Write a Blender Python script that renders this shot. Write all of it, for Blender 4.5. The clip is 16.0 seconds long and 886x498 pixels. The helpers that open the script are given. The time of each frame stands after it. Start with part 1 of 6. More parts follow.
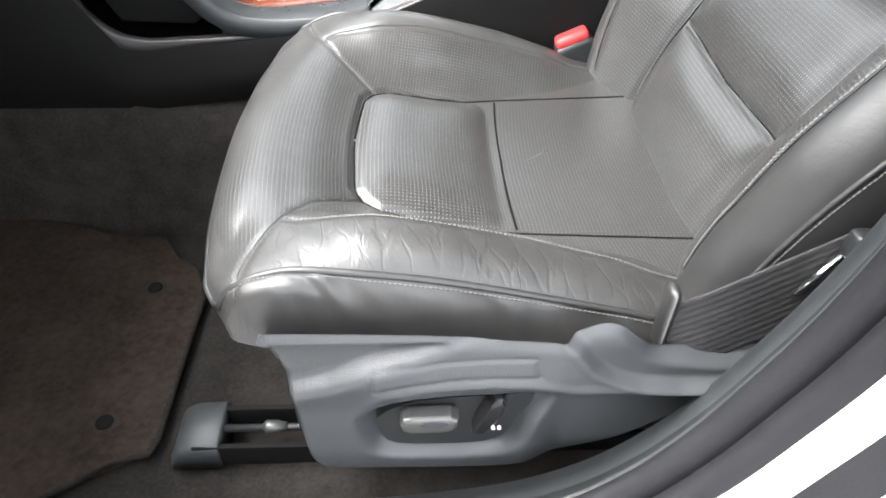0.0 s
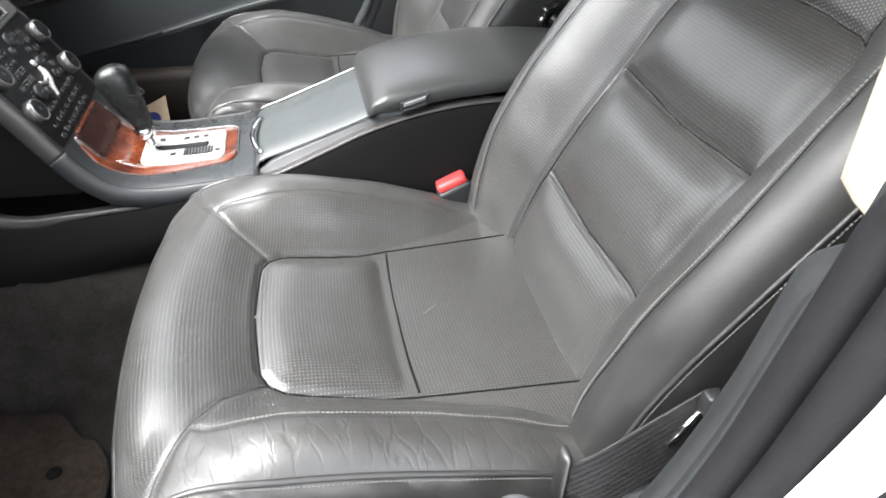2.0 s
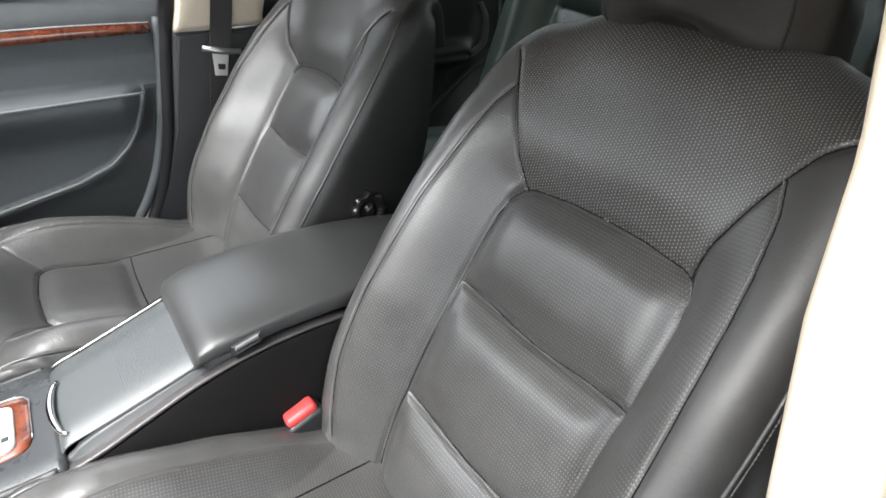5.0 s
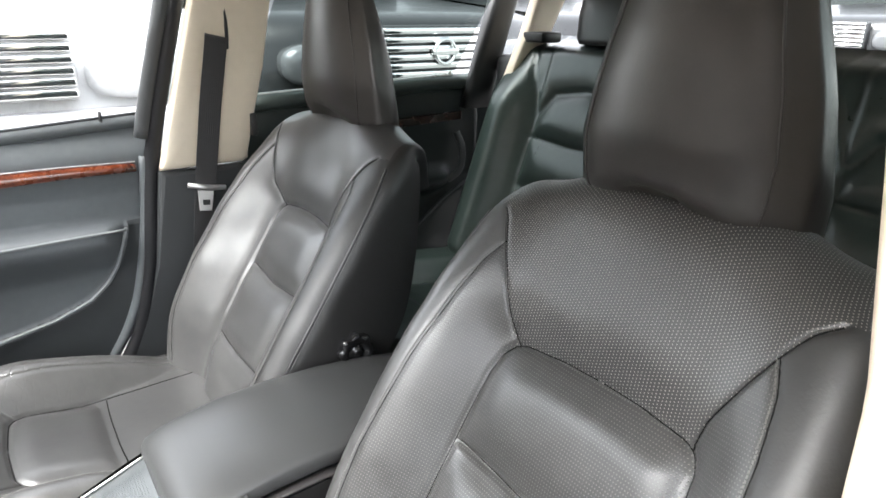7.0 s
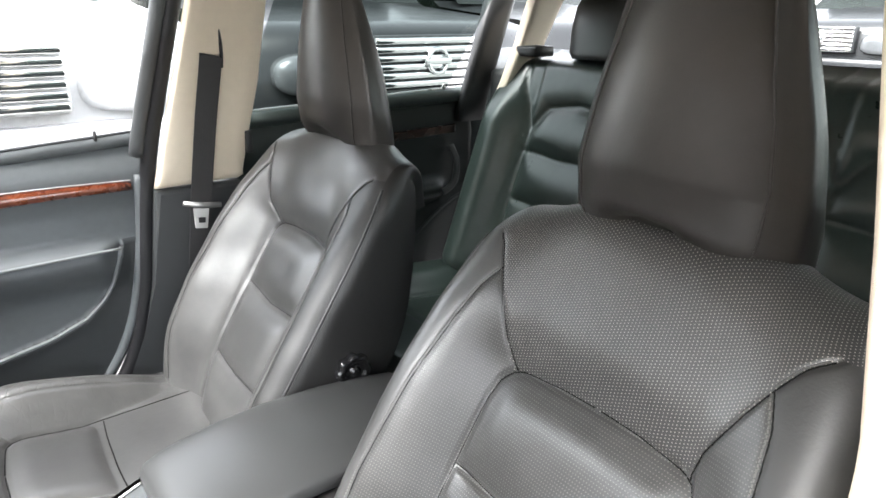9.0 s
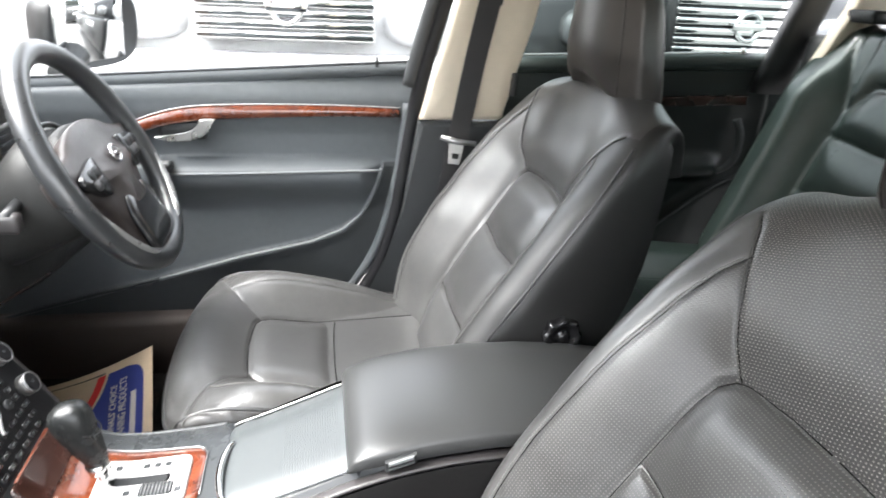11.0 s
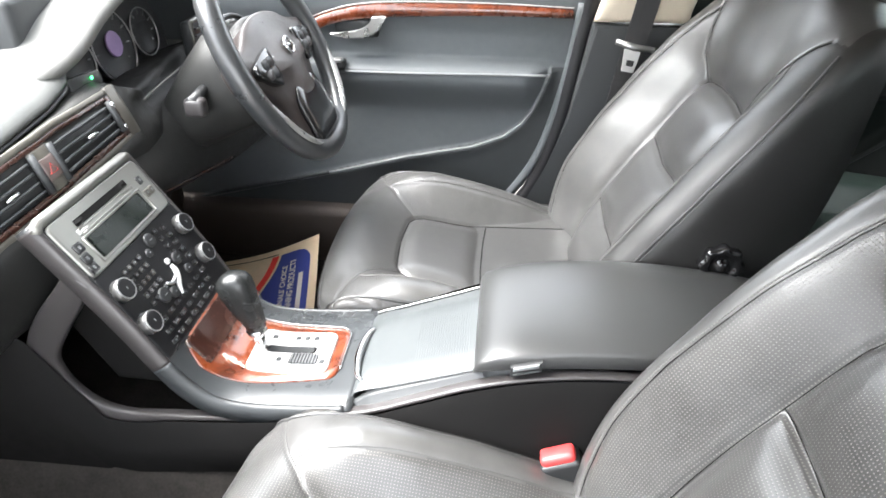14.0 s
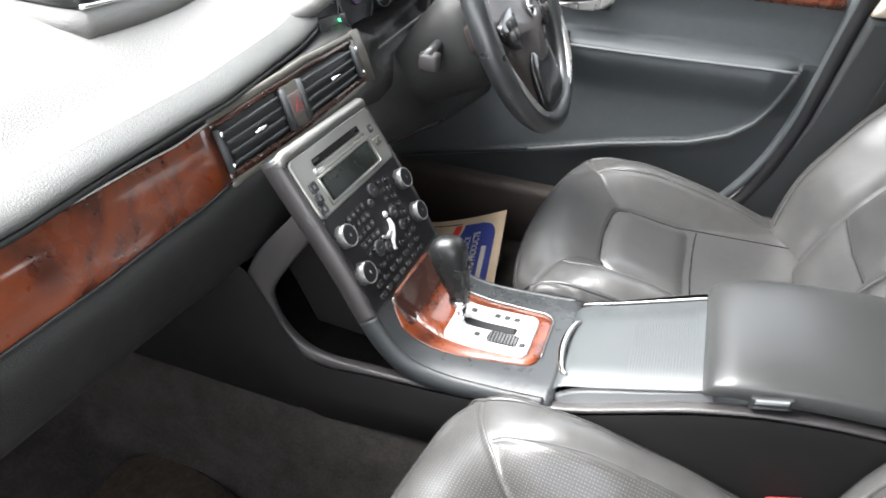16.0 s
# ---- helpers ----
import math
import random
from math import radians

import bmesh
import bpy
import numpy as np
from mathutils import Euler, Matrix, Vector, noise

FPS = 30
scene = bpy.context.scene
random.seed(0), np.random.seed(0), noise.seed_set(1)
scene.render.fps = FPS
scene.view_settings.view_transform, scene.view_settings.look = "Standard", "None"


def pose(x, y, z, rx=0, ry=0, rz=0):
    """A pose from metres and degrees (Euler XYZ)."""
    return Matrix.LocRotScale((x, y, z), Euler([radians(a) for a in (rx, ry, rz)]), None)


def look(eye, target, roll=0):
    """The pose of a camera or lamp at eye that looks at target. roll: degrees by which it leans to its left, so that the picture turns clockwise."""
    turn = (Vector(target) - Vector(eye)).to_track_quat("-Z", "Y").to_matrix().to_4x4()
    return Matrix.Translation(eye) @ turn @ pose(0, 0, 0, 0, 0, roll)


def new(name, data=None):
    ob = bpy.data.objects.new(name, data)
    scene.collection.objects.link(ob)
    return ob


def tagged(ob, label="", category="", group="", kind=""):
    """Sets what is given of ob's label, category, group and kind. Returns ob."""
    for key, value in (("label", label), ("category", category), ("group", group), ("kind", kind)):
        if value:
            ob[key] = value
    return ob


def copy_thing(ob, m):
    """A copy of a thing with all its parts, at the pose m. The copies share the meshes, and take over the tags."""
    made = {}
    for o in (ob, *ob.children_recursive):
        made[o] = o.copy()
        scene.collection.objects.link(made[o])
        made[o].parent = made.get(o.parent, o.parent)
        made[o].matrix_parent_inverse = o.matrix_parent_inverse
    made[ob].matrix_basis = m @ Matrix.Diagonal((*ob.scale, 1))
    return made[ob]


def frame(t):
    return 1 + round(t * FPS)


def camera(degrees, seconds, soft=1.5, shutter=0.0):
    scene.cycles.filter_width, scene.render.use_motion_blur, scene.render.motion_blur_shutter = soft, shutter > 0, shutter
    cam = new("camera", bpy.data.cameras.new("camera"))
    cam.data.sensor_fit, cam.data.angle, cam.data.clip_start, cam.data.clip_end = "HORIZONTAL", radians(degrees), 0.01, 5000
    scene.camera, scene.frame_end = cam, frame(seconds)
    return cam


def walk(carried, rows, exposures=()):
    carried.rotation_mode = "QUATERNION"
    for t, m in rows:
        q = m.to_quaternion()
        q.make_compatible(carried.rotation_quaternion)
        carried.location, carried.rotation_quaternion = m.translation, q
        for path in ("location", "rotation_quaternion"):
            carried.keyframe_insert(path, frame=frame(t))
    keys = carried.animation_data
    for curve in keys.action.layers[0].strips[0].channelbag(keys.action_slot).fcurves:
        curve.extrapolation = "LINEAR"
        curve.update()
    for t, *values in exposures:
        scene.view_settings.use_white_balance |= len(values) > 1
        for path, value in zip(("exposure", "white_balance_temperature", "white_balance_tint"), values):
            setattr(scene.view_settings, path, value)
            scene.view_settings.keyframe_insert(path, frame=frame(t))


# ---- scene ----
cam = camera(68.10, 16.0, soft=1.6, shutter=0.35)
PATH = [
    (0.0, (0.2221, -0.6005, 0.766), (0.2564, 0.1389, 0.0936), 1.07),
    (0.5, (0.2247, -0.5954, 0.7899), (0.2777, 0.1585, 0.135), 1.31),
    (1.0, (0.2272, -0.5847, 0.823), (0.3143, 0.1873, 0.1934), 1.2),
    (1.5, (0.2256, -0.5748, 0.8541), (0.3672, 0.204, 0.243), 1.92),
    (2.0, (0.2328, -0.5682, 0.874), (0.4143, 0.2158, 0.2804), 1.51),
    (2.5, (0.251, -0.5512, 0.8921), (0.4732, 0.2324, 0.312), 1.32),
    (3.0, (0.2804, -0.5186, 0.911), (0.504, 0.2669, 0.3341), 1.5),
    (3.5, (0.2794, -0.4784, 0.9358), (0.5472, 0.3122, 0.3852), -0.17),
    (4.0, (0.2538, -0.4452, 0.954), (0.6162, 0.3199, 0.4217), 0.55),
    (4.5, (0.2418, -0.4326, 0.9739), (0.6698, 0.3229, 0.4779), 0.24),
    (5.0, (0.229, -0.4284, 0.9952), (0.702, 0.3135, 0.5199), 0.73),
    (7.5, (0.223, -0.392, 1.0744), (0.7735, 0.3765, 0.7483), 0.29),
    (8.0, (0.2218, -0.3917, 1.0839), (0.7849, 0.367, 0.7563), 0.3),
    (10.5, (0.2293, -0.3707, 1.0938), (0.587, 0.4832, 0.7157), 0.3),
    (11.0, (0.2895, -0.3592, 1.0532), (0.4736, 0.5403, 0.6568), 3.22),
    (11.5, (0.3267, -0.3567, 1.0432), (0.4128, 0.5497, 0.6298), 2.91),
    (12.0, (0.3444, -0.3528, 1.0397), (0.3844, 0.5549, 0.6219), 2.84),
    (12.5, (0.3458, -0.3546, 1.0354), (0.3544, 0.5535, 0.6167), 2.21),
    (13.0, (0.3377, -0.3527, 1.0339), (0.3218, 0.5446, 0.5927), 1.69),
    (13.5, (0.334, -0.3493, 1.0313), (0.2873, 0.5243, 0.547), 0.94),
    (14.0, (0.327, -0.3483, 1.0325), (0.2558, 0.5037, 0.5137), 0.97),
    (14.5, (0.3122, -0.3495, 1.0323), (0.1998, 0.4865, 0.4953), 1.03),
    (15.0, (0.2916, -0.3568, 1.0298), (0.1258, 0.4644, 0.4837), 1.24),
    (15.5, (0.2482, -0.3478, 1.0136), (0.0267, 0.4544, 0.4592), 1.67),
    (16.0, (0.2078, -0.3196, 0.9923), (-0.0625, 0.4727, 0.4454), 3.13),
]
walk(cam, [(t, look(e, g, r)) for t, e, g, r in PATH], exposures=[(0.0, 3.04), (3.0, 2.82), (5.0, 2.75), (8.0, 3.42), (11.0, 3.42), (14.0, 3.72), (15.2, 3.6), (16.0, 3.2)])

# ---------- light ----------
world = bpy.data.worlds.new("overcast_sky")
scene.world = world
world.use_nodes = True
wn, wl = world.node_tree.nodes, world.node_tree.links
sky = wn.new("ShaderNodeTexSky")
sky.sky_type, sky.sun_disc = 'NISHITA', False
sky.sun_elevation, sky.sun_rotation = radians(56), radians(268)
hsv = wn.new("ShaderNodeHueSaturation")
hsv.inputs["Saturation"].default_value = 0.18
wl.new(sky.outputs[0], hsv.inputs["Color"])
wl.new(hsv.outputs[0], wn["Background"].inputs["Color"])
wn["Background"].inputs["Strength"].default_value = 0.15
sun = new("sun", bpy.data.lights.new("sun", 'SUN'))
sun.data.energy, sun.data.angle, sun.data.color = 2.2, radians(50), (1.0, 0.98, 0.96)
sun.matrix_world = look((-1.25, -0.05, 1.85), (0, 0, 0))

# ---------- helpers for meshes ----------


def spline(points, n):
    """n points, evenly spaced, on a smooth curve through the points."""
    p = np.array(points, float)
    q = np.vstack([2 * p[0] - p[1], p, 2 * p[-1] - p[-2]])
    out = []
    for i in range(1, len(q) - 2):
        t = np.linspace(0, 1, 24, endpoint=False)[:, None]
        a, b, c, d = q[i - 1], q[i], q[i + 1], q[i + 2]
        out.append(0.5 * (2 * b + (c - a) * t + (2 * a - 5 * b + 4 * c - d) * t ** 2 + (3 * b - a - 3 * c + d) * t ** 3))
    out = np.vstack(out + [p[-1:]])
    s = np.concatenate([[0], np.cumsum(np.linalg.norm(np.diff(out, axis=0), axis=1))])
    u = np.linspace(0, s[-1], n)
    return np.stack([np.interp(u, s, out[:, k]) for k in range(p.shape[1])], 1)


def smooth(x, a, b):
    t = np.clip((x - a) / (b - a), 0, 1)
    return t * t * (3 - 2 * t)


def mesh(name, verts, faces, material, uv=None, flat=False):
    me = bpy.data.meshes.new(name)
    me.from_pydata([tuple(map(float, v)) for v in verts], [], [tuple(map(int, f)) for f in faces])
    me.materials.append(material)
    if uv is not None:
        layer = me.uv_layers.new(name="UVMap")
        idx = np.zeros(len(me.loops), np.int32)
        me.loops.foreach_get("vertex_index", idx)
        layer.data.foreach_set("uv", np.asarray(uv, np.float32)[idx].ravel())
    if not flat:
        me.polygons.foreach_set("use_smooth", np.ones(len(me.polygons), bool))
    me.update()
    return me


def thing(name, label, category, at=(0, 0, 0), group="", kind=""):
    ob = new(name)
    ob.empty_display_size = 0.05
    ob.location = at
    return tagged(ob, label, category, group, kind)


def part(name, me, parent=None, label=""):
    """Links a mesh as a part; its vertices are in world metres."""
    if not isinstance(me, bpy.types.Mesh):
        bm, material = me
        me = bpy.data.meshes.new(name)
        bmesh.ops.recalc_face_normals(bm, faces=bm.faces)
        bm.to_mesh(me)
        bm.free()
        me.materials.append(material)
    me.name = name
    ob = new(name, me)
    if parent is not None:
        top, off = parent, Vector((0, 0, 0))
        while top is not None:
            off += top.location
            top = top.parent
        ob.parent = parent
        ob.location = -off
    return tagged(ob, label)


def grid_faces(nu, nv, close=False):
    i, j = np.meshgrid(np.arange(nu - 1), np.arange(nv if close else nv - 1), indexing="ij")
    j2 = (j + 1) % nv
    return np.stack([i * nv + j, i * nv + j2, (i + 1) * nv + j2, (i + 1) * nv + j], -1).reshape(-1, 4)


def grid_normals(P):
    n = np.cross(np.gradient(P, axis=0), np.gradient(P, axis=1))
    return n / (np.linalg.norm(n, axis=2)[..., None] + 1e-12)


def sheet(name, P, material, uv=None, keep=None, N=None):
    """A surface from a grid of points; N: the normals of the whole surface, for a piece cut out of it."""
    nu, nv = P.shape[:2]
    f = grid_faces(nu, nv)
    if N is not None:
        f, ids = f[keep.ravel()][:, ::-1], None
        ids, inv = np.unique(f, return_inverse=True)
        me = mesh(name, P.reshape(-1, 3)[ids], inv.reshape(f.shape), material, uv.reshape(-1, 2)[ids])
        me.normals_split_custom_set_from_vertices([tuple(map(float, v)) for v in N.reshape(-1, 3)[ids]])
        return me
    V, U = P.reshape(-1, 3), None if uv is None else uv.reshape(-1, 2)
    if keep is not None:
        f = f[keep.ravel()]
        ids, inv = np.unique(f, return_inverse=True)
        V, f = V[ids], inv.reshape(f.shape)
        U = None if U is None else U[ids]
    return mesh(name, V, f, material, U)


def tube(points, r, material, seg=8, name="tube", n=None, closed=False, flat=1.0):
    """A rounded bar along a curve; r may be a list."""
    p = np.array(points, float)
    if n:
        p = spline(np.vstack([p, p[:1]]) if closed else p, n)
        if closed:
            p = p[:-1]
    m = len(p)
    r = np.interp(np.linspace(0, 1, m), np.linspace(0, 1, len(np.atleast_1d(r))), np.atleast_1d(r))
    t = np.roll(p, -1, 0) - np.roll(p, 1, 0) if closed else np.gradient(p, axis=0)
    t /= np.linalg.norm(t, axis=1)[:, None] + 1e-12
    up = np.array([0.13, 0.21, 0.97])
    rows = []
    for i in range(m):
        a = np.cross(t[i], up)
        a /= np.linalg.norm(a)
        b = np.cross(a, t[i])
        th = np.linspace(0, 2 * np.pi, seg, endpoint=False)
        rows.append(p[i] + r[i] * (np.cos(th)[:, None] * a + flat * np.sin(th)[:, None] * b))
    V = np.vstack(rows)
    if closed:
        V = np.vstack([V, V[:seg]])
        return mesh(name, V, grid_faces(m + 1, seg, True), material)
    F = [tuple(f) for f in grid_faces(m, seg, True)] + [tuple(range(seg))[::-1], tuple(range((m - 1) * seg, m * seg))]
    return mesh(name, V, F, material)


def loft(sections, material, name="loft", cap=2):
    """A closed skin over rings of equal count."""
    S = np.array(sections, float)
    m, k = S.shape[:2]
    F = [tuple(f) for f in grid_faces(m, k, True)]
    if cap:
        F += [tuple(range((m - 1) * k, m * k))]
    if cap == 2:
        F += [tuple(range(k))[::-1]]
    return mesh(name, S.reshape(-1, 3), F, material)


def ring(c, a, b, n=24, p=2.0):
    """A superellipse round c with half axes a and b (vectors)."""
    th = np.linspace(0, 2 * np.pi, n, endpoint=False)
    cs, sn = np.cos(th), np.sin(th)
    u, v = np.sign(cs) * np.abs(cs) ** (2 / p), np.sign(sn) * np.abs(sn) ** (2 / p)
    return np.array(c) + u[:, None] * np.array(a) + v[:, None] * np.array(b)


def block(lo, hi, material, bevel=0.004, seg=2, m=None):
    """A bevelled box, as (bmesh, material)."""
    bm = bmesh.new()
    bmesh.ops.create_cube(bm, size=1)
    for v in bm.verts:
        v.co = Vector([(lo[k] + hi[k]) / 2 + v.co[k] * (hi[k] - lo[k]) for k in range(3)])
    if bevel:
        bmesh.ops.bevel(bm, geom=bm.edges[:], offset=bevel, segments=seg, affect='EDGES', profile=0.5)
    if m is not None:
        bmesh.ops.transform(bm, matrix=m, verts=bm.verts)
    for f in bm.faces:
        f.smooth = bevel > 0.002
    return bm, material


def prism(outline, axis, lo, hi, material, bevel=0.004, seg=2, rounded=0):
    """An outline in two axes, drawn out along the third, with bevelled rims."""
    o = np.array(outline, float)
    if rounded:
        o = spline(np.vstack([o, o[:1]]), rounded)[:-1]
    k = "xyz".index(axis)
    rest = [i for i in range(3) if i != k]
    bm = bmesh.new()

    def at(h):
        out = []
        for q in o:
            co = [0, 0, 0]
            co[rest[0]], co[rest[1]], co[k] = q[0], q[1], h
            out.append(bm.verts.new(co))
        return out
    A, B = at(lo), at(hi)
    fa, fb = bm.faces.new(A[::-1]), bm.faces.new(B)
    n = len(o)
    for i in range(n):
        bm.faces.new((A[i], A[(i + 1) % n], B[(i + 1) % n], B[i]))
    if bevel:
        bmesh.ops.bevel(bm, geom=list(fa.edges) + list(fb.edges), offset=bevel, segments=seg, affect='EDGES', profile=0.5)
    for f in bm.faces:
        f.smooth = bool(rounded) and len(f.verts) < 6
    return bm, material


def disc(c, axis, r, h, material, n=28, bevel=0.002, dish=0.0):
    """A round knob or button of radius r that stands h proud of c along axis."""
    ax = np.array(axis, float) / np.linalg.norm(axis)
    a = np.cross(ax, (0.2, 0.3, 0.9))
    a /= np.linalg.norm(a)
    b = np.cross(ax, a)
    rows = [ring(np.array(c) + ax * z, a * q, b * q, n) for z, q in ((0, r), (h - bevel, r), (h, r - bevel), (h - dish, max(r - 3 * bevel, r * 0.3)), (h - dish, r * 0.05))]
    return loft(rows, material)


# ---------- materials ----------


def shader(name, color, rough=0.5, metal=0.0, spec=0.5, noise_scale=60, vary=0.15, bump=0.1, bump_scale=400, rough_vary=0.1, coat=0.0):
    m = bpy.data.materials.new(name)
    m.use_nodes = True
    N, L = m.node_tree.nodes, m.node_tree.links
    B = N["Principled BSDF"]
    B.inputs["Metallic"].default_value = metal
    B.inputs["Specular IOR Level"].default_value = spec
    B.inputs["Coat Weight"].default_value = coat
    B.inputs["Coat Roughness"].default_value = 0.08
    tc = N.new("ShaderNodeTexCoord")
    n1 = N.new("ShaderNodeTexNoise")
    n1.inputs["Scale"].default_value, n1.inputs["Detail"].default_value = noise_scale, 5
    L.new(tc.outputs["Object"], n1.inputs["Vector"])
    n0 = N.new("ShaderNodeTexNoise")
    n0.inputs["Scale"].default_value, n0.inputs["Detail"].default_value = noise_scale / 9, 3
    L.new(tc.outputs["Object"], n0.inputs["Vector"])
    mix = N.new("ShaderNodeMath")
    mix.operation = 'ADD'
    L.new(n1.outputs["Fac"], mix.inputs[0])
    L.new(n0.outputs["Fac"], mix.inputs[1])
    ramp = N.new("ShaderNodeMapRange")
    ramp.inputs["From Min"].default_value, ramp.inputs["From Max"].default_value = 0.6, 1.4
    ramp.inputs["To Min"].default_value, ramp.inputs["To Max"].default_value = 1 - vary, 1 + vary
    L.new(mix.outputs[0], ramp.inputs["Value"])
    col = N.new("ShaderNodeVectorMath")
    col.operation = 'SCALE'
    col.inputs[0].default_value = color
    L.new(ramp.outputs[0], col.inputs["Scale"])
    L.new(col.outputs[0], B.inputs["Base Color"])
    rr = N.new("ShaderNodeMapRange")
    rr.inputs["From Min"].default_value, rr.inputs["From Max"].default_value = 0.6, 1.4
    rr.inputs["To Min"].default_value, rr.inputs["To Max"].default_value = max(0.02, rough - rough_vary), min(1, rough + rough_vary)
    L.new(mix.outputs[0], rr.inputs["Value"])
    L.new(rr.outputs[0], B.inputs["Roughness"])
    if bump:
        nb = N.new("ShaderNodeTexNoise")
        nb.inputs["Scale"].default_value, nb.inputs["Detail"].default_value = bump_scale, 3
        L.new(tc.outputs["Object"], nb.inputs["Vector"])
        bp = N.new("ShaderNodeBump")
        bp.inputs["Strength"].default_value, bp.inputs["Distance"].default_value = bump, 0.002
        L.new(nb.outputs["Fac"], bp.inputs["Height"])
        L.new(bp.outputs[0], B.inputs["Normal"])
    return m


def mathn(N, L, op, a, b=None, c=None):
    n = N.new("ShaderNodeMath")
    n.operation = op
    for i, v in enumerate((a, b, c)):
        if v is None:
            continue
        if isinstance(v, (int, float)):
            n.inputs[i].default_value = v
        else:
            L.new(v, n.inputs[i])
    return n.outputs[0]


def leather(name, color, rough, pitch=0.0, crease=0.0, hole=(0.25, 0.24, 0.22), radius=0.2, across=0.82, stagger=0.5):
    """Grained hide; pitch: spacing of the ventilation holes in metres; crease: depth of the creases."""
    m = shader(name, color, rough, noise_scale=45, vary=0.2, bump=0, rough_vary=0.06, spec=0.8)
    N, L = m.node_tree.nodes, m.node_tree.links
    B = N["Principled BSDF"]
    tc = N.new("ShaderNodeTexCoord")
    vor = N.new("ShaderNodeTexNoise")
    vor.inputs["Scale"].default_value, vor.inputs["Detail"].default_value = 420, 2
    L.new(tc.outputs["Object"], vor.inputs["Vector"])
    grain = N.new("ShaderNodeBump")
    grain.inputs["Strength"].default_value, grain.inputs["Distance"].default_value = 0.16, 0.0008
    L.new(vor.outputs["Fac"], grain.inputs["Height"])
    last = grain.outputs[0]
    # faint wrinkles
    wr = N.new("ShaderNodeTexNoise")
    wr.inputs["Scale"].default_value, wr.inputs["Detail"].default_value, wr.inputs["Distortion"].default_value = 55, 4, 1.5
    L.new(tc.outputs["Object"], wr.inputs["Vector"])
    wb = N.new("ShaderNodeBump")
    wb.inputs["Strength"].default_value, wb.inputs["Distance"].default_value = 0.08, 0.003
    L.new(wr.outputs["Fac"], wb.inputs["Height"])
    L.new(last, wb.inputs["Normal"])
    last = wb.outputs[0]
    if crease:
        mp = N.new("ShaderNodeMapping")
        mp.inputs["Scale"].default_value = (55, 24, 1)
        L.new(tc.outputs["UV"], mp.inputs["Vector"])
        nz = N.new("ShaderNodeTexNoise")
        nz.inputs["Scale"].default_value = 1.1
        L.new(mp.outputs[0], nz.inputs["Vector"])
        wob = N.new("ShaderNodeVectorMath")
        wob.operation = 'ADD'
        L.new(mp.outputs[0], wob.inputs[0])
        L.new(nz.outputs["Color"], wob.inputs[1])
        cv = N.new("ShaderNodeTexVoronoi")
        cv.feature = 'DISTANCE_TO_EDGE'
        cv.inputs["Scale"].default_value = 1.0
        L.new(wob.outputs[0], cv.inputs["Vector"])
        sm = N.new("ShaderNodeMapRange")
        sm.interpolation_type = 'SMOOTHSTEP'
        sm.inputs["From Max"].default_value = 0.12
        L.new(cv.outputs["Distance"], sm.inputs["Value"])
        cb = N.new("ShaderNodeBump")
        cb.inputs["Strength"].default_value, cb.inputs["Distance"].default_value = 0.4, crease
        L.new(sm.outputs[0], cb.inputs["Height"])
        L.new(last, cb.inputs["Normal"])
        last = cb.outputs[0]
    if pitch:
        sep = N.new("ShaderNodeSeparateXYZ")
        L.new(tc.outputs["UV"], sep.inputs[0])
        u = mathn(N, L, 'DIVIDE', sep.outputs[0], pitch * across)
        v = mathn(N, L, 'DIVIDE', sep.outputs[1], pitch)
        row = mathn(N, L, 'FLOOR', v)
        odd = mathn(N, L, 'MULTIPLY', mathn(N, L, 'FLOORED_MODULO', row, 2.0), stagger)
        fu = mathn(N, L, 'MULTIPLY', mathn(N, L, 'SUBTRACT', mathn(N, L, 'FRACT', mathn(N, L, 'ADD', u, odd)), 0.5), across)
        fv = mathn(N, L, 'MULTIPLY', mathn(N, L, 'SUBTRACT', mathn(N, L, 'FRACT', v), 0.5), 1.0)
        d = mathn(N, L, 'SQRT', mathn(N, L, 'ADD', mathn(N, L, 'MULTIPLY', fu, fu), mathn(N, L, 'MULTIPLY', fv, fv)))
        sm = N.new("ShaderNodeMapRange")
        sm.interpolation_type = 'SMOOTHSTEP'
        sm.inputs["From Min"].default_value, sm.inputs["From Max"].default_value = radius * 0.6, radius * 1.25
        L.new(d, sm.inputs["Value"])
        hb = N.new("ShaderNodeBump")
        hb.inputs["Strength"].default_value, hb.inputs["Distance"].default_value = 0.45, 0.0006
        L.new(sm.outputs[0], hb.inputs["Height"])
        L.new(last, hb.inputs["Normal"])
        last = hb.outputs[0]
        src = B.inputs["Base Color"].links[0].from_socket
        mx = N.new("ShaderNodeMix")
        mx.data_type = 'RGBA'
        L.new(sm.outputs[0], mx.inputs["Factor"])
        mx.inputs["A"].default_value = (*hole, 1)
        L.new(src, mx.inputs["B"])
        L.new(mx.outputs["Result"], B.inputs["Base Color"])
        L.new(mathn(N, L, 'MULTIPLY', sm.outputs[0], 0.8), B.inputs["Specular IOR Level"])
    L.new(last, B.inputs["Normal"])
    return m


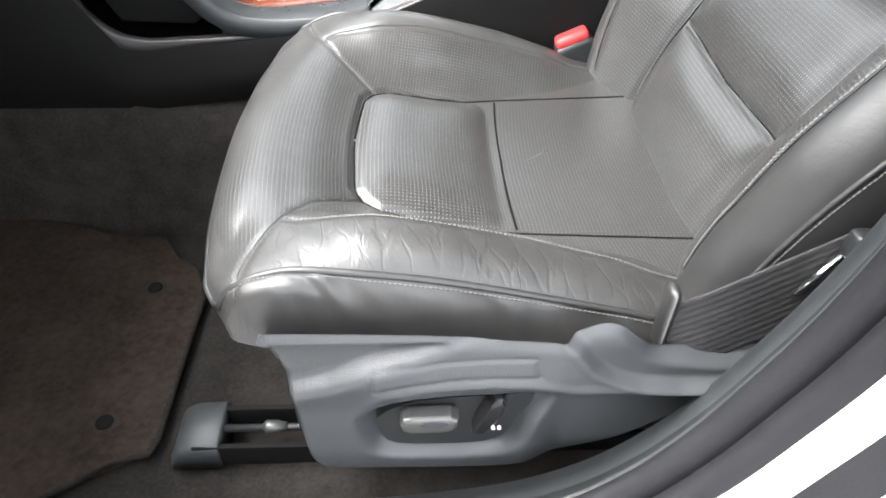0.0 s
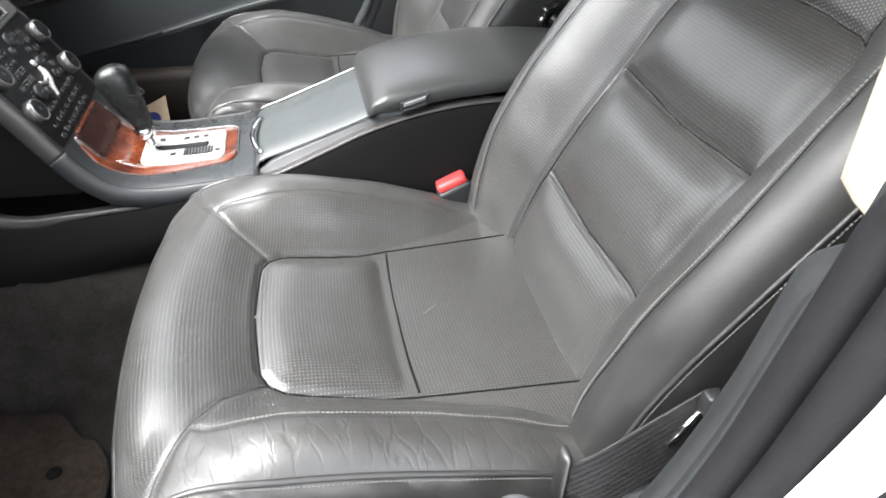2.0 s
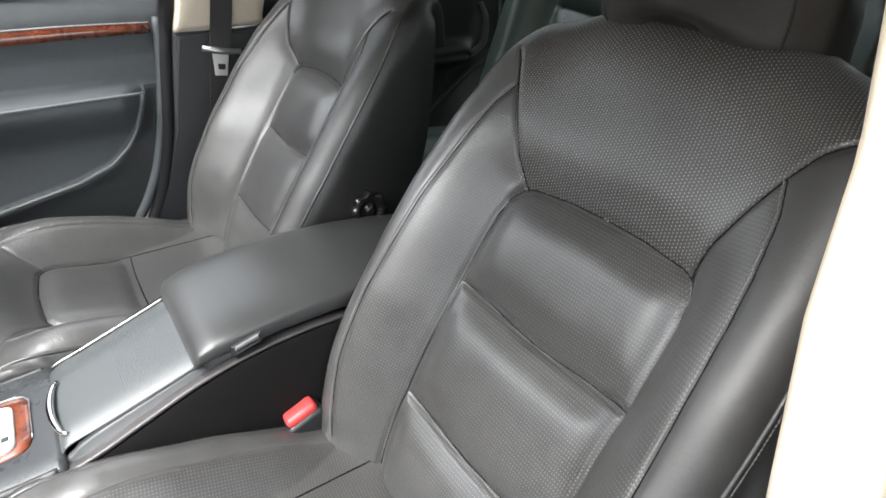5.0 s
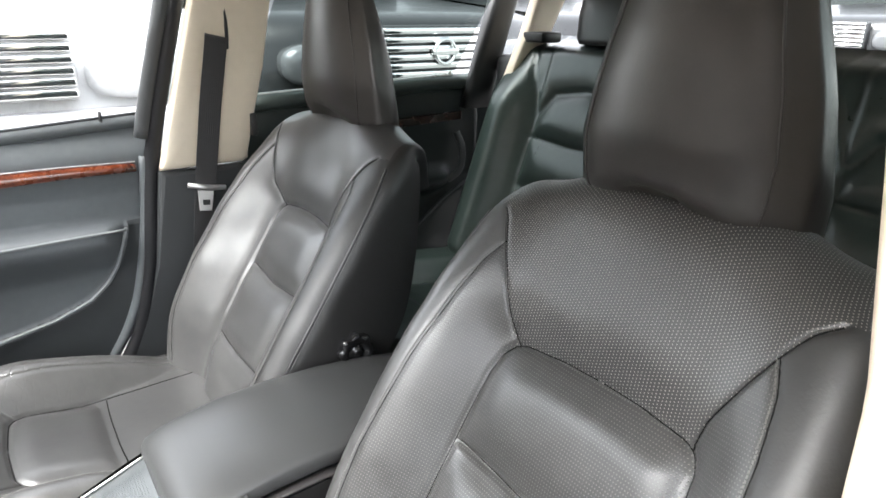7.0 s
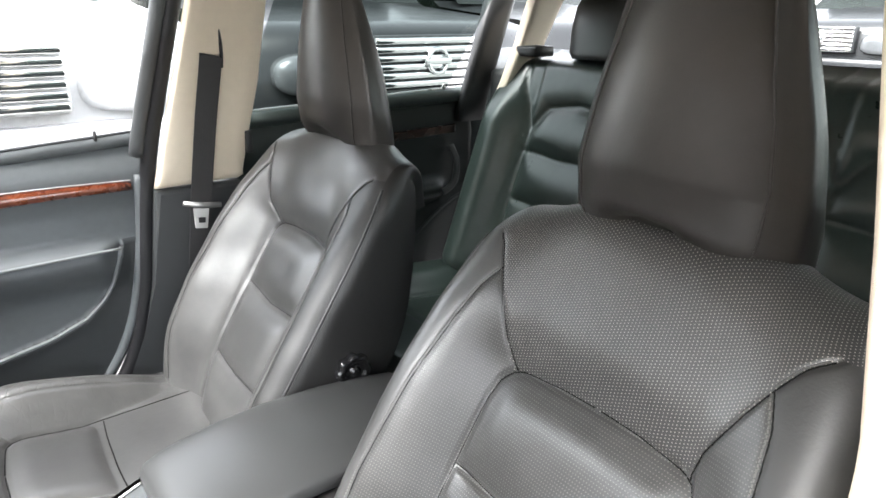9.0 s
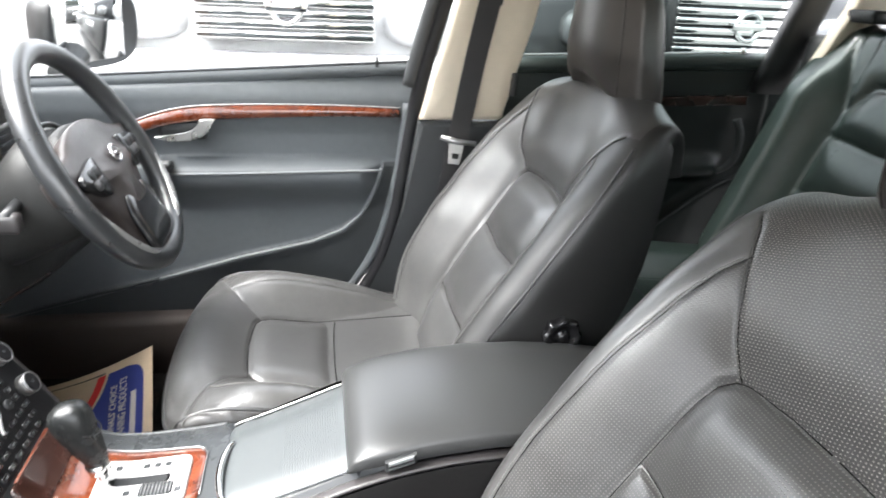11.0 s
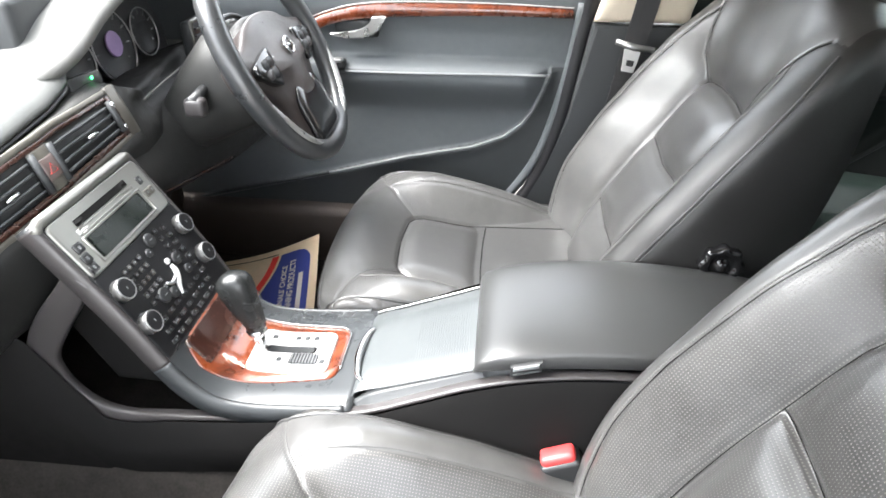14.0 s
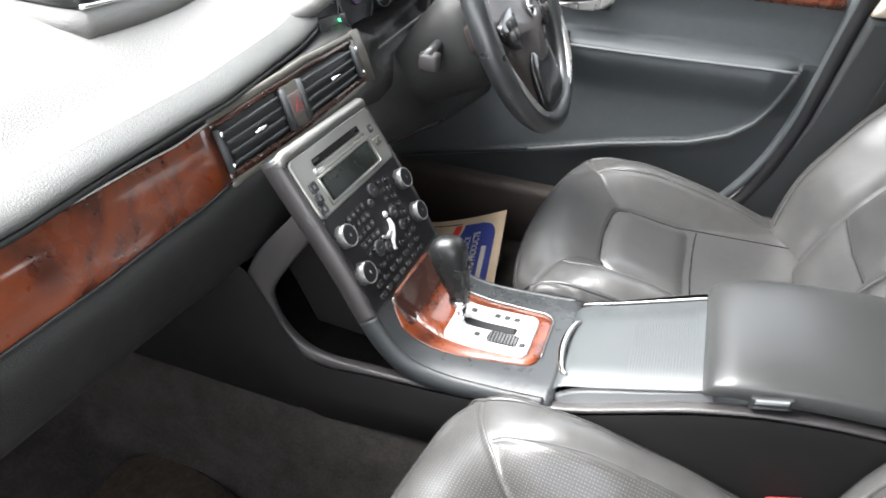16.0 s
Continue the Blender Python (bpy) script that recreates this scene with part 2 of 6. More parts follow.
def burl(name):
    """Lacquered burl walnut."""
    m = shader(name, (0.3, 0.09, 0.02), 0.28, bump=0, coat=0.9)
    N, L = m.node_tree.nodes, m.node_tree.links
    B = N["Principled BSDF"]
    tc = N.new("ShaderNodeTexCoord")
    n1 = N.new("ShaderNodeTexNoise")
    n1.inputs["Scale"].default_value, n1.inputs["Detail"].default_value, n1.inputs["Distortion"].default_value = 11, 5, 1.6
    L.new(tc.outputs["Object"], n1.inputs["Vector"])
    n2 = N.new("ShaderNodeTexNoise")
    n2.inputs["Scale"].default_value, n2.inputs["Detail"].default_value, n2.inputs["Distortion"].default_value = 90, 5, 1.2
    L.new(tc.outputs["Object"], n2.inputs["Vector"])
    s = mathn(N, L, 'MULTIPLY_ADD', n2.outputs["Fac"], 0.25, n1.outputs["Fac"])
    r = N.new("ShaderNodeValToRGB")
    e = r.color_ramp.elements
    e[0].position, e[0].color = 0.48, (0.055, 0.013, 0.006, 1)
    e[1].position, e[1].color = 0.90, (0.20, 0.046, 0.013, 1)
    k = e.new(0.62)
    k.color = (0.12, 0.026, 0.009, 1)
    k = e.new(0.72)
    k.color = (0.145, 0.032, 0.010, 1)
    L.new(s, r.inputs["Fac"])
    L.new(r.outputs[0], B.inputs["Base Color"])
    return m


def glass(name, tint=(0.95, 0.97, 0.97), ior=1.3):
    m = bpy.data.materials.new(name)
    m.use_nodes = True
    N, L = m.node_tree.nodes, m.node_tree.links
    t, g, f, x = N.new("ShaderNodeBsdfTransparent"), N.new("ShaderNodeBsdfGlossy"), N.new("ShaderNodeFresnel"), N.new("ShaderNodeMixShader")
    t.inputs[0].default_value = (*tint, 1)
    g.inputs["Roughness"].default_value = 0.02
    f.inputs["IOR"].default_value = ior
    for a, b in ((f.outputs[0], x.inputs[0]), (t.outputs[0], x.inputs[1]), (g.outputs[0], x.inputs[2]), (x.outputs[0], N["Material Output"].inputs["Surface"])):
        L.new(a, b)
    return m


def glow(name, color, strength):
    m = bpy.data.materials.new(name)
    m.use_nodes = True
    B = m.node_tree.nodes["Principled BSDF"]
    B.inputs["Base Color"].default_value = (*color, 1)
    B.inputs["Emission Color"].default_value = (*color, 1)
    B.inputs["Emission Strength"].default_value = strength
    return m


HIDE = (0.035, 0.0348, 0.0342)
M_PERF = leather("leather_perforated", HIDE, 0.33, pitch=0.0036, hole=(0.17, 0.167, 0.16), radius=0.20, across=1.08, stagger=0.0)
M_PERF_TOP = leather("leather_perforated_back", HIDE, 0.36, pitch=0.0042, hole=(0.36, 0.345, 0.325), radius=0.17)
# plain hide lighter than HIDE: the driver seat's stronger light is in the colour
M_HIDE = leather("leather_plain", (0.056, 0.0555, 0.0545), 0.35)
M_WORN = leather("leather_creased", (0.042, 0.0412, 0.040), 0.43, crease=0.0005)
# wrinkled and creased hides lightened likewise, for the light on the driver's cushion
M_WRINKLED = leather("leather_wrinkled", (0.058, 0.0575, 0.0565), 0.35, crease=0.0003)
M_CREASED = leather("leather_deep_creases", (0.058, 0.0575, 0.0565), 0.37, crease=0.0012)
# wing hide darkened: shade on the near side is put into the colour
M_WING_SHADED = leather("leather_wing_shaded", (0.024, 0.0238, 0.0232), 0.48)
# on the seat side covers this near black stands for shade on the leather
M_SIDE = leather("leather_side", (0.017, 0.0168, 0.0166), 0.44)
M_GREEN = leather("leather_rear", (0.034, 0.048, 0.043), 0.33)
M_PIPE = shader("piping", (0.034, 0.034, 0.034), 0.35, spec=0.7, bump=0.1, bump_scale=500)
M_REST = leather("leather_headrest", (0.031, 0.0275, 0.025), 0.40)
M_SKIRT = leather("leather_skirt", (0.034, 0.033, 0.032), 0.42)
M_THREAD = shader("thread", (0.14, 0.138, 0.132), 0.7, bump=0)
M_DIMTHREAD = shader("dark_thread", (0.085, 0.085, 0.083), 0.7, bump=0)
M_TRIM = shader("seat_trim_plastic", (0.052, 0.055, 0.058), 0.36, bump=0.25, bump_scale=900, vary=0.06)
M_BLACK = shader("black_plastic", (0.016, 0.017, 0.018), 0.45, bump=0.15, bump_scale=900, vary=0.1)
M_DARK = shader("charcoal_plastic", (0.035, 0.038, 0.040), 0.48, bump=0.25, bump_scale=800, vary=0.1)
M_CONSOLE = shader("console_plastic", (0.032, 0.035, 0.037), 0.30, bump=0.12, bump_scale=900, vary=0.08)
M_DECK = shader("console_deck", (0.030, 0.033, 0.035), 0.44, bump=0.12, bump_scale=900, vary=0.08)
M_KEYPANEL = shader("control_panel_black", (0.008, 0.008, 0.009), 0.42, spec=0.3, bump=0.1, vary=0.1)
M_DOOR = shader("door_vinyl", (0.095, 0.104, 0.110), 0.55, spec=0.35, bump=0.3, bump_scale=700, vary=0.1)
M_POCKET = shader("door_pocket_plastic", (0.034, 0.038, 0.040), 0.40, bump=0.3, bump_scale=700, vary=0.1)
# rear vinyl: green-grey darkened, the shade behind tinted glass painted in
M_REARDOOR_SHADED = shader("rear_door_vinyl_shaded", (0.013, 0.0185, 0.018), 0.48, bump=0.3, bump_scale=700, vary=0.1)
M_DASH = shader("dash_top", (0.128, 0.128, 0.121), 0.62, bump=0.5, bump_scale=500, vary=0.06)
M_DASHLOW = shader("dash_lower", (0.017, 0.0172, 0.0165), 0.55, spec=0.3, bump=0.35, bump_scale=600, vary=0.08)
M_LID = shader("armrest_vinyl", (0.040, 0.041, 0.041), 0.33, noise_scale=9, vary=0.12, bump=0.12, bump_scale=600, rough_vary=0.05)
M_TAMB = shader("tambour_plastic", (0.052, 0.058, 0.060), 0.42, bump=0.1, vary=0.05)
M_SILVER = shader("satin_silver", (0.42, 0.42, 0.41), 0.30, metal=0.75, bump=0.05, vary=0.05)
M_RADIO = shader("satin_radio_frame", (0.24, 0.24, 0.225), 0.36, metal=0.7, bump=0.05, vary=0.06)
M_PLATE = shader("brushed_plate", (0.60, 0.60, 0.59), 0.34, metal=0.25, bump=0.05, vary=0.04)
M_CHROME = shader("chrome", (0.75, 0.75, 0.75), 0.10, metal=1.0, bump=0, vary=0.03, rough_vary=0.03)
M_LINE = shader("pale_grey_plastic", (0.16, 0.17, 0.175), 0.35, bump=0.05, vary=0.05)
M_STEEL = shader("steel", (0.45, 0.45, 0.45), 0.35, metal=0.9, bump=0.1)
M_SWITCH = shader("dark_satin_metal", (0.11, 0.11, 0.108), 0.3, metal=0.6, bump=0, vary=0.05)
M_WOOD = burl("burl_walnut")
M_DARKWOOD = shader("dark_walnut", (0.036, 0.014, 0.010), 0.25, vary=0.4, bump=0, coat=0.7)
M_RED = shader("red_button", (0.62, 0.055, 0.055), 0.42, bump=0.1, vary=0.06)
M_CARPET = shader("carpet", (0.031, 0.028, 0.0258), 0.95, spec=0.1, noise_scale=240, vary=0.5, bump=1.0, bump_scale=1500)
# for the tunnel side panel, this near black includes the shade under the dash
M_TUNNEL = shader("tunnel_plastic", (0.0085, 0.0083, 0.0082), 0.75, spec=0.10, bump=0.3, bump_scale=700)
M_KICK = shader("kick_panel_plastic", (0.060, 0.047, 0.040), 0.6, bump=0.3, bump_scale=700)
M_MAT = shader("floor_mat_pile", (0.042, 0.032, 0.0255), 0.95, spec=0.1, noise_scale=120, vary=0.55, bump=1.0, bump_scale=1300)
M_RUBBER = shader("rubber_seal", (0.014, 0.014, 0.016), 0.55, spec=0.3, bump=0.2, bump_scale=300)
M_BEIGE = shader("beige_trim", (0.74, 0.65, 0.52), 0.55, bump=0.2, bump_scale=900, vary=0.04)
M_LINER = shader("headliner_cloth", (0.60, 0.55, 0.46), 0.9, spec=0.2, bump=0.5, bump_scale=900, vary=0.06)
M_WEB = shader("belt_webbing", (0.034, 0.033, 0.034), 0.42, noise_scale=200, vary=0.25, bump=0.6, bump_scale=1400)
M_WHITE = shader("white_paint", (0.58, 0.575, 0.572), 0.25, bump=0, vary=0.02, coat=0.6)
M_BLACKPAINT = shader("black_paint", (0.010, 0.011, 0.012), 0.35, bump=0, vary=0.1, coat=0.3)
M_PAPER = shader("kraft_paper", (0.70, 0.54, 0.37), 0.85, bump=0.3, vary=0.07)
M_BLUE = shader("blue_print", (0.035, 0.05, 0.24), 0.8, bump=0, vary=0.06)
M_REDINK = shader("red_print", (0.75, 0.05, 0.04), 0.8, bump=0, vary=0.05)
M_INK = shader("pale_print", (0.66, 0.60, 0.55), 0.8, bump=0, vary=0.05)
M_MARK = shader("white_marking", (0.75, 0.75, 0.75), 0.6, bump=0, vary=0.02)
M_SCREEN = shader("display_glass", (0.007, 0.010, 0.008), 0.25, spec=0.25, bump=0, vary=0.1)
M_EDGE = shader("satin_warm_grey", (0.040, 0.037, 0.037), 0.36, bump=0.08, vary=0.06)
# dash top colour darkened for the edge that faces away from the sky
M_LIP_SHADED = shader("dash_lip_shaded", (0.052, 0.054, 0.051), 0.5, bump=0.4, bump_scale=600, vary=0.08)
M_GLOSS = shader("gloss_black", (0.010, 0.010, 0.011), 0.14, bump=0, vary=0.1, coat=0.4)
M_DIAL = shader("dial_violet", (0.30, 0.21, 0.40), 0.4, bump=0)
M_GLASS = glass("window_glass")
M_TINT = glass("tinted_glass", (0.30, 0.34, 0.33), 1.15)
M_MIRROR = shader("mirror_glass", (0.9, 0.9, 0.9), 0.02, metal=1.0, bump=0, vary=0.0, rough_vary=0.0)
M_ASPHALT = shader("concrete_paving", (0.24, 0.235, 0.23), 0.85, noise_scale=20, vary=0.3, bump=0.8, bump_scale=120)
# brown-grey of the unseen wall that blocks light
M_BLOCKER = shader("blocker_wall", (0.23, 0.19, 0.16), 0.9, noise_scale=6, vary=0.3, bump=0.6, bump_scale=60)
M_BEZEL = shader("warm_grey_bezel", (0.082, 0.077, 0.066), 0.35, bump=0.1, vary=0.06)
M_LED = glow("green_led", (0.02, 0.85, 0.15), 2.5)
M_LAMP = shader("lamp_lens", (0.13, 0.135, 0.14), 0.2, metal=0.3, bump=0, vary=0.1)


# ---------- car shell ----------
ground = part("ground", block((-40, -40, -.32), (40, 40, -.26), M_ASPHALT, 0))
tagged(ground, kind="structure")


def structure(ob, label=""):
    return tagged(ob, label, kind="structure")


# floor pan with a rising toe board and the transmission tunnel
xs = np.array([-.95, -.80, -.66, -.55, -.40, -.1, .03, .08, .3, .6, .72, .80, 1.3])
zf = np.array([.42, .33, .22, .145, .105, .10, .105, .118, .118, .118, .11, .09, .09])
ys = np.linspace(-.40, 1.14, 78)
tun = smooth(ys, .185, .238) * (1 - smooth(ys, .502, .555))
rows = np.zeros((len(xs), len(ys), 3))
for i, x in enumerate(xs):
    rows[i, :, 0], rows[i, :, 1] = x, ys
    rows[i, :, 2] = zf[i] + (np.maximum(.295 - zf[i], .05) * tun if x < 1 else .04 * tun)
fine = []
for j in range(len(ys)):
    fine.append(spline(rows[:, j], 120))
structure(part("floor", sheet("floor", np.swapaxes(np.array(fine), 0, 1), M_CARPET)), "dark carpeted car floor")


def rim_path(pts, n):
    return spline(pts, n)


def band(path, section, material, name, y_of=None, tuck=0, flatten=False):
    """A strip swept along a curve in the x-z plane; section: (outward, y)."""
    p = np.array(path)
    t = np.gradient(p, axis=0)
    t /= np.linalg.norm(t, axis=1)[:, None]
    nrm = np.stack([t[:, 1], -t[:, 0]], 1)
    rows = []
    for i in range(len(p)):
        lean = 0 if y_of is None else y_of(p[i, 1])
        squash = float(smooth(p[i, 1], .30, .55)) if flatten else 0
        rows.append([(p[i, 0] + nrm[i, 0] * o, y + squash * .8 * max(0, -.412 - y) + lean - tuck * float(smooth(p[i, 1], .63, .71) * smooth(y, -.341, -.315)), p[i, 1] + nrm[i, 1] * o) for o, y in section])
    return sheet(name, np.array(rows), material)


# passenger door opening: sill, lower pillar, seals
opening = rim_path([(.548, 1.16), (.534, 1.0), (.512, .86), (.494, .74), (.482, .62), (.475, .53), (.462, .458), (.443, .40), (.42, .345), (.385, .287), (.335, .238), (.26, .207), (.1, .188), (-.25, .183), (-.62, .19)], 150)
lower = opening[opening[:, 1] < .742]

tumble = lambda z: .23 * max(0, z - .75) - .015 * float(smooth(z, .40, .72))
inner = structure(part("sill", band(lower, [(-.16, -.284), (-.074, -.285), (-.072, -.2885), (-.067, -.2885), (-.065, -.285), (-.042, -.2865), (-.038, -.289), (-.034, -.297), (-.031, -.2975), (-.021, -.316), (-.020, -.321), (-.015, -.3215), (-.010, -.330), (-.002, -.334), (.001, -.338), (-.010, -.342)], M_DARK, "sill", tumble, .055)), "charcoal plastic sill and lower pillar trim")
part("seal", band(lower, [(-.012, -.339), (.003, -.341), (.010, -.346), (.010, -.354), (.003, -.360), (-.012, -.362)], M_RUBBER, "seal", lambda z: tumble(z) - .03 * float(smooth(z, .70, .80))), inner, "black rubber door seal")
part("jamb", band(lower, [(-.012, -.360), (-.003, -.366), (-.003, -.376), (-.010, -.381), (-.020, -.384), (-.032, -.428)], M_RUBBER, "jamb", tumble), inner, "black door jamb strip")
body = structure(part("body_side", band(opening, [(-.016, -.382), (-.022, -.398), (-.030, -.412), (-.045, -.440), (-.075, -.470), (-.16, -.525), (-.34, -.60), (-.50, -.61)], M_WHITE, "body_side", lambda z: tumble(z) - .008 * float(smooth(z, .48, .64)), flatten=True)), "white painted body side by the door opening")
part("latch", block((.500, -.425, .466), (.54, -.393, .535), M_BLACK, .006), body, "black door latch striker")
part("latch_bar", tube([(.505, -.400, .522), (.484, -.408, .512), (.480, -.408, .482), (.500, -.400, .472)], .005, M_BLACK, n=16), body)


def pillar_trim(name, outline, y_at, thick, material, label, n=90):
    """A trim panel from an x-z outline laid on a leaning surface, with rounded rims."""
    o = spline(np.vstack([outline, outline[:1]]), n)[:-1]
    c = o.mean(0)
    rows = []
    for k, (s, d) in enumerate(((1.0, 0), (.995, .5), (.975, .85), (.93, 1.0), (.6, 1.05), (.2, 1.05))):
        q = c + (o - c) * s
        rows.append([(x, y_at(x, z) + thick * d, z) for x, z in q])
    return structure(part(name, loft(rows, material, name)), label)


def poly(points, m=6):
    p = np.array(points, float)
    return np.vstack([np.linspace(a, b, m, endpoint=False) for a, b in zip(p, np.roll(p, -1, 0))])


pillar_trim("trim_pillar_near", poly([(.499, .699), (.536, .667), (.60, .660), (.70, .658), (.72, .80), (.735, 1.0), (.75, 1.18), (.56, 1.18), (.536, 1.004), (.521, .899), (.509, .815)]), lambda x, z: float(np.interp(z, [.66, .71, .82, .90, 1.0, 1.2], [-.358, -.358, -.343, -.338, -.318, -.273])), .043, M_BEIGE, "cream plastic upper trim of the door pillar")

# open passenger door, swung out ahead of the opening; unseen, it shades the footwell
dl = np.array([[(-.64 + .58 * u - .05 * math.sin(math.pi * v), -.40 - .85 * u, .12 + .76 * v + .03 * u) for v in np.linspace(0, 1, 12)] for u in np.linspace(0, 1, 16)])
pdoor = structure(part("door_passenger", sheet("door_passenger", dl, M_DOOR)), "dark grey vinyl passenger door, standing open")
part("door_shell", sheet("door_shell", dl + (-.10, -.03, 0), M_WHITE), pdoor, "white painted outer panel")

# driver side: pillar, seal strip and lower trim
far_y = lambda x, z: 1.115 - .20 * max(0, z - .72)
pillar_trim("trim_pillar_far", poly([(.516, .730), (.705, .733), (.725, .84), (.748, .95), (.775, 1.16), (.625, 1.18), (.595, 1.06), (.567, .945), (.538, .83)]), far_y, -.030, M_BEIGE, "cream plastic upper trim of the door pillar")
structure(part("trim_pillar_base", prism([(.515, .729), (.70, .729), (.72, .25), (.35, .22), (.41, .30), (.455, .40), (.485, .52)], "y", 1.085, 1.14, M_DARK, .01, 2)), "charcoal lower pillar trim")
far_open = rim_path([(.610, 1.19), (.578, 1.06), (.550, .945), (.523, .83), (.500, .70), (.486, .60), (.470, .50), (.445, .40), (.410, .315), (.35, .245), (.25, .215), (-.6, .20)], 120)
structure(part("door_seal", tube([(x, 1.128 - .19 * max(0, z - .74), z) for x, z in far_open], .017, M_RUBBER, 10)), "black rubber door seal strip")
structure(part("window_channel", tube([(x - .024, 1.134 - .19 * max(0, z - .74), z) for x, z in far_open if z > .8], .017, M_TRIM, 10)), "grey door window frame")
structure(part("sill_far", block((-.6, 1.09, .08), (.62, 1.20, .250), M_KICK, .02)), "dark brown door sill")

structure(part("kick_panel", block((-.78, 1.04, .10), (-.47, 1.13, .66), M_KICK, .03, 3)), "dark brown footwell side panel")

# rear pillar and rear window frame
pillar_trim("trim_pillar_rear", poly([(1.40, .80), (1.47, .80), (1.54, .98), (1.62, 1.2), (1.50, 1.2), (1.46, 1.0)]), lambda x, z: 1.08 - .20 * max(0, z - .72), -.03, M_BEIGE, "cream rear pillar trim")
structure(part("window_post", loft([ring((x, y, z), (.046, 0, 0), (0, .022, 0), 24, 3.5) for x, y, z in ((1.408, 1.145, .80), (1.416, 1.135, .86), (1.438, 1.10, 1.02), (1.466, 1.06, 1.2))], M_BLACK, "window_post")), "black rear door window post")
structure(part("trim_pillar_back", block((1.44, 1.02, .3), (2.1, 1.10, .95), M_DARK, .02)), "dark rear side trim")

# bonnet ahead of the windscreen; unseen wall added to block low light in front
BN = np.array([[(-1.02 - .95 * u, .37 + (v - .5) * 2 * (.80 - .12 * u * u), .795 - .02 * u - .17 * u ** 3 - .05 * abs(2 * v - 1) ** 4) for v in np.linspace(0, 1, 24)] for u in np.linspace(0, 1, 20)])
structure(part("bonnet", sheet("bonnet", BN, M_WHITE)), "white painted bonnet")
structure(part("wiper", tube([(-.93, .95, .835), (-.90, .60, .850), (-.92, .25, .842)], .007, M_BLACK, 8, n=20)), "black wiper arm on the windscreen")
structure(part("wall_light_blocker", block((-7.6, -9, -.26), (-7.2, 9, 4.2), M_BLOCKER, 0)), "unseen wall added ahead of the car to block low sky light")

# roof, windscreen pillars and glass
xr = np.linspace(-.02, 2.1, 30)
yr = np.linspace(-.25, .99, 24)
R = np.array([[(x, y, 1.235 - .030 * ((x - .7) / .9) ** 2 - .05 * (abs(y - .37) / .62) ** 4) for y in yr] for x in xr])
structure(part("ceiling", sheet("ceiling", R, M_LINER)), "pale cloth headliner")
structure(part("roof", sheet("roof", R * (1, 1.06, 1) + (0, -.022, .045), M_WHITE)), "white car roof")
for s, tag in ((-1, "near"), (1, "far")):
    yb, yt = .37 + s * .80, .37 + s * .60
    structure(part("trim_windscreen_" + tag, tube([(-.78, yb, .79), (-.50, yb - s * .04, .93), (-.18, yt + s * .05, 1.11), (.02, yt, 1.19)], [.035, .04, .045, .04], M_LINER, 12, n=30)), "pale windscreen pillar trim")
    structure(part("roof_rail_" + tag, tube([(.0, yt, 1.185), (.7, yt - s * .0, 1.195), (1.5, yt, 1.18), (2.1, yt - s * .06, 1.12)], .035, M_LINER, 10, n=30)), "pale roof edge trim")
screen = structure(part("windscreen", sheet("windscreen", np.array([[(-.98 + .98 * u, .37 + (v - .5) * 2 * (.80 - .20 * u), .80 + .40 * u + .03 * math.sin(math.pi * u)) for v in np.linspace(0, 1, 10)] for u in np.linspace(0, 1, 10)]), M_GLASS)), "clear windscreen glass")
w1 = structure(part("window_driver", sheet("window_driver", np.array([[(-.42 + u * .98 + .05 * v * (1 - u) + .10 * v, 1.165 - .19 * v * min(1, .25 + 1.4 * u), .79 + .055 * u + (.36 + .0 * u) * v * min(1, .25 + 1.4 * u)) for v in np.linspace(0, 1, 8)] for u in np.linspace(0, 1, 10)]), M_GLASS)), "clear driver door window glass")
structure(part("window_rear_door", sheet("window_rear_door", np.array([[(.74 + u * .60 + .06 * v, 1.17 - .19 * v, .865 + .02 * u + .32 * v) for v in np.linspace(0, 1, 8)] for u in np.linspace(0, 1, 8)]), M_TINT)), "tinted rear door window glass")
for g in (screen, w1):
    g.visible_shadow = False
structure(part("tailgate", sheet("tailgate", np.array([[(2.1, -.30, .2), (2.1, 1.04, .2)], [(2.12, -.30, .95), (2.12, 1.04, .95)]]), M_DARK)), "dark tailgate lining")
structure(part("window_tailgate", sheet("window_tailgate", np.array([[(2.12 - .16 * v, .37 + (u - .5) * 1.24, .95 + .25 * v) for v in np.linspace(0, 1, 6)] for u in np.linspace(0, 1, 8)]), M_GLASS)), "tailgate glass")
structure(part("window_rear_near", sheet("window_rear_near", np.array([[(.76 + u * 1.30, -.365 + .13 * v, .93 + .26 * v) for v in np.linspace(0, 1, 6)] for u in np.linspace(0, 1, 8)]), M_TINT)), "tinted rear side glass")
structure(part("firewall", sheet("firewall", np.array([[(-.93, -.42, .40), (-.93, 1.16, .40)], [(-1.0, -.42, .80), (-1.0, 1.16, .80)]]), M_BLACK)), "black bulkhead")
structure(part("side_lining", sheet("side_lining", np.array([[(x, -.345, .1), (x, -.36, .55), (x, -.33, .93)] for x in np.linspace(.76, 2.1, 8)]), M_DARK)), "dark rear door lining on the near side")


# ---------- front seats ----------


def seam_distance(A, C, lines):
    d = np.full(A.shape, 9.0)
    for line in lines:
        q = np.array(line, float)
        for p0, p1 in zip(q[:-1], q[1:]):
            e = p1 - p0
            t = np.clip(((A - p0[0]) * e[0] + (C - p0[1]) * e[1]) / (e @ e + 1e-12), 0, 1)
            d = np.minimum(d, np.hypot(A - p0[0] - t * e[0], C - p0[1] - t * e[1]))
    return d


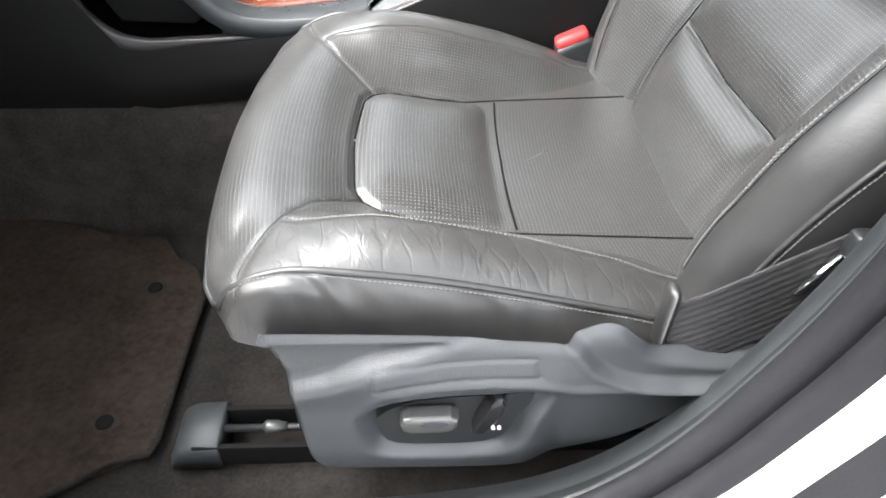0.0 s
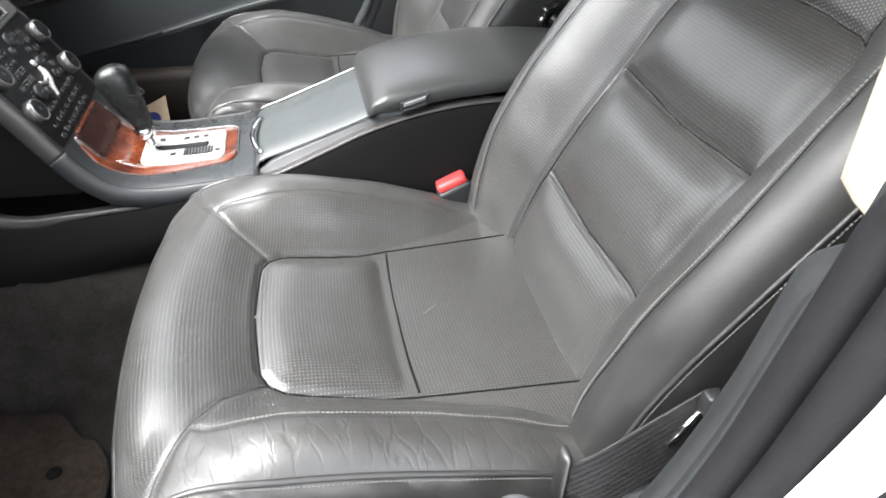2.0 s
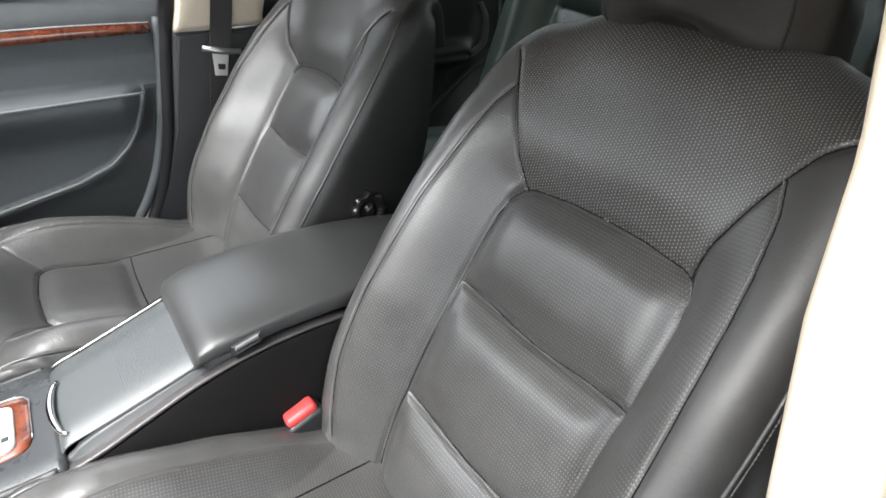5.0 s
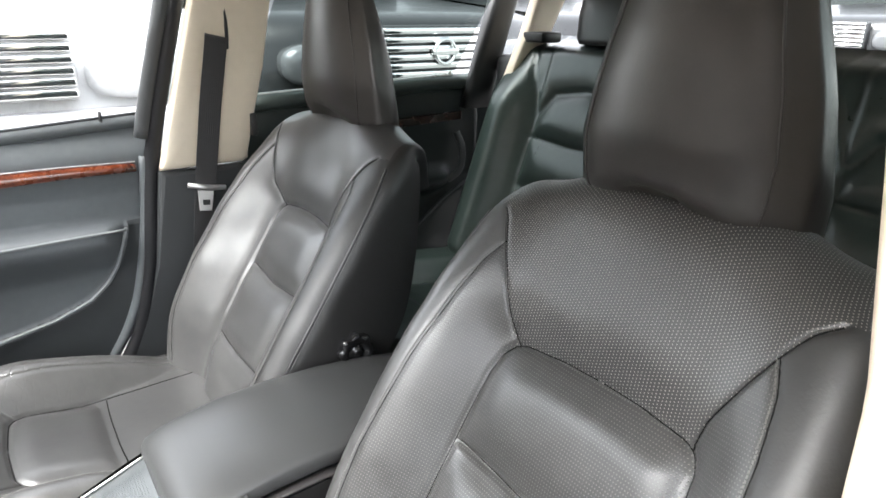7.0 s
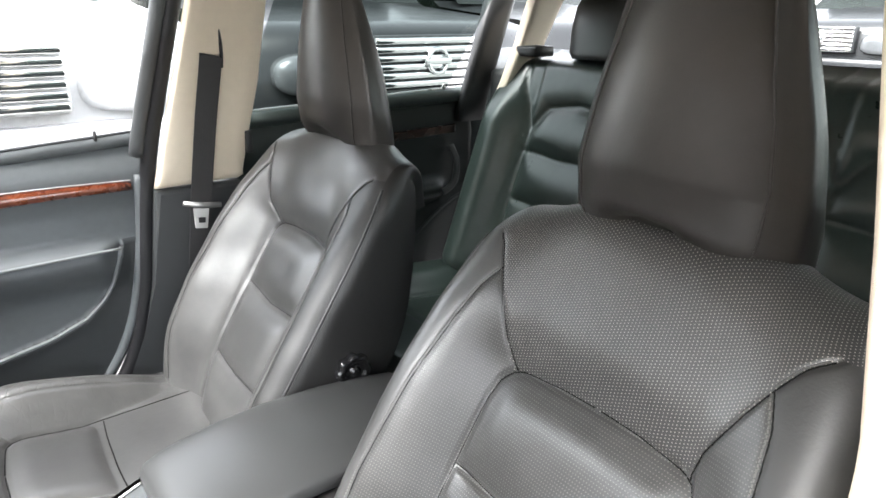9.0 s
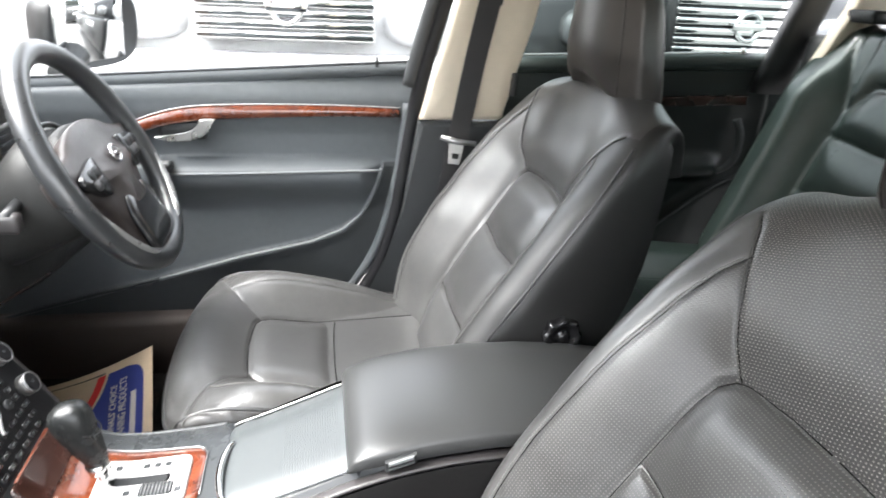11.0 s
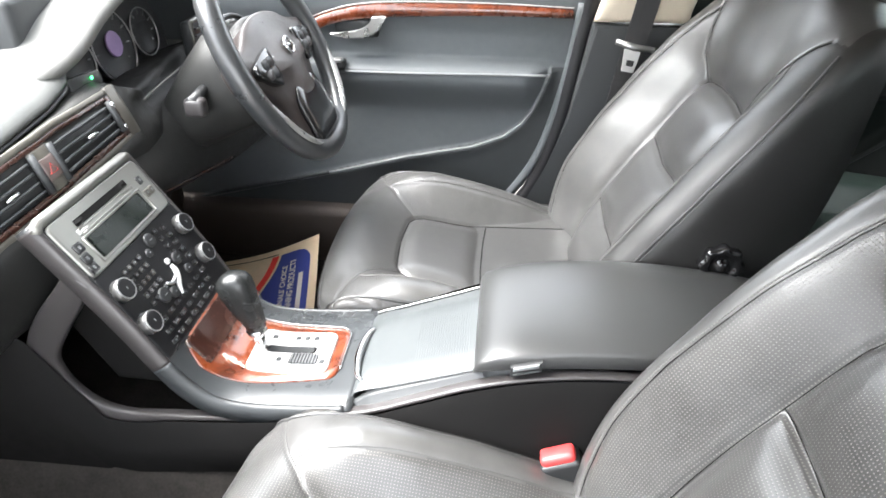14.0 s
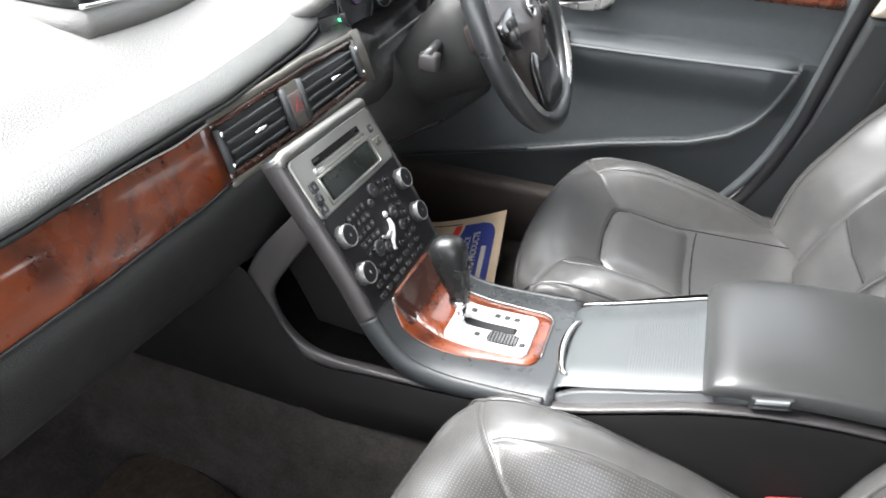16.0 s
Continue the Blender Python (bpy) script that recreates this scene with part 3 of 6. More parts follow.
def snap(X, Z, o, sd, near):
    """Moves grid points that lie just outside an outline on to it."""
    o = np.vstack([o, o[:1]])
    best, bx, bz = np.full(X.shape, 9.0), X.copy(), Z.copy()
    for p0, p1 in zip(o[:-1], o[1:]):
        e = p1 - p0
        t = np.clip(((X - p0[0]) * e[0] + (Z - p0[1]) * e[1]) / (e @ e + 1e-12), 0, 1)
        qx, qz = p0[0] + t * e[0], p0[1] + t * e[1]
        d = np.hypot(X - qx, Z - qz)
        m = d < best
        best, bx, bz = np.where(m, d, best), np.where(m, qx, bx), np.where(m, qz, bz)
    m = (sd < 0) & (sd > -near)
    return np.where(m, bx, X), np.where(m, bz, Z)


def push_out(P, disp):
    gu, gv = np.gradient(P, axis=0), np.gradient(P, axis=1)
    n = np.cross(gu, gv)
    n /= np.linalg.norm(n, axis=2)[..., None] + 1e-12
    return P + n * disp[..., None]


def arc(p):
    return np.concatenate([[0], np.cumsum(np.linalg.norm(np.diff(p, axis=0), axis=1))])


class Skin:
    """A padded surface over (a, c): a along the profile, c across it from the middle, both in metres."""

    def __init__(self, a, c, P):
        self.a, self.c, self.P = a, c, P

    def at(self, a, c):
        i = np.interp(a, self.a, np.arange(len(self.a)))
        j = np.interp(c, self.c, np.arange(len(self.c)))
        i0, j0 = min(int(i), len(self.a) - 2), min(int(j), len(self.c) - 2)
        u, v = i - i0, j - j0
        P = self.P
        return (P[i0, j0] * (1 - u) * (1 - v) + P[i0 + 1, j0] * u * (1 - v) + P[i0, j0 + 1] * (1 - u) * v + P[i0 + 1, j0 + 1] * u * v)

    def run(self, line, step):
        q = np.array(line, float)
        s = arc(q)
        u = np.arange(0, s[-1], step)
        return [self.at(*p) for p in np.stack([np.interp(u, s, q[:, 0]), np.interp(u, s, q[:, 1])], 1)]


def stitching(skin, lines, side=0.0035, pitch=0.0040, up=0.0002, material=None):
    """Short thread stitches beside the seams, joined in one mesh."""
    V, F = [], []
    for line in lines:
        p = np.array(skin.run(line, pitch))
        q = np.array(skin.run([(a, c + side) for a, c in line], pitch))
        k = min(len(p), len(q))
        for i in range(1, k - 1):
            t = q[i + 1] - q[i - 1]
            t /= np.linalg.norm(t) + 1e-9
            w = q[i] - p[i]
            w -= t * (w @ t)
            w /= np.linalg.norm(w) + 1e-9
            n = np.cross(t, w)
            if n @ np.array([-0.5, 0.0, 0.8]) < 0:
                n = -n
            c = q[i] + n * up
            b = len(V)
            for sx in (-1, 1):
                for sy, sz in ((-1, 0), (0, 1), (1, 0)):
                    V.append(c + t * sx * pitch * 0.34 + w * sy * 0.0009 + n * sz * 0.0009)
            F += [(b, b + 1, b + 4, b + 3), (b + 1, b + 2, b + 5, b + 4), (b, b + 2, b + 1), (b + 3, b + 4, b + 5)]
    return mesh("stitching", V, F, material or M_THREAD, flat=True)


def cut(parent, skin, panels, uv):
    """Makes a part of each panel: name, mask over the faces, material."""
    N = grid_normals(skin.P)
    for name, mask, material, label in panels:
        if mask.any():
            part(name, sheet(name, skin.P, material, uv, mask, N), parent, label)


def blur(F, n=14):
    """Softens a height field, as padding does."""
    for _ in range(n):
        Q = np.pad(F, 1, mode='edge')
        F = (Q[:-2, 1:-1] + Q[2:, 1:-1] + Q[1:-1, :-2] + Q[1:-1, 2:]) / 4
    return F


def seat_cushion(seat, y0, perf, worn, step=0.0034):
    prof = [(.085, .20), (.052, .27), (.030, .335), (.025, .372), (.040, .398), (.072, .409), (.105, .403), (.155, .381), (.23, .362), (.31, .345), (.40, .331), (.49, .317), (.545, .312)]
    cross = [(0, 0), (.05, 0), (.10, 0), (.125, .004), (.15, .015), (.170, .030), (.188, .042), (.205, .047), (.222, .045), (.236, .036), (.246, .018), (.252, -.008), (.255, -.05), (.252, -.10), (.246, -.15)]
    n = int(0.72 / step)
    pr = spline(prof, n)
    a = arc(pr)
    half = spline(cross, int(0.45 / step))
    ch = arc(half)
    cr = np.vstack([half[:0:-1] * (-1, 1), half])
    c = np.concatenate([-ch[:0:-1], ch])
    X, Z = np.meshgrid(pr[:, 0], cr[:, 0], indexing="ij")[0], np.meshgrid(pr[:, 1], cr[:, 0], indexing="ij")[0]
    Y, H = np.meshgrid(pr[:, 0], cr[:, 0], indexing="ij")[1], np.meshgrid(pr[:, 0], cr[:, 1], indexing="ij")[1]
    i_front = int(np.argmin(pr[:, 0]))
    along = np.maximum(np.arange(n) - i_front, 0)[:, None] * (a[1] - a[0])
    front = 1 - smooth(along, 0.03, 0.16)
    Xs = X + 0.5 * Y ** 2 + 0.015 * smooth(np.abs(Y), 0.20, 0.253) * front
    # height of the bolster's crest along the seat
    cz = spline(list(zip([.02, .047, .087, .131, .18, .236, .306, .385, .447, .56], [.374, .383, .404, .419, .4275, .422, .405, .380, .356, .335])), 200)
    crest = np.interp(Xs, cz[:, 0], cz[:, 1])
    Zs = Z + np.where(H > 0, H / 0.047 * np.maximum(crest - Z, -0.01) * smooth(along, 0.0, 0.04), H)
    P = np.stack([Xs, Y + y0, Zs], -1)
    top = pr[i_front:, 0]

    def A(x):
        return a[i_front] + np.interp(x, top, a[i_front:] - a[i_front])

    k = int(np.argmax(half[:, 0]))

    def C(w):
        return float(np.interp(w, half[:k + 1, 0], ch[:k + 1]))
    rim = C(.239)
    a_front = a[i_front] + 0.002
    ins = [(A(.545), C(.140)), (A(.31), C(.125)), (A(.21), C(.116)), (A(.178), C(.111)), (A(.163), C(.101)), (A(.156), C(.085)), (A(.154), 0)]
    mid = [(A(.312), 0), (A(.309), C(.125))]
    diag = [(A(.163), C(.103)), (A(.118), C(.138)), (A(.090), C(.172)), (A(.066), C(.208)), (A(.045), C(.232)), (A(.034), C(.249))]
    st = [(A(.092), C(.172)), (A(.105), C(.180)), (A(.20), C(.188)), (A(.35), C(.191)), (A(.52), C(.200))]

    def both(line):
        return [line, [(p, -q) for p, q in line]]
    AA, CC = np.meshgrid(a, c, indexing="ij")
    Cn = np.abs(CC)
    d_in = seam_distance(AA, Cn, [ins, mid])
    d_all = np.minimum(d_in, seam_distance(AA, Cn, [diag, st]))
    c_ins = np.interp(AA, [q[0] for q in ins[::-1]], [q[1] for q in ins[::-1]])
    inside = (AA > A(.154)) & (Cn < c_ins)
    disp = -0.0055 * np.exp(-(d_in / 0.0045) ** 2) - 0.0022 * np.exp(-(d_all / 0.0035) ** 2) * (d_in > d_all)
    disp = disp + blur(np.where(inside, 0.013 * (1 - np.exp(-(d_in / 0.018) ** 2)), 0.004 * (1 - np.exp(-(d_in / 0.02) ** 2))))
    wav = np.array([[noise.noise(Vector((p * 16, q * 11, 3.1 + y0 * 7))) for q in c[::4]] for p in a[::4]])
    wav = np.repeat(np.repeat(wav, 4, 0), 4, 1)[:len(a), :len(c)]
    for _ in range(3):
        wav = (wav + np.roll(wav, 2, 0) + np.roll(wav, -2, 0) + np.roll(wav, 2, 1) + np.roll(wav, -2, 1)) / 5
    disp = disp + 0.0022 * wav
    # folds worn into the outer bolster
    fold = np.array([[noise.noise(Vector((p * 42 + q * 20, q * 9, 9.7 + y0))) for q in c[::2]] for p in a[::2]])
    fold = np.repeat(np.repeat(fold, 2, 0), 2, 1)[:len(a), :len(c)]
    outer = smooth(Cn, st[2][1], st[2][1] + 0.012) * (1 - smooth(Cn, rim - 0.012, rim)) * smooth(AA, A(.06), A(.12))
    sag = smooth(Cn, rim, rim + 0.01) * (1 - smooth(Cn, rim + 0.05, rim + 0.09))
    disp = disp - 0.0014 * np.clip(fold, 0, 1) * outer * worn + 0.0042 * fold * sag
    P = push_out(P, disp)
    hem = np.where(Cn > rim, np.interp(P[..., 0], [.03, .07, .10, .125], [.360, .359, .351, .327]), .353)
    under = P[..., 2] < hem
    P[..., 2] = np.where(under, hem, P[..., 2])
    skin = Skin(a, c, P)
    fa, fc = (AA[:-1, :-1] + AA[1:, 1:]) / 2, (CC[:-1, :-1] + CC[1:, 1:]) / 2
    fn = np.abs(fc)
    f_in = (fa > A(.154)) & (fn < np.interp(fa, [q[0] for q in ins[::-1]], [q[1] for q in ins[::-1]]))
    a_diag = np.interp(fn, [q[1] for q in diag], [q[0] for q in diag])
    skirt = (fn > rim) | (fa < a_front)
    high = ~(under[:-1, :-1] & under[1:, :-1] & under[:-1, 1:] & under[1:, 1:])
    roll = ~skirt & ~f_in & (fa < a_diag)
    c_st = np.interp(fa, [q[0] for q in st], [q[1] for q in st])
    inner = ~skirt & ~f_in & ~roll & (fn < c_st)
    outerm = ~skirt & ~f_in & ~roll & ~inner
    behind = fa > np.interp(fn, [q[1] for q in mid], [q[0] for q in mid])
    uv = np.stack([AA, CC], -1)
    for s in (1, -1):
        half_s = fc * s > 0
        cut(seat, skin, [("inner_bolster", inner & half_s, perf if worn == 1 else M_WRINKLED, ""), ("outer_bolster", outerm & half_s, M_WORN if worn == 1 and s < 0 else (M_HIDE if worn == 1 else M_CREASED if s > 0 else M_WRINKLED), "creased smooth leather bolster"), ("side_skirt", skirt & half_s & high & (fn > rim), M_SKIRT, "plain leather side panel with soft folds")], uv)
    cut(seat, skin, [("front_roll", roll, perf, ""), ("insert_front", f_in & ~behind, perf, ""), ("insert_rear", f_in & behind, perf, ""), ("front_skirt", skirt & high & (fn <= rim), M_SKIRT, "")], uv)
    for line in both(ins) + both(mid):
        part("seam", tube(skin.run(line, .006), .0013, M_TUNNEL, 5), seat, "dark seam between panels")
    # piping round the edge
    side = [(p, rim) for p in np.linspace(a[-1] - 0.03, a_front + 0.03, 30)]
    line = side + [(a_front + 0.008, rim - 0.004), (a_front, rim - 0.02)] + [(a_front, q) for q in np.linspace(rim - 0.03, -rim + 0.03, 24)] + [(a_front, -rim + 0.02), (a_front + 0.008, -rim + 0.004)] + [(p, -rim) for p, _ in side[::-1]]
    part("piping", tube(skin.run(line, 0.006), 0.0031, M_PIPE), seat)
    part("stitching", stitching(skin, both(st)[1:]), seat, "pale grey thread stitching")["kind"] = "stuff"
    part("stitching", stitching(skin, both(st)[:1] + both(diag), material=M_DIMTHREAD), seat, "dark grey thread stitching")["kind"] = "stuff"
    low = [(p, rim + 0.0065) for p in np.linspace(a[-1] - 0.03, a_front + 0.02, 30)]
    part("stitching", stitching(skin, [low, [(p, -q) for p, q in low]], side=0.0015), seat, "pale grey thread stitching")["kind"] = "stuff"
    return skin


def seat_back(seat, y0, perf, perf_top, worn, shift, narrow, wing, step=0.0036):
    prof = [(.470, .255), (.487, .317), (.505, .385), (.537, .458), (.576, .522), (.616, .583), (.652, .640), (.688, .697), (.722, .752), (.748, .800), (.766, .842), (.780, .870), (.797, .884), (.816, .886), (.834, .876), (.846, .850), (.852, .80)]
    cross = [(0, 0), (.05, 0), (.10, .001), (.125, .006), (.145, .018), (.17, .038), (.19, .052), (.21, .061), (.228, .060), (.244, .048), (.254, .026), (.257, 0), (.257, -.05), (.253, -.10), (.246, -.135)]
    pr = spline(prof, int(0.88 / step))
    a = arc(pr)
    half = spline(cross, int(0.47 / step))
    ch = arc(half)
    cr = np.vstack([half[:0:-1] * (-1, 1), half])
    c = np.concatenate([-ch[:0:-1], ch])
    AA, CC = np.meshgrid(a, c, indexing="ij")
    Cn = np.abs(CC)
    Wy, H = np.broadcast_to(cr[:, 0], AA.shape), np.broadcast_to(cr[:, 1], AA.shape)
    zs = pr[:, 1]
    iz = int(np.argmax(zs))

    def A(z):
        return float(np.interp(z, zs[:iz], a[:iz]))
    za = [0, A(.34), A(.45), A(.60), A(.70), A(.78), A(.84), A(.87), a[iz], a[-1]]
    width = np.interp(a, za, [.94, .96, .99, 1.01, 1.0, .97, .93, .88, .80, .70])[:, None]
    amp = np.interp(a, za, [.55, .75, 1.0, 1.05, .93, .70, .40, .20, .06, .0])[:, None]
    for arr in (width, amp):
        k = 25
        pad = np.vstack([np.repeat(arr[:1], k, 0), arr, np.repeat(arr[-1:], k, 0)])
        arr[:] = np.convolve(pad[:, 0], np.ones(2 * k + 1) / (2 * k + 1), 'valid')[:, None]
    crown = 0.014 * smooth(AA, A(.69), A(.76))
    O = np.where(H > 0, H * amp * np.where(CC < 0, wing, 1.0), H * (1 - .74 * smooth(AA, A(.60), a[iz]))) + crown * (1 - smooth(Cn, .10, .24))
    # the normal of the profile, fixed below and turning with the roll of the top
    tg = np.gradient(pr, axis=0)
    tg /= np.linalg.norm(tg, axis=1)[:, None]
    wt = smooth(a, A(.70), A(.85))[:, None]
    nn = np.array([[-.844, .536]]) * (1 - wt) + np.stack([-tg[:, 1], tg[:, 0]], 1) * wt
    nn /= np.linalg.norm(nn, axis=1)[:, None]
    X, Z = pr[:, 0][:, None] + nn[:, :1] * O, pr[:, 1][:, None] + nn[:, 1:] * O
    # the shoulders slope away from the middle
    Z = Z - .034 * smooth(np.abs(Wy), .06, .24) * smooth(AA, A(.80), a[iz])
    P = np.stack([X, y0 + Wy * width, Z], -1)
    k = int(np.argmax(half[:, 0]))

    def C(w):
        return float(np.interp(w, half[:k + 1, 0], ch[:k + 1]))
    rim = C(.250)
    ins = [(z, w * narrow) for z, w in [(A(.30), .140), (A(.457), .135), (A(.583), .138), (A(.662), .136), (A(.682), .132), (A(.694), .122), (A(.699), .108), (A(.704), .05), (A(.705), 0)]]
    low = [(A(.449), 0), (A(.455), .135 * narrow)]
    mid = [(A(.578), 0), (A(.585), .138 * narrow)]
    corner = .118 * narrow
    sh = [(A(.696), .118), (.526, .136), (.57, .166), (.605, .193), (.632, .215), (.652, .240), (.657, rim)]
    st = [(.09, .216), (.19, .226), (.30, .229), (.43, .222), (.52, .213), (.57, .204), (.603, .190)]
    Cs = np.abs(CC - shift)

    def both(line):
        return [line, [(p, -q) for p, q in line]]

    def inner_pair(line):
        return [[(p, q + shift) for p, q in line], [(p, shift - q) for p, q in line]]
    sh_pair = [[(A(.696), corner + shift)] + sh[1:-1], [(A(.696), shift - corner)] + [(p, -q) for p, q in sh[1:-1]]]
    d_in = seam_distance(AA, Cs, [ins, low, mid])
    d_all = np.minimum(d_in, np.minimum(seam_distance(AA, CC, sh_pair), seam_distance(AA, Cn, [st])))
    ia, ic = [q[0] for q in ins], [q[1] for q in ins]

    def is_in(p, q):
        return (p < ia[-1]) & (q < np.interp(p, ia, ic))
    inside = is_in(AA, Cs)
    disp = -0.0055 * np.exp(-(d_in / 0.0045) ** 2) - 0.0022 * np.exp(-(d_all / 0.0035) ** 2) * (d_in > d_all)
    disp = disp + blur(np.where(inside, 0.0155 * (1 - np.exp(-(d_in / 0.022) ** 2)), 0.004 * (1 - np.exp(-(d_in / 0.02) ** 2))), 22)
    wav = np.array([[noise.noise(Vector((p * 14, q * 12, 6.3 + y0 * 5))) for q in c[::4]] for p in a[::4]])
    wav = np.repeat(np.repeat(wav, 4, 0), 4, 1)[:len(a), :len(c)]
    for _ in range(3):
        wav = (wav + np.roll(wav, 2, 0) + np.roll(wav, -2, 0) + np.roll(wav, 2, 1) + np.roll(wav, -2, 1)) / 5
    # soften the shoulders
    ws = (smooth(AA, A(.70), A(.80)) * .9)[..., None]
    for _ in range(60 if y0 < .3 else 110):
        Q = np.pad(P, ((1, 1), (1, 1), (0, 0)), mode='edge')
        avg = (Q[:-2, 1:-1] + Q[2:, 1:-1] + Q[1:-1, :-2] + Q[1:-1, 2:]) / 4
        avg[0], avg[-1], avg[:, 0], avg[:, -1] = P[0], P[-1], P[:, 0], P[:, -1]
        P = P + (avg - P) * ws
    P = push_out(P, -(disp + 0.002 * wav) if np.cross(P[5, 60] - P[4, 60], P[4, 61] - P[4, 60])[0] > 0 else disp + 0.002 * wav)
    skin = Skin(a, c, P)
    fa, fc = (AA[:-1, :-1] + AA[1:, 1:]) / 2, (CC[:-1, :-1] + CC[1:, 1:]) / 2
    fn = np.abs(fc)
    fs = np.abs(fc - shift)
    f_in = is_in(fa, fs)
    a_sh = np.interp(fn, [q[1] for q in sh], [q[0] for q in sh])
    a_low, a_mid = np.interp(fs, [q[1] for q in low], [q[0] for q in low]), np.interp(fs, [q[1] for q in mid], [q[0] for q in mid])
    side = fn > rim
    top = ~f_in & (fa > a_sh) & ~side
    c_st = np.interp(fa, [q[0] for q in st], [q[1] for q in st])
    inner = ~f_in & ~top & ~side & (fn < c_st)
    outer = ~f_in & ~top & ~side & ~inner
    uv = np.stack([AA, CC], -1)
    for s in (1, -1):
        h = fc * s > 0
        # near-side wing and side covers use hides with the shade painted in
        cut(seat, skin, [("inner_wing", inner & h, perf, ""), ("outer_wing", outer & h, M_WING_SHADED if s < 0 else M_HIDE, "smooth leather side wing"), ("side_cover", side & ~top & h, M_SIDE, "plain leather side cover, colour darkened for shade")], uv)
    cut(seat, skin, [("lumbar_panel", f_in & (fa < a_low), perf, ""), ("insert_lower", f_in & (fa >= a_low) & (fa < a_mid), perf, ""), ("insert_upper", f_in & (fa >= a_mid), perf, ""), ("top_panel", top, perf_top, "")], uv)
    for s in (1, -1):
        part("piping", tube(skin.run([(p, s * rim) for p in np.linspace(a[0] + 0.03, A(.82), 40)], 0.008), 0.0022, M_PIPE), seat)
    part("stitching", stitching(skin, both(st)), seat, "pale grey thread stitching")["kind"] = "stuff"
    part("stitching", stitching(skin, sh_pair, material=M_DIMTHREAD), seat, "dark grey thread stitching")["kind"] = "stuff"
    edge = [(p, rim + .006) for p in np.linspace(A(.36), A(.80), 30)]
    part("stitching", stitching(skin, both(edge), side=0.001, material=M_DIMTHREAD), seat, "dark grey thread stitching")["kind"] = "stuff"
    for line in inner_pair(ins) + inner_pair(mid) + inner_pair(low) + sh_pair + both(st):
        part("seam", tube(skin.run(line, .006), .0008, M_TUNNEL, 5), seat, "dark seam between panels")
    # shell behind
    rows, full = [], 0 if worn == 1 else .020
    for z, x, w in ((.20, .60, .22), (.40, .64, .235), (.60, .745, .238), (.74, .80, .215), (.79, .822, .18), (.82, .826, .14)):
        x += full * float(smooth(z, .35, .60))
        rows.append([(x - 0.055, y0 - w, z - .02), (x - .01, y0 - w * .93, z), (x, y0 - w * .5, z), (x + .004, y0, z), (x, y0 + w * .5, z), (x - .01, y0 + w * .93, z), (x - 0.055, y0 + w, z - .02)])
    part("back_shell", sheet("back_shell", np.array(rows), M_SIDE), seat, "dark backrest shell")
    return skin


def headrest(y0, label, ahead=0.0, wide=1.0, drop=.125):
    ob = thing("headrest", label, "headrest", (.80, y0, .87))
    rows = []
    for t in np.linspace(0, 1, 26):
        z = .879 + .270 * t
        hw = float(np.interp(t, [0, .02, .06, .13, .28, .47, .65, .84, .96, 1], [.090, .108, .120, .127, .130, .118, .102, .086, .075, .055])) * wide
        fx = float(np.interp(t, [0, .03, .10, .25, .6, .94, 1], [.772, .760, .748, .742, .744, .752, .766])) - ahead
        bx = float(np.interp(t, [0, .04, .2, .5, .9, 1], [.862, .874, .870, .850, .816, .798])) - ahead
        cx, hd = (fx + bx) / 2, (bx - fx) / 2
        r = ring((cx, y0, z), (-hd, 0, 0), (0, hw, 0), 56, 3.2)
        # the face bows back towards the sides, the rear is narrower
        r[:, 0] += .026 * ((r[:, 1] - y0) / hw) ** 2 * np.clip(1.5 * (cx - r[:, 0]) / hd, 0, 1)
        r[:, 1] = y0 + (r[:, 1] - y0) * (1 + .035 * np.clip((r[:, 0] - cx) / hd, 0, 1))
        r[:, 2] -= drop * smooth(r[:, 0] + ahead, .775, .87) * (1 - t) ** 2.4
        r[:, 2] -= .032 * smooth(np.abs(r[:, 1] - y0), .03, .12) * (1 - t) ** 3
        r[:, 2] += .016 * (1 - smooth(np.abs(r[:, 1] - y0), .020, .034)) * (t < .05)
        r[:, 1] += .010 - .024 * t
        rows.append(r)
    V = np.array(rows)
    uvr = np.stack(np.meshgrid(np.linspace(0, .3, 26), np.linspace(0, .5, 56), indexing="ij"), -1).reshape(-1, 2)
    F = [tuple(f) for f in grid_faces(26, 56, True)] + [tuple(range(56))[::-1], tuple(range(25 * 56, 26 * 56))]
    part("pad", mesh("pad", V.reshape(-1, 3), F, M_REST, uvr), ob)
    mid_row = V[8]
    for s in (0.82, -0.82):
        i = int(np.argmin(np.abs(mid_row[:, 1] - y0 - s * .124) + (mid_row[:, 0] > mid_row[:, 0].mean()) * 9))
        out = (V[1:-1, i] - V[1:-1].mean(1)) * (1, 1, 0)
        out /= np.linalg.norm(out, axis=1)[:, None]
        part("piping", tube(V[1:-1, i] + out * .0009, 0.0013, M_REST, n=60), ob, "leather-covered edge seam")
    part("socket", block((.795, y0 - .028, .845), (.84, y0 + .028, .878), M_BLACK, .005), ob, "black plastic notch under the pad")
    for s in (-1, 1):
        part("post", tube([(.828, y0 + s * .06, .84), (.826, y0 + s * .06, .90)], .006, M_CHROME), ob)
    return ob


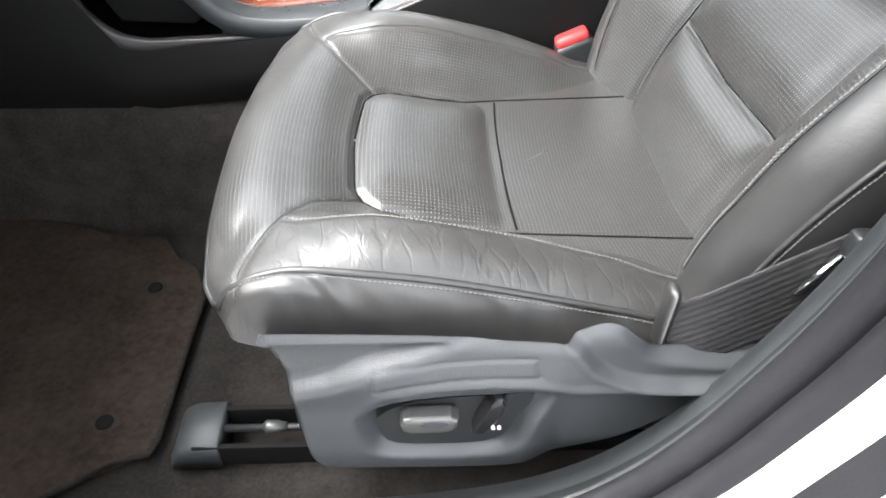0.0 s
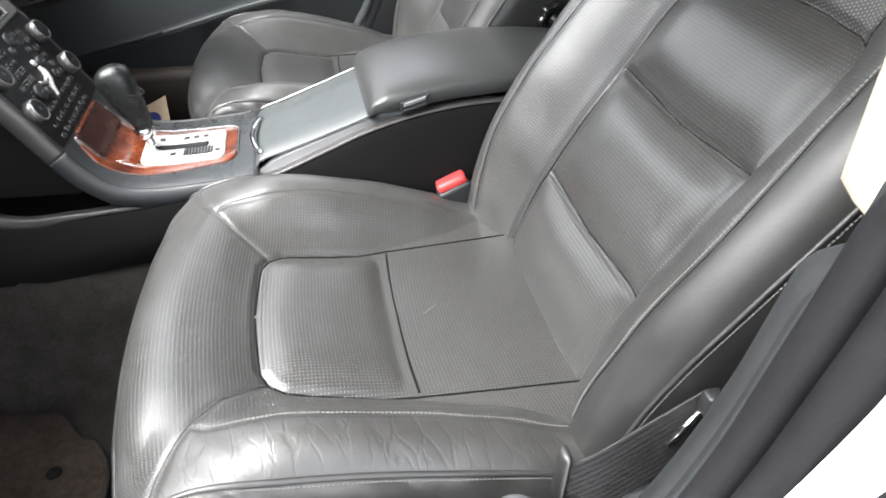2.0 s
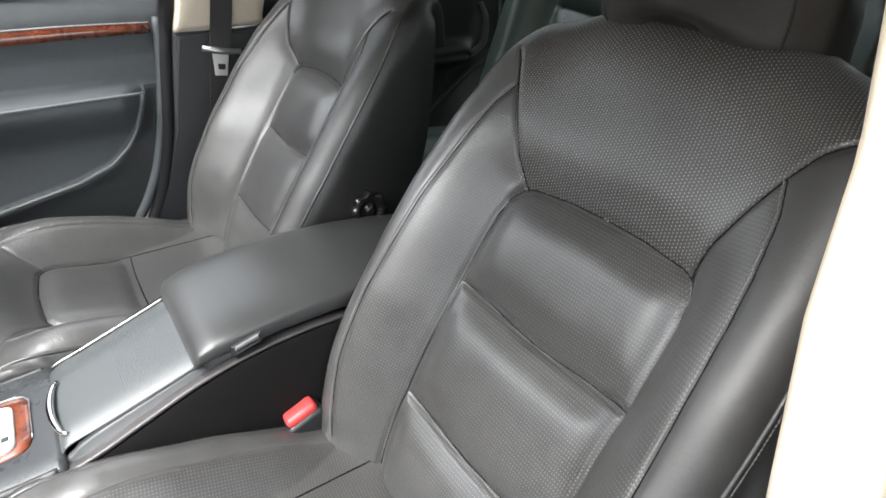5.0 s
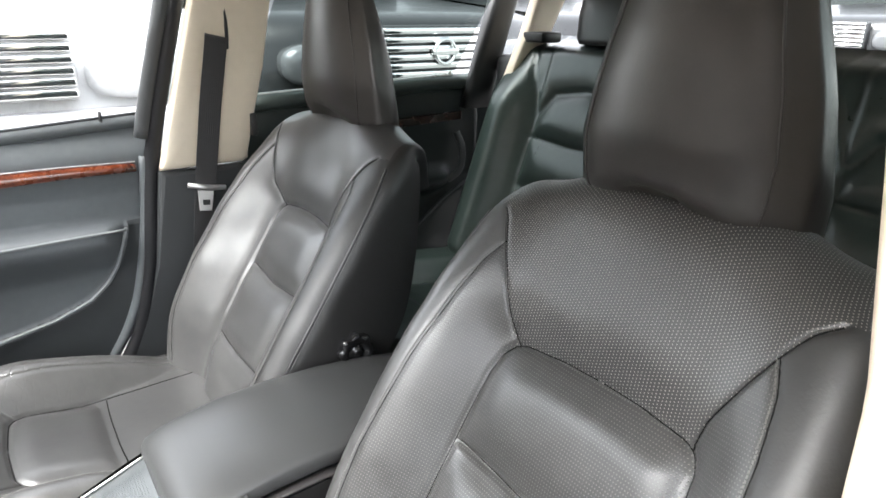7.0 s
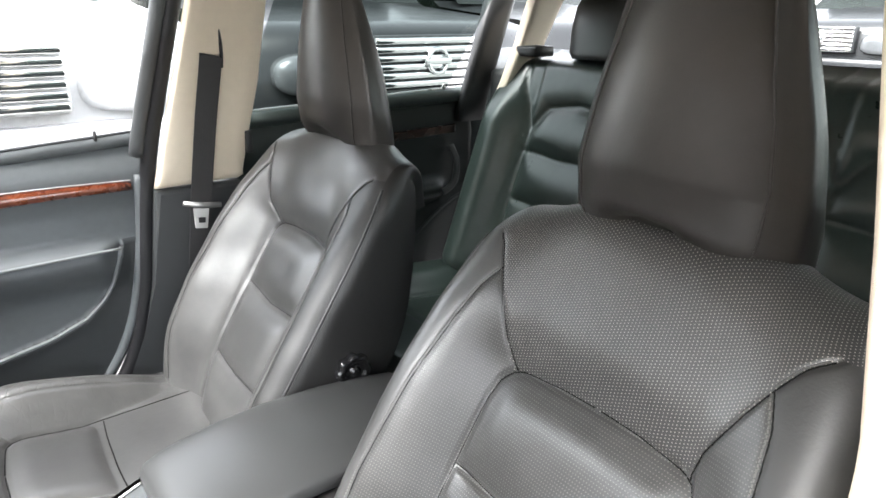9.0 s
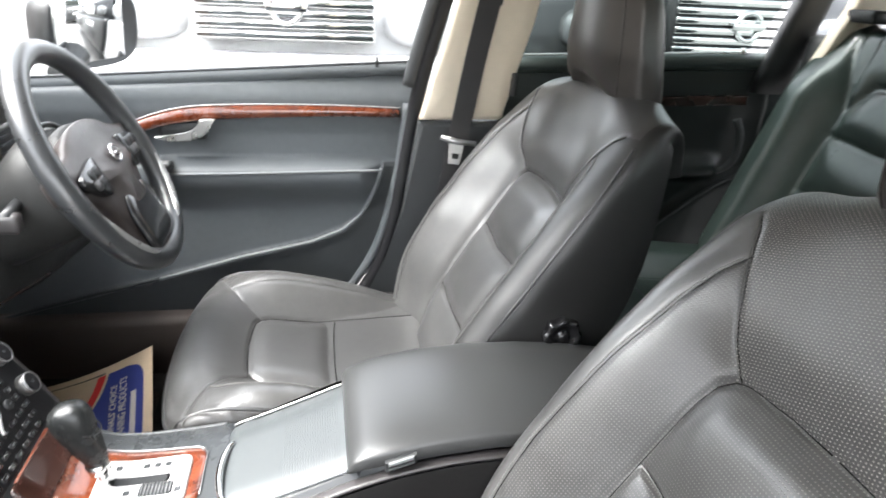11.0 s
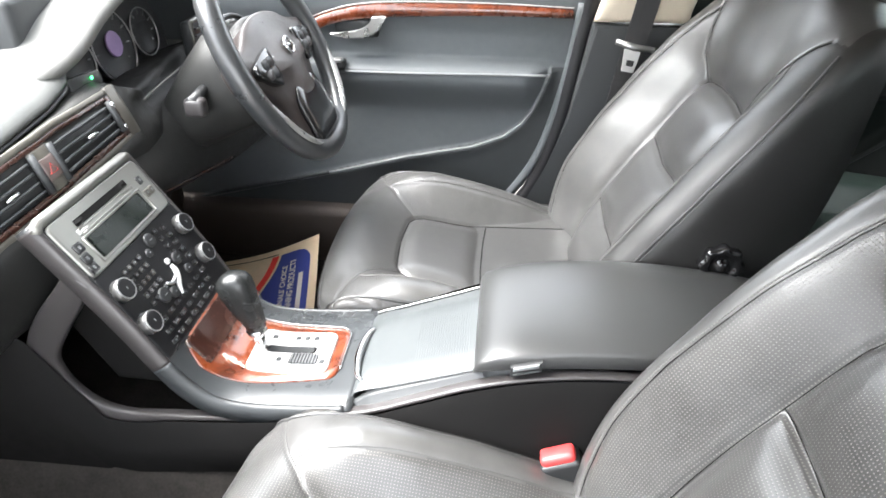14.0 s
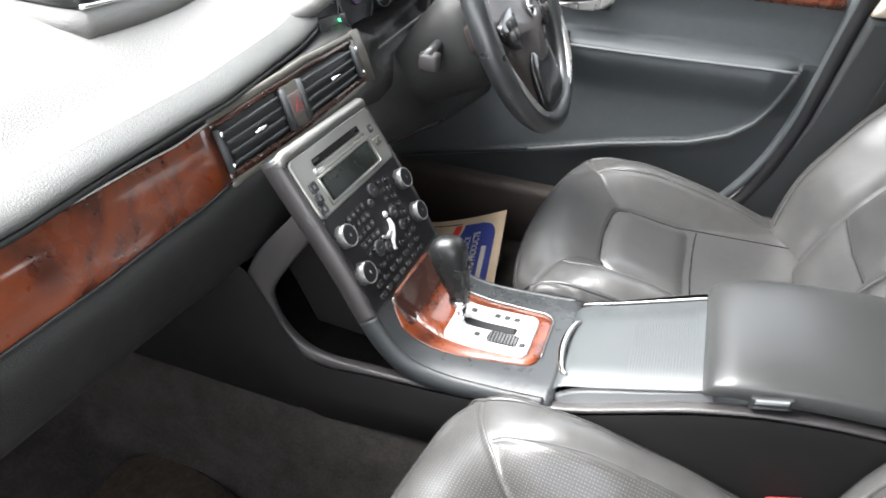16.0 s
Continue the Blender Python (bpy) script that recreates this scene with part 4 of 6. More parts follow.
def front_seat(y0, name, label, perf, perf_top, worn):
    seat = thing(name, label, "car seat", (.28, y0, .14), "front seats")
    c = seat_cushion(seat, y0, perf, worn)
    seat_back(seat, y0, perf, perf_top, worn, *((-.008, 1.0, 1.0) if worn == 1 else (-.022, .86, .74)))
    if worn == 1:
        m0 = len(c.c) // 2
        k0 = int(np.argmin(c.P[:, m0, 0])) + 20
        a0 = float(np.interp(.341, c.P[k0:, m0, 0], c.a[k0:]))
        part("scuff", tube([c.at(a0 + .005 * k, -.003 + .0038 * k) + np.array((0, 0, .0004)) for k in range(6)], [.0002, .0006, .0007, .0006, .0002], M_THREAD, 5), seat, "pale scuff mark")
    part("seat_pan", block((.09, y0 - .225, .15), (.56, y0 + .225, .27), M_BLACK, .02), seat, "black seat base")
    for s in (-1, 1):
        y = y0 + s * .20
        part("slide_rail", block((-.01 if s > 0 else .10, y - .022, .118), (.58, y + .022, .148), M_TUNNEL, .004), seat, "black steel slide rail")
    return seat


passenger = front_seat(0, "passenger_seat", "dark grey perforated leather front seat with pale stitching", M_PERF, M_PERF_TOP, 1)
driver = front_seat(.74, "driver_seat", "dark grey smooth leather front seat, lightly wrinkled", M_HIDE, M_HIDE, .8)
headrest(0, "dark grey leather headrest on the perforated seat", 0.0, 1.05)
headrest(.74, "dark grey leather headrest on the smooth seat", .014, 1.05, .140)

# power-seat trim of the passenger seat
trim_top = spline([(.0965, .376), (.098, .384), (.103, .390), (.115, .392), (.20, .389), (.285, .3835), (.328, .3805), (.340, .3835), (.352, .389), (.364, .3915), (.376, .389), (.390, .377), (.407, .363), (.433, .357), (.47, .352), (.575, .342)], 200)
trim_low = spline([(.0965, .372), (.099, .357), (.104, .340), (.1085, .322), (.110, .29), (.1115, .25), (.115, .215), (.127, .195), (.15, .190), (.19, .188), (.25, .186), (.305, .188), (.355, .201), (.407, .226), (.445, .256), (.475, .288), (.53, .32), (.575, .335)], 300)


def inside_of(o, X, Z):
    ins = np.zeros(X.shape, bool)
    for (x0, z0), (x1, z1) in zip(o, np.roll(o, -1, 0)):
        c = (Z > z0) != (Z > z1)
        ins ^= c & (X < (x1 - x0) * (Z - z0) / (z1 - z0 + 1e-12) + x0)
    return ins


LENS = [(.180, .279), (.199, .295), (.237, .306), (.284, .310), (.318, .309), (.306, .278), (.294, .245), (.269, .236), (.228, .235), (.193, .239), (.183, .256)]


def trim_skin(step=.0021):
    x = np.concatenate([np.linspace(.0965, .128, 60, endpoint=False), np.arange(.128, .575, step)])
    v = .5 - .5 * np.cos(np.pi * np.linspace(0, 1, 120)) * (1 - .25 * np.sin(np.pi * np.linspace(0, 1, 120)))
    lo, hi = np.interp(x, trim_low[:, 0], trim_low[:, 1]), np.interp(x, trim_top[:, 0], trim_top[:, 1])
    Z = lo[:, None] + (hi - lo)[:, None] * v
    X = np.broadcast_to(x[:, None], Z.shape)
    sd = seam_distance(X, Z, [np.vstack([trim_top, trim_low[::-1]])])
    lift = .010 * smooth(Z, .33, .37)
    shown, Z = Z, Z + lift
    # a swell whose crest climbs from the front foot to the top edge; a ledge runs along the top
    crest = np.interp(X, [.10, .125, .148, .176, .202, .228, .257, .60], [.318, .327, .335, .355, .369, .381, .394, .42])
    swell = 1 - smooth(Z - crest, -.004, .014)
    ledge = smooth(Z, .3865, .3905) * (1 - smooth(X, .30, .34))
    out = .008 + .017 * np.maximum(swell, .85 * ledge) + .006 * (1 - smooth(np.abs(Z - .345), .0, .05))
    # the ridge that runs back over the switches and the step below it
    ridge = np.interp(X, [.172, .192, .228, .272, .308, .324, .341, .428, .58], [.303, .326, .338, .344, .341, .336, .329, .326, .330])
    step_in = smooth(ridge - Z, .0, .016) * smooth(X, .31, .35)
    out = out - .011 * step_in - .006 * smooth(.24 - Z, .0, .05)
    out = out + .004 * np.exp(-((Z - ridge) / .007) ** 2) * smooth(X, .16, .20)
    # the dish round the switch panel
    lens = spline(LENS + LENS[:1], 80)[:-1]
    dl = seam_distance(X, Z, [np.vstack([lens, lens[:1]])])
    inl = inside_of(lens, X, Z)
    out = out - np.where(inl, .017, .017 * (1 - smooth(dl, .001, .016)))
    # the sunk touch strip
    pad_o = np.array([(.183, .358), (.202, .366), (.236, .374), (.270, .377), (.311, .377), (.315, .353), (.280, .3545), (.245, .352), (.210, .343), (.182, .331)])
    dp = seam_distance(X, Z, [np.vstack([pad_o, pad_o[:1]])])
    out = out + .0012 * np.where(inside_of(pad_o, X, Z), smooth(dp, 0, .002), 0)
    # the fold below the hinge hump
    line = [(.333, .3905), (.344, .382), (.352, .370), (.359, .358), (.367, .349), (.376, .341), (.396, .333), (.431, .328), (.58, .330)]
    gd = seam_distance(X, Z, [line])
    behind = smooth(Z - np.interp(X, [q[0] for q in line], [q[1] for q in line]), -.003, .006) * smooth(X, .330, .336)
    out = out - .010 * behind + .0035 * np.exp(-(gd / .004) ** 2)
    hump = np.exp(-(((X - .372) / .035) ** 2 + ((Z - .385) / .02) ** 2))
    Y = -.262 - out - .005 * hump
    Y = Y + (.004 + .026 * (1 - smooth(Z, .335, .385))) * (1 - smooth(sd, -.001, .014)) ** 2
    Y = blur(Y, 3)
    Y = Y + .0016 * np.exp(-(dp / .0012) ** 2)
    return sheet("side_trim", np.stack([X, Y, shown], -1)[:, ::-1], M_TRIM)


trim = part("side_trim", trim_skin(), passenger, "grey-blue plastic side trim")
shrunk = [(.248 + (x - .248) * .97, .272 + (z - .272) * .96) for x, z in LENS]
part("switch_panel", prism(shrunk, "y", -.2795, -.264, M_BLACK, .001, 2, 60), trim, "black switch panel")
switch = part("seat_switch", prism([(.203, .290), (.206, .297), (.212, .299), (.246, .300), (.252, .296), (.251, .287), (.247, .281), (.240, .279), (.213, .278), (.206, .281)], "y", -.297, -.280, M_SWITCH, .004, 3), trim, "satin silver cushion switch")
part("switch_hollow", prism(ring((0, 0, 0), (.0125, 0, 0), (0, .0035, 0), 20, 2.6)[:, :2] + (.231, .2935), "y", -.2978, -.2955, M_DARK, .0006), switch, "dark thumb hollow")
part("seat_switch", prism([(.264, .277), (.267, .286), (.276, .312), (.281, .322), (.287, .324), (.291, .316), (.289, .304), (.281, .284), (.273, .275)], "y", -.297, -.280, M_GLOSS, .004, 3), trim, "black tilt switch")
for x, z, w in ((.209, .268, .0022), (.228, .270, .004), (.236, .270, .004), (.244, .270, .004), (.281, .288, .0016), (.286, .288, .0016)):
    part("marking", prism([(x - w, z), (x, z + .0022), (x + w, z), (x, z - .0022)], "y", -.2985 if x > .28 else -.2825, -.2965 if x > .28 else -.2805, M_MARK, 0), trim, "white arrow marking")
# rail channel, its end cover and the adjuster
for y in (-.2245, -.1775):
    part("rail_wall", block((-.02, y - .003, .116), (.16, y + .003, .150), M_TUNNEL, .0015), passenger, "black steel rail edge")
part("rail_cover", loft([[(x, y, z) for y, z in ((-.230, .114), (-.230, h - .008), (-.224, h), (-.172, h), (-.166, h - .008), (-.166, .114))] for x, h in ((-.047, .120), (-.045, .132), (-.038, .143), (-.024, .151), (.006, .153), (.008, .152))], M_DARK, "rail_cover"), passenger, "grey plastic rail end cover")
part("spindle", tube([(.0, -.20, .144), (.16, -.20, .146)], .0042, M_BLACK, 10), passenger, "black adjuster spindle")
part("spindle_nut", tube([(.050, -.20, .146), (.054, -.20, .146), (.058, -.20, .146), (.066, -.20, .146), (.068, -.20, .146), (.076, -.20, .146)], [.003, .0075, .0075, .0075, .0062, .0055], M_SWITCH, 12), passenger, "bright steel adjuster nut")
# lumbar handwheel of the driver seat
lobed = []
for h, f in ((0, .86), (.004, .97), (.012, 1.0), (.018, .95), (.021, .84), (.020, .62), (.016, .56), (.016, .30), (.022, .26), (.023, .05)):
    lobed.append([(.655 + (.031 + .0022 * math.cos(8 * t) * (f > .6)) * f * math.cos(t), .482 - h, .535 + h * .05 + (.031 + .0022 * math.cos(8 * t) * (f > .6)) * f * math.sin(t)) for t in np.linspace(0, 2 * math.pi, 64, endpoint=False)])
part("lumbar_wheel", loft(lobed, M_GLOSS, "lumbar_wheel"), driver, "black lobed lumbar handwheel")
part("wheel_boss", block((.64, .478, .47), (.70, .50, .52), M_BLACK, .008), driver)

# ---------- centre console ----------
console = thing("center_console", "charcoal plastic centre console with walnut gear surround", "console", (.2, .37, .12))
surf = spline([(-.198, .660), (-.172, .620), (-.128, .5545), (-.101, .511), (-.078, .470), (-.052, .432), (-.022, .408), (.02, .4005), (.07, .402), (.12, .406), (.158, .411)], 160)
s_arc = arc(surf)
s_t = np.gradient(surf, axis=0)
s_t /= np.linalg.norm(s_t, axis=1)[:, None]
s_n = np.stack([-s_t[:, 1], s_t[:, 0]], 1)
if s_n[0, 0] < 0:
    s_n = -s_n


def s_of(x):
    return float(np.interp(x, surf[:, 0], s_arc))


def on_face(s, y, h=0.0):
    """A place on the sloping face: s along it from the top, y across, h above it."""
    p = [np.interp(s, s_arc, surf[:, k]) for k in (0, 1)]
    n = [np.interp(s, s_arc, s_n[:, k]) for k in (0, 1)]
    return np.array([p[0] + n[0] * h, y, p[1] + n[1] * h])


def face_dir(s):
    return np.array([np.interp(s, s_arc, s_n[:, 0]), 0, np.interp(s, s_arc, s_n[:, 1])])


def slab(s0, s1, y0, y1, h, material, low=-.001, corner=.006, ns=14, bev=.0012, m=10):
    """A plate that follows the sloping face, with rounded corners and rims."""
    ds, dy = (s1 - s0) / 2, (y1 - y0) / 2
    r = min(corner, ds * .99, dy * .99)
    out = []
    for cx, cy, t0 in ((ds - r, dy - r, 0), (-ds + r, dy - r, .5), (-ds + r, -dy + r, 1), (ds - r, -dy + r, 1.5)):
        for t in np.linspace(t0, t0 + .5, 5):
            out.append((cx + r * math.cos(math.pi * t), cy + r * math.sin(math.pi * t)))
    o = np.array(out)
    # more points along the length so that the plate can bend
    dense = []
    for a, b in zip(o, np.roll(o, -1, 0)):
        k = max(1, int(np.linalg.norm(b - a) / .008))
        dense += [a + (b - a) * i / k for i in range(k)]
    o = np.array(dense)
    rows = []
    for f, hh in ((1, low), (1, h - bev), (1 - bev / max(min(ds, dy), .002), h), *((float(f), h) for f in np.linspace(.95, .02, 4 if ds < .01 else 34))):
        rows.append([on_face((s0 + s1) / 2 + q[0] * f, (y0 + y1) / 2 + q[1] * f, hh) for q in o])
    return loft(rows, material, cap=1)


# the sloping face: a thin bent panel
rows = []
for i in range(0, 160, 3):
    s = s_arc[i]
    rows.append([on_face(s, y, h) for y, h in ((.258, -.026), (.257, -.012), (.260, -.004), (.266, .0), (.30, .0), (.37, .0005), (.44, .0), (.474, .0), (.480, -.004), (.483, -.012), (.482, -.026), (.37, -.028))])
face = part("face_panel", loft(rows, M_CONSOLE, "face_panel"), console, "charcoal sloping centre panel")
# the arm that carries the panel from the dashboard
arm = spline([(-.160, .590), (-.184, .558), (-.213, .521), (-.238, .482), (-.246, .452), (-.231, .408), (-.196, .373), (-.15, .362), (-.08, .370), (.0, .377), (.07, .386), (.17, .405), (.25, .437), (.315, .464), (.39, .485), (.48, .496), (.60, .494)], 90)
def rim_band(y, s, drop=0.0):
    t = np.gradient(arm, axis=0)
    t /= np.linalg.norm(t, axis=1)[:, None]
    n = np.stack([-t[:, 1], t[:, 0]], 1)
    w = np.interp(arc(arm), [0, .05, .10, .16, .26, .33, .39, .65, 1.25], [.016, .019, .021, .020, .015, .009, .0045, .0032, .0026])
    rows = []
    for i in range(len(arm)):
        rows.append([(arm[i, 0] + n[i, 0] * w[i] * o, y + s * d, arm[i, 1] + n[i, 1] * w[i] * o - drop * float(smooth(arm[i, 0], -.05, .12))) for o, d in ((-1, .012), (-1, .002), (-.85, 0), (0, -.001), (.85, 0), (1, .002), (1, .012), (.8, .014), (-.8, .014))])
    return loft(rows, M_EDGE, "side_rim")


part("side_rim", rim_band(.2565, 1), console, "satin charcoal rim of the side panel")
part("side_rim", rim_band(.4835, -1, .03), console)
for s, y in ((1, .247), (-1, .493)):
    low = []
    for x, z in [(-.62, .56), (-.50, .56), (-.40, .55), (-.33, .535), (-.29, .515), (-.255, .49)] + [tuple(q) for q in arm if q[0] > -.19 and q[1] < .52]:
        zb = float(np.interp(x, [-.6, -.47, -.2, 0, .6], [.30, .278, .275, .300, .30]))
        low.append([(x, y + s * .004, z), (x, y, z - .012), (x, y - s * .004, (z + zb) / 2), (x, y - s * .012, zb), (x, y + s * .01, zb - .004)])
    part("side_panel", sheet("side_panel", np.array(low), M_TUNNEL), console, "tunnel side panel, near black for the shade under the dash")
    up = []
    for x in np.linspace(-.045, .62, 40):
        zt = float(np.interp(x, [-.05, .02, .12, .158, .315, .40, .62], [.405, .385, .390, .398, .462, .482, .488]))
        zb = float(np.interp(x, arm[30:, 0], arm[30:, 1])) - .004
        zi = float(np.interp(x, [.02, .12, .158, .165, .20, .26, .312, .32, .62], [.385, .390, .404, .416, .432, .454, .474, .478, .488]))
        up.append([(x, y + s * .036, zi), (x, y + s * .0305, zi), (x, y + s * .027, zi - .0025), (x, y + s * .021, zi - .015), (x, y + s * .013, min(zi - .018, zb + .002)), (x, y + s * .012, zb)])
    part("upper_side", sheet("upper_side", np.array(up), M_DECK), console)
# filler block, near black, stands for the shade deep in the open recess
part("recess_shade", prism([(-.245, .46), (-.17, .59), (-.04, .405), (-.10, .366), (-.20, .370)], "y", .325, .455, M_TUNNEL, .004), console, "near-black block for the shade in the open recess behind the panel")
edge_sec = ((-.004, .0003), (.0, .0014), (.0035, -.001), (.0065, -.008), (.0068, -.024), (.002, -.026), (-.004, -.02))
for y, d in ((.262, -1), (.478, 1)):
    for t0, t1, m in ((.004, s_of(-.075), M_EDGE), (s_of(-.075), s_of(.148), M_DECK)):
        part("panel_edge", loft([[on_face(t, y + d * q, h) for q, h in edge_sec] for t in np.linspace(t0, t1, 60)], m, "panel_edge"), console, "satin grey edge of the centre panel")

part("control_panel", slab(.092, .229, .266, .474, .0012, M_KEYPANEL, corner=.006), face, "black control panel")
# radio: silver frame, display, slot, keys
part("radio_frame", slab(.012, .092, .268, .472, .0035, M_RADIO, corner=.008), face, "satin silver radio frame")
part("top_cap", tube([on_face(.012, .262, -.006), on_face(.006, .266, -.003)] + [on_face(.004, y, -.002) for y in np.linspace(.272, .466, 12)] + [on_face(.006, .472, -.003)], .0078, M_RADIO, 12), face, "satin silver top edge")
part("display", slab(.050, .082, .302, .434, .0045, M_SCREEN, corner=.003), face, "dark display glass")
part("display_rim", tube([on_face(q, y, .004) for q, y in ((.048, .299), (.048, .437), (.0845, .437), (.0845, .299))] + [on_face(.048, .299, .004)], .0012, M_RADIO), face)
part("disc_slot", slab(.025, .035, .303, .430, .0044, M_TUNNEL, corner=.002), face, "black disc slot")
part("slot_lip", slab(.0365, .0445, .300, .434, .0056, M_RADIO, corner=.002, bev=.002), face, "satin lip under the disc slot")
for q, y in ((.053, .284), (.068, .281), (.081, .2785)):
    key = part("key", slab(q - .0066, q + .0066, y - .0075, y + .0075, .0052, M_BLACK, corner=.002), face, "small black key")
    part("marking", slab(q - .0026, q + .0026, y - .0022, y + .0022, .0057, M_LINE, corner=.001), key)
for q, y in ((.040, .452), (.060, .447), (.060, .458)):
    key = part("key", slab(q - .006, q + .006, y - .005, y + .005, .0052, M_BLACK if q < .05 else M_BEZEL, corner=.002), face, "small key")
    part("marking", slab(q - .002, q + .002, y - .002, y + .002, .0057, M_LINE, corner=.001), key)
# four chrome-ringed knobs
for q, y in ((s_of(-.1295), .283), (s_of(-.102), .279), (s_of(-.1295), .455), (s_of(-.102), .4505)):
    k = part("knob", disc(on_face(q, y), face_dir(q), .0150, .013, M_SWITCH, 30, .002), face, "satin-ringed rotary knob")
    part("knob_ring", tube([on_face(q + .0137 * math.cos(t), y + .0137 * math.sin(t), .0132) for t in np.linspace(0, 2 * math.pi, 30, endpoint=False)], .0009, M_STEEL, 6, closed=True), k, "thin bright ring")
    cap = part("knob_cap", disc(on_face(q, y, .0125), face_dir(q), .0128, .0018, M_KEYPANEL, 26, .0008), k, "black knob cap")
    part("marking", slab(q - .0022, q + .0022, y - .0012, y + .0012, .0146, M_LINE, corner=.0006), k)
# keypad, rows of small keys, round keys
def small_key(q, y, w, d, mark=.0016):
    key = part("key", slab(q - d, q + d, y - w, y + w, .003, M_GLOSS, corner=.002), face)
    if mark:
        part("marking", slab(q - .0011, q + .0011, y - mark * 1.2, y + mark * 1.2, .0034, M_LINE, corner=.0006), key)


for i in range(5):
    for j in range(4):
        small_key(.112 + i * .0132, .3095 + j * .0122, .0044, .0042)
for i in range(6):
    small_key(.108 + i * .0132, .4225, .0052, .0042)
for i in range(4):
    small_key(.104 + i * .0125, .404, .0046, .0040, .0 if i % 2 else .0016)
for q in (.190, .205, .2195):
    for j in range(7):
        small_key(q, .300 + j * .0205 + (.205 - q) * .3, .0068, .0038, .0026 if j % 2 else .0014)
for q, y, r in ((.107, .384, .010), (.118, .366, .006), (.170, .334, .011), (.178, .352, .008), (.150, .400, .009), (.172, .404, .007)):
    key = part("key", disc(on_face(q, y), face_dir(q), r, .005, M_BLACK, 20, .0012), face, "round black key")
    part("marking", slab(q - .0008, q + .0008, y - r * .4, y + r * .4, .0055, M_LINE, corner=.0006), key)
# ventilation figure-shaped keys
part("vent_key", disc(on_face(.1435, .381), face_dir(.143), .0044, .005, M_PLATE, 16, .001), face, "pale round vent key")
fig = spline([(.1505, .381), (.160, .381), (.170, .374), (.179, .366), (.189, .362)], 20)
part("vent_key", tube([on_face(q, y, .003) for q, y in fig], [.0028, .0046, .0046, .0034, .0022], M_PLATE, 8), face, "pale seat-shaped vent key")
part("vent_key", tube([on_face(q, y, .003) for q, y in spline([(.166, .372), (.168, .360), (.162, .350)], 12)], [.0034, .003, .002], M_STEEL, 8), face)

# walnut and gear gate
def wood_plate(s0, s1, lo, hi, h, corner, bev=.002):
    """A lacquered plate on the sloping face whose width follows lo(s) and hi(s)."""
    rows = []
    for t in np.linspace(0, 1, 60):
        q = s0 + (s1 - s0) * t
        e = min(t, 1 - t) * (s1 - s0)
        inset = corner - math.sqrt(max(corner ** 2 - max(corner - e, 0) ** 2, 0)) if e < corner else 0
        a, b = lo(q) + inset, hi(q) - inset
        rows.append([on_face(q, y, z) for y, z in ((a, -.001), (a, h - bev), (a + bev, h), *((a + (b - a) * f, h) for f in (.2, .4, .6, .8)), (b - bev, h), (b, h - bev), (b, -.001))])
    return loft(rows, M_WOOD)


part("wood_surround", wood_plate(.231, s_of(.127), lambda q: float(np.interp(q, [.23, .27, .31, .46], [.306, .293, .299, .317])), lambda q: float(np.interp(q, [.23, .32, .46], [.436, .437, .427])), .003, .018), console, "glossy burl walnut gear surround")
part("wood_trim", tube([on_face(s, y, .003) for s, y in [(q, float(np.interp(q, [.23, .32, .46], [.4375, .4385, .4285]))) for q in np.linspace(.25, s_of(.112), 30)] + [(s_of(.122), .424), (s_of(.128), .414)] + [(s_of(.128), q) for q in np.linspace(.40, .335, 8)]], .0007, M_STEEL, 6), console, "thin bright edge strip")
part("lighter_lid", slab(.2325, .280, .304, .4355, .0046, M_DARKWOOD, corner=.005, bev=.002), console, "dark lacquered walnut ashtray lid")
plate = part("gear_plate", slab(s_of(-.008), s_of(.110), .324, .412, .0075, M_PLATE, corner=.012), console, "brushed aluminium gear plate")
part("gate_slot", slab(s_of(.010), s_of(.088), .362, .377, .0081, M_BLACK, corner=.004), plate, "black gear gate slot")
part("gate_slot", slab(s_of(.050), s_of(.094), .338, .362, .0081, M_DARK, corner=.004), plate, "ribbed gear gate")
for x in np.linspace(.054, .090, 9):
    part("gate_rib", slab(s_of(x) - .001, s_of(x) + .001, .340, .360, .0091, M_STEEL, corner=.0006), plate)
for x, y in ((.016, .396), (.052, .396), (.066, .396), (.080, .396), (.036, .348), (.100, .345)):
    part("marking", slab(s_of(x) - .0042, s_of(x) + .0042, y - .0045, y + .0045, .0080, M_DARK, corner=.001), plate)
lever = thing("gear_lever", "black leather gear lever with chrome neck", "gear lever", (.007, .37, .405))
part("shaft", tube([(.010, .37, .395), (.002, .37, .432)], [.007, .006], M_CHROME, 12), lever, "chrome shaft")
part("collar", tube([(.003, .37, .430), (.0, .37, .444)], [.013, .015], M_CHROME, 16), lever, "chrome collar")
kr = []
for t, (cx, cz, ax, ay, p) in enumerate(((.004, .436, .0105, .0115, 2.4), (.001, .450, .0135, .014, 2.6), (-.006, .470, .0178, .0168, 2.8), (-.013, .490, .0212, .0186, 3), (-.018, .507, .0242, .0202, 3), (-.021, .519, .0246, .0206, 2.8), (-.023, .5285, .0212, .0186, 2.5), (-.024, .5345, .0130, .0115, 2.2), (-.0245, .536, .003, .003, 2))):
    kr.append(ring((cx, .37, cz), (ax * .97, 0, ax * .22), (0, ay, 0), 28, p))
kn = part("knob", loft(kr, M_BLACK, "knob"), lever, "black leather knob")
kn.data.materials[0] = shader("knob_leather", (0.014, 0.015, 0.015), 0.28, spec=0.4, bump=0.2, bump_scale=900)
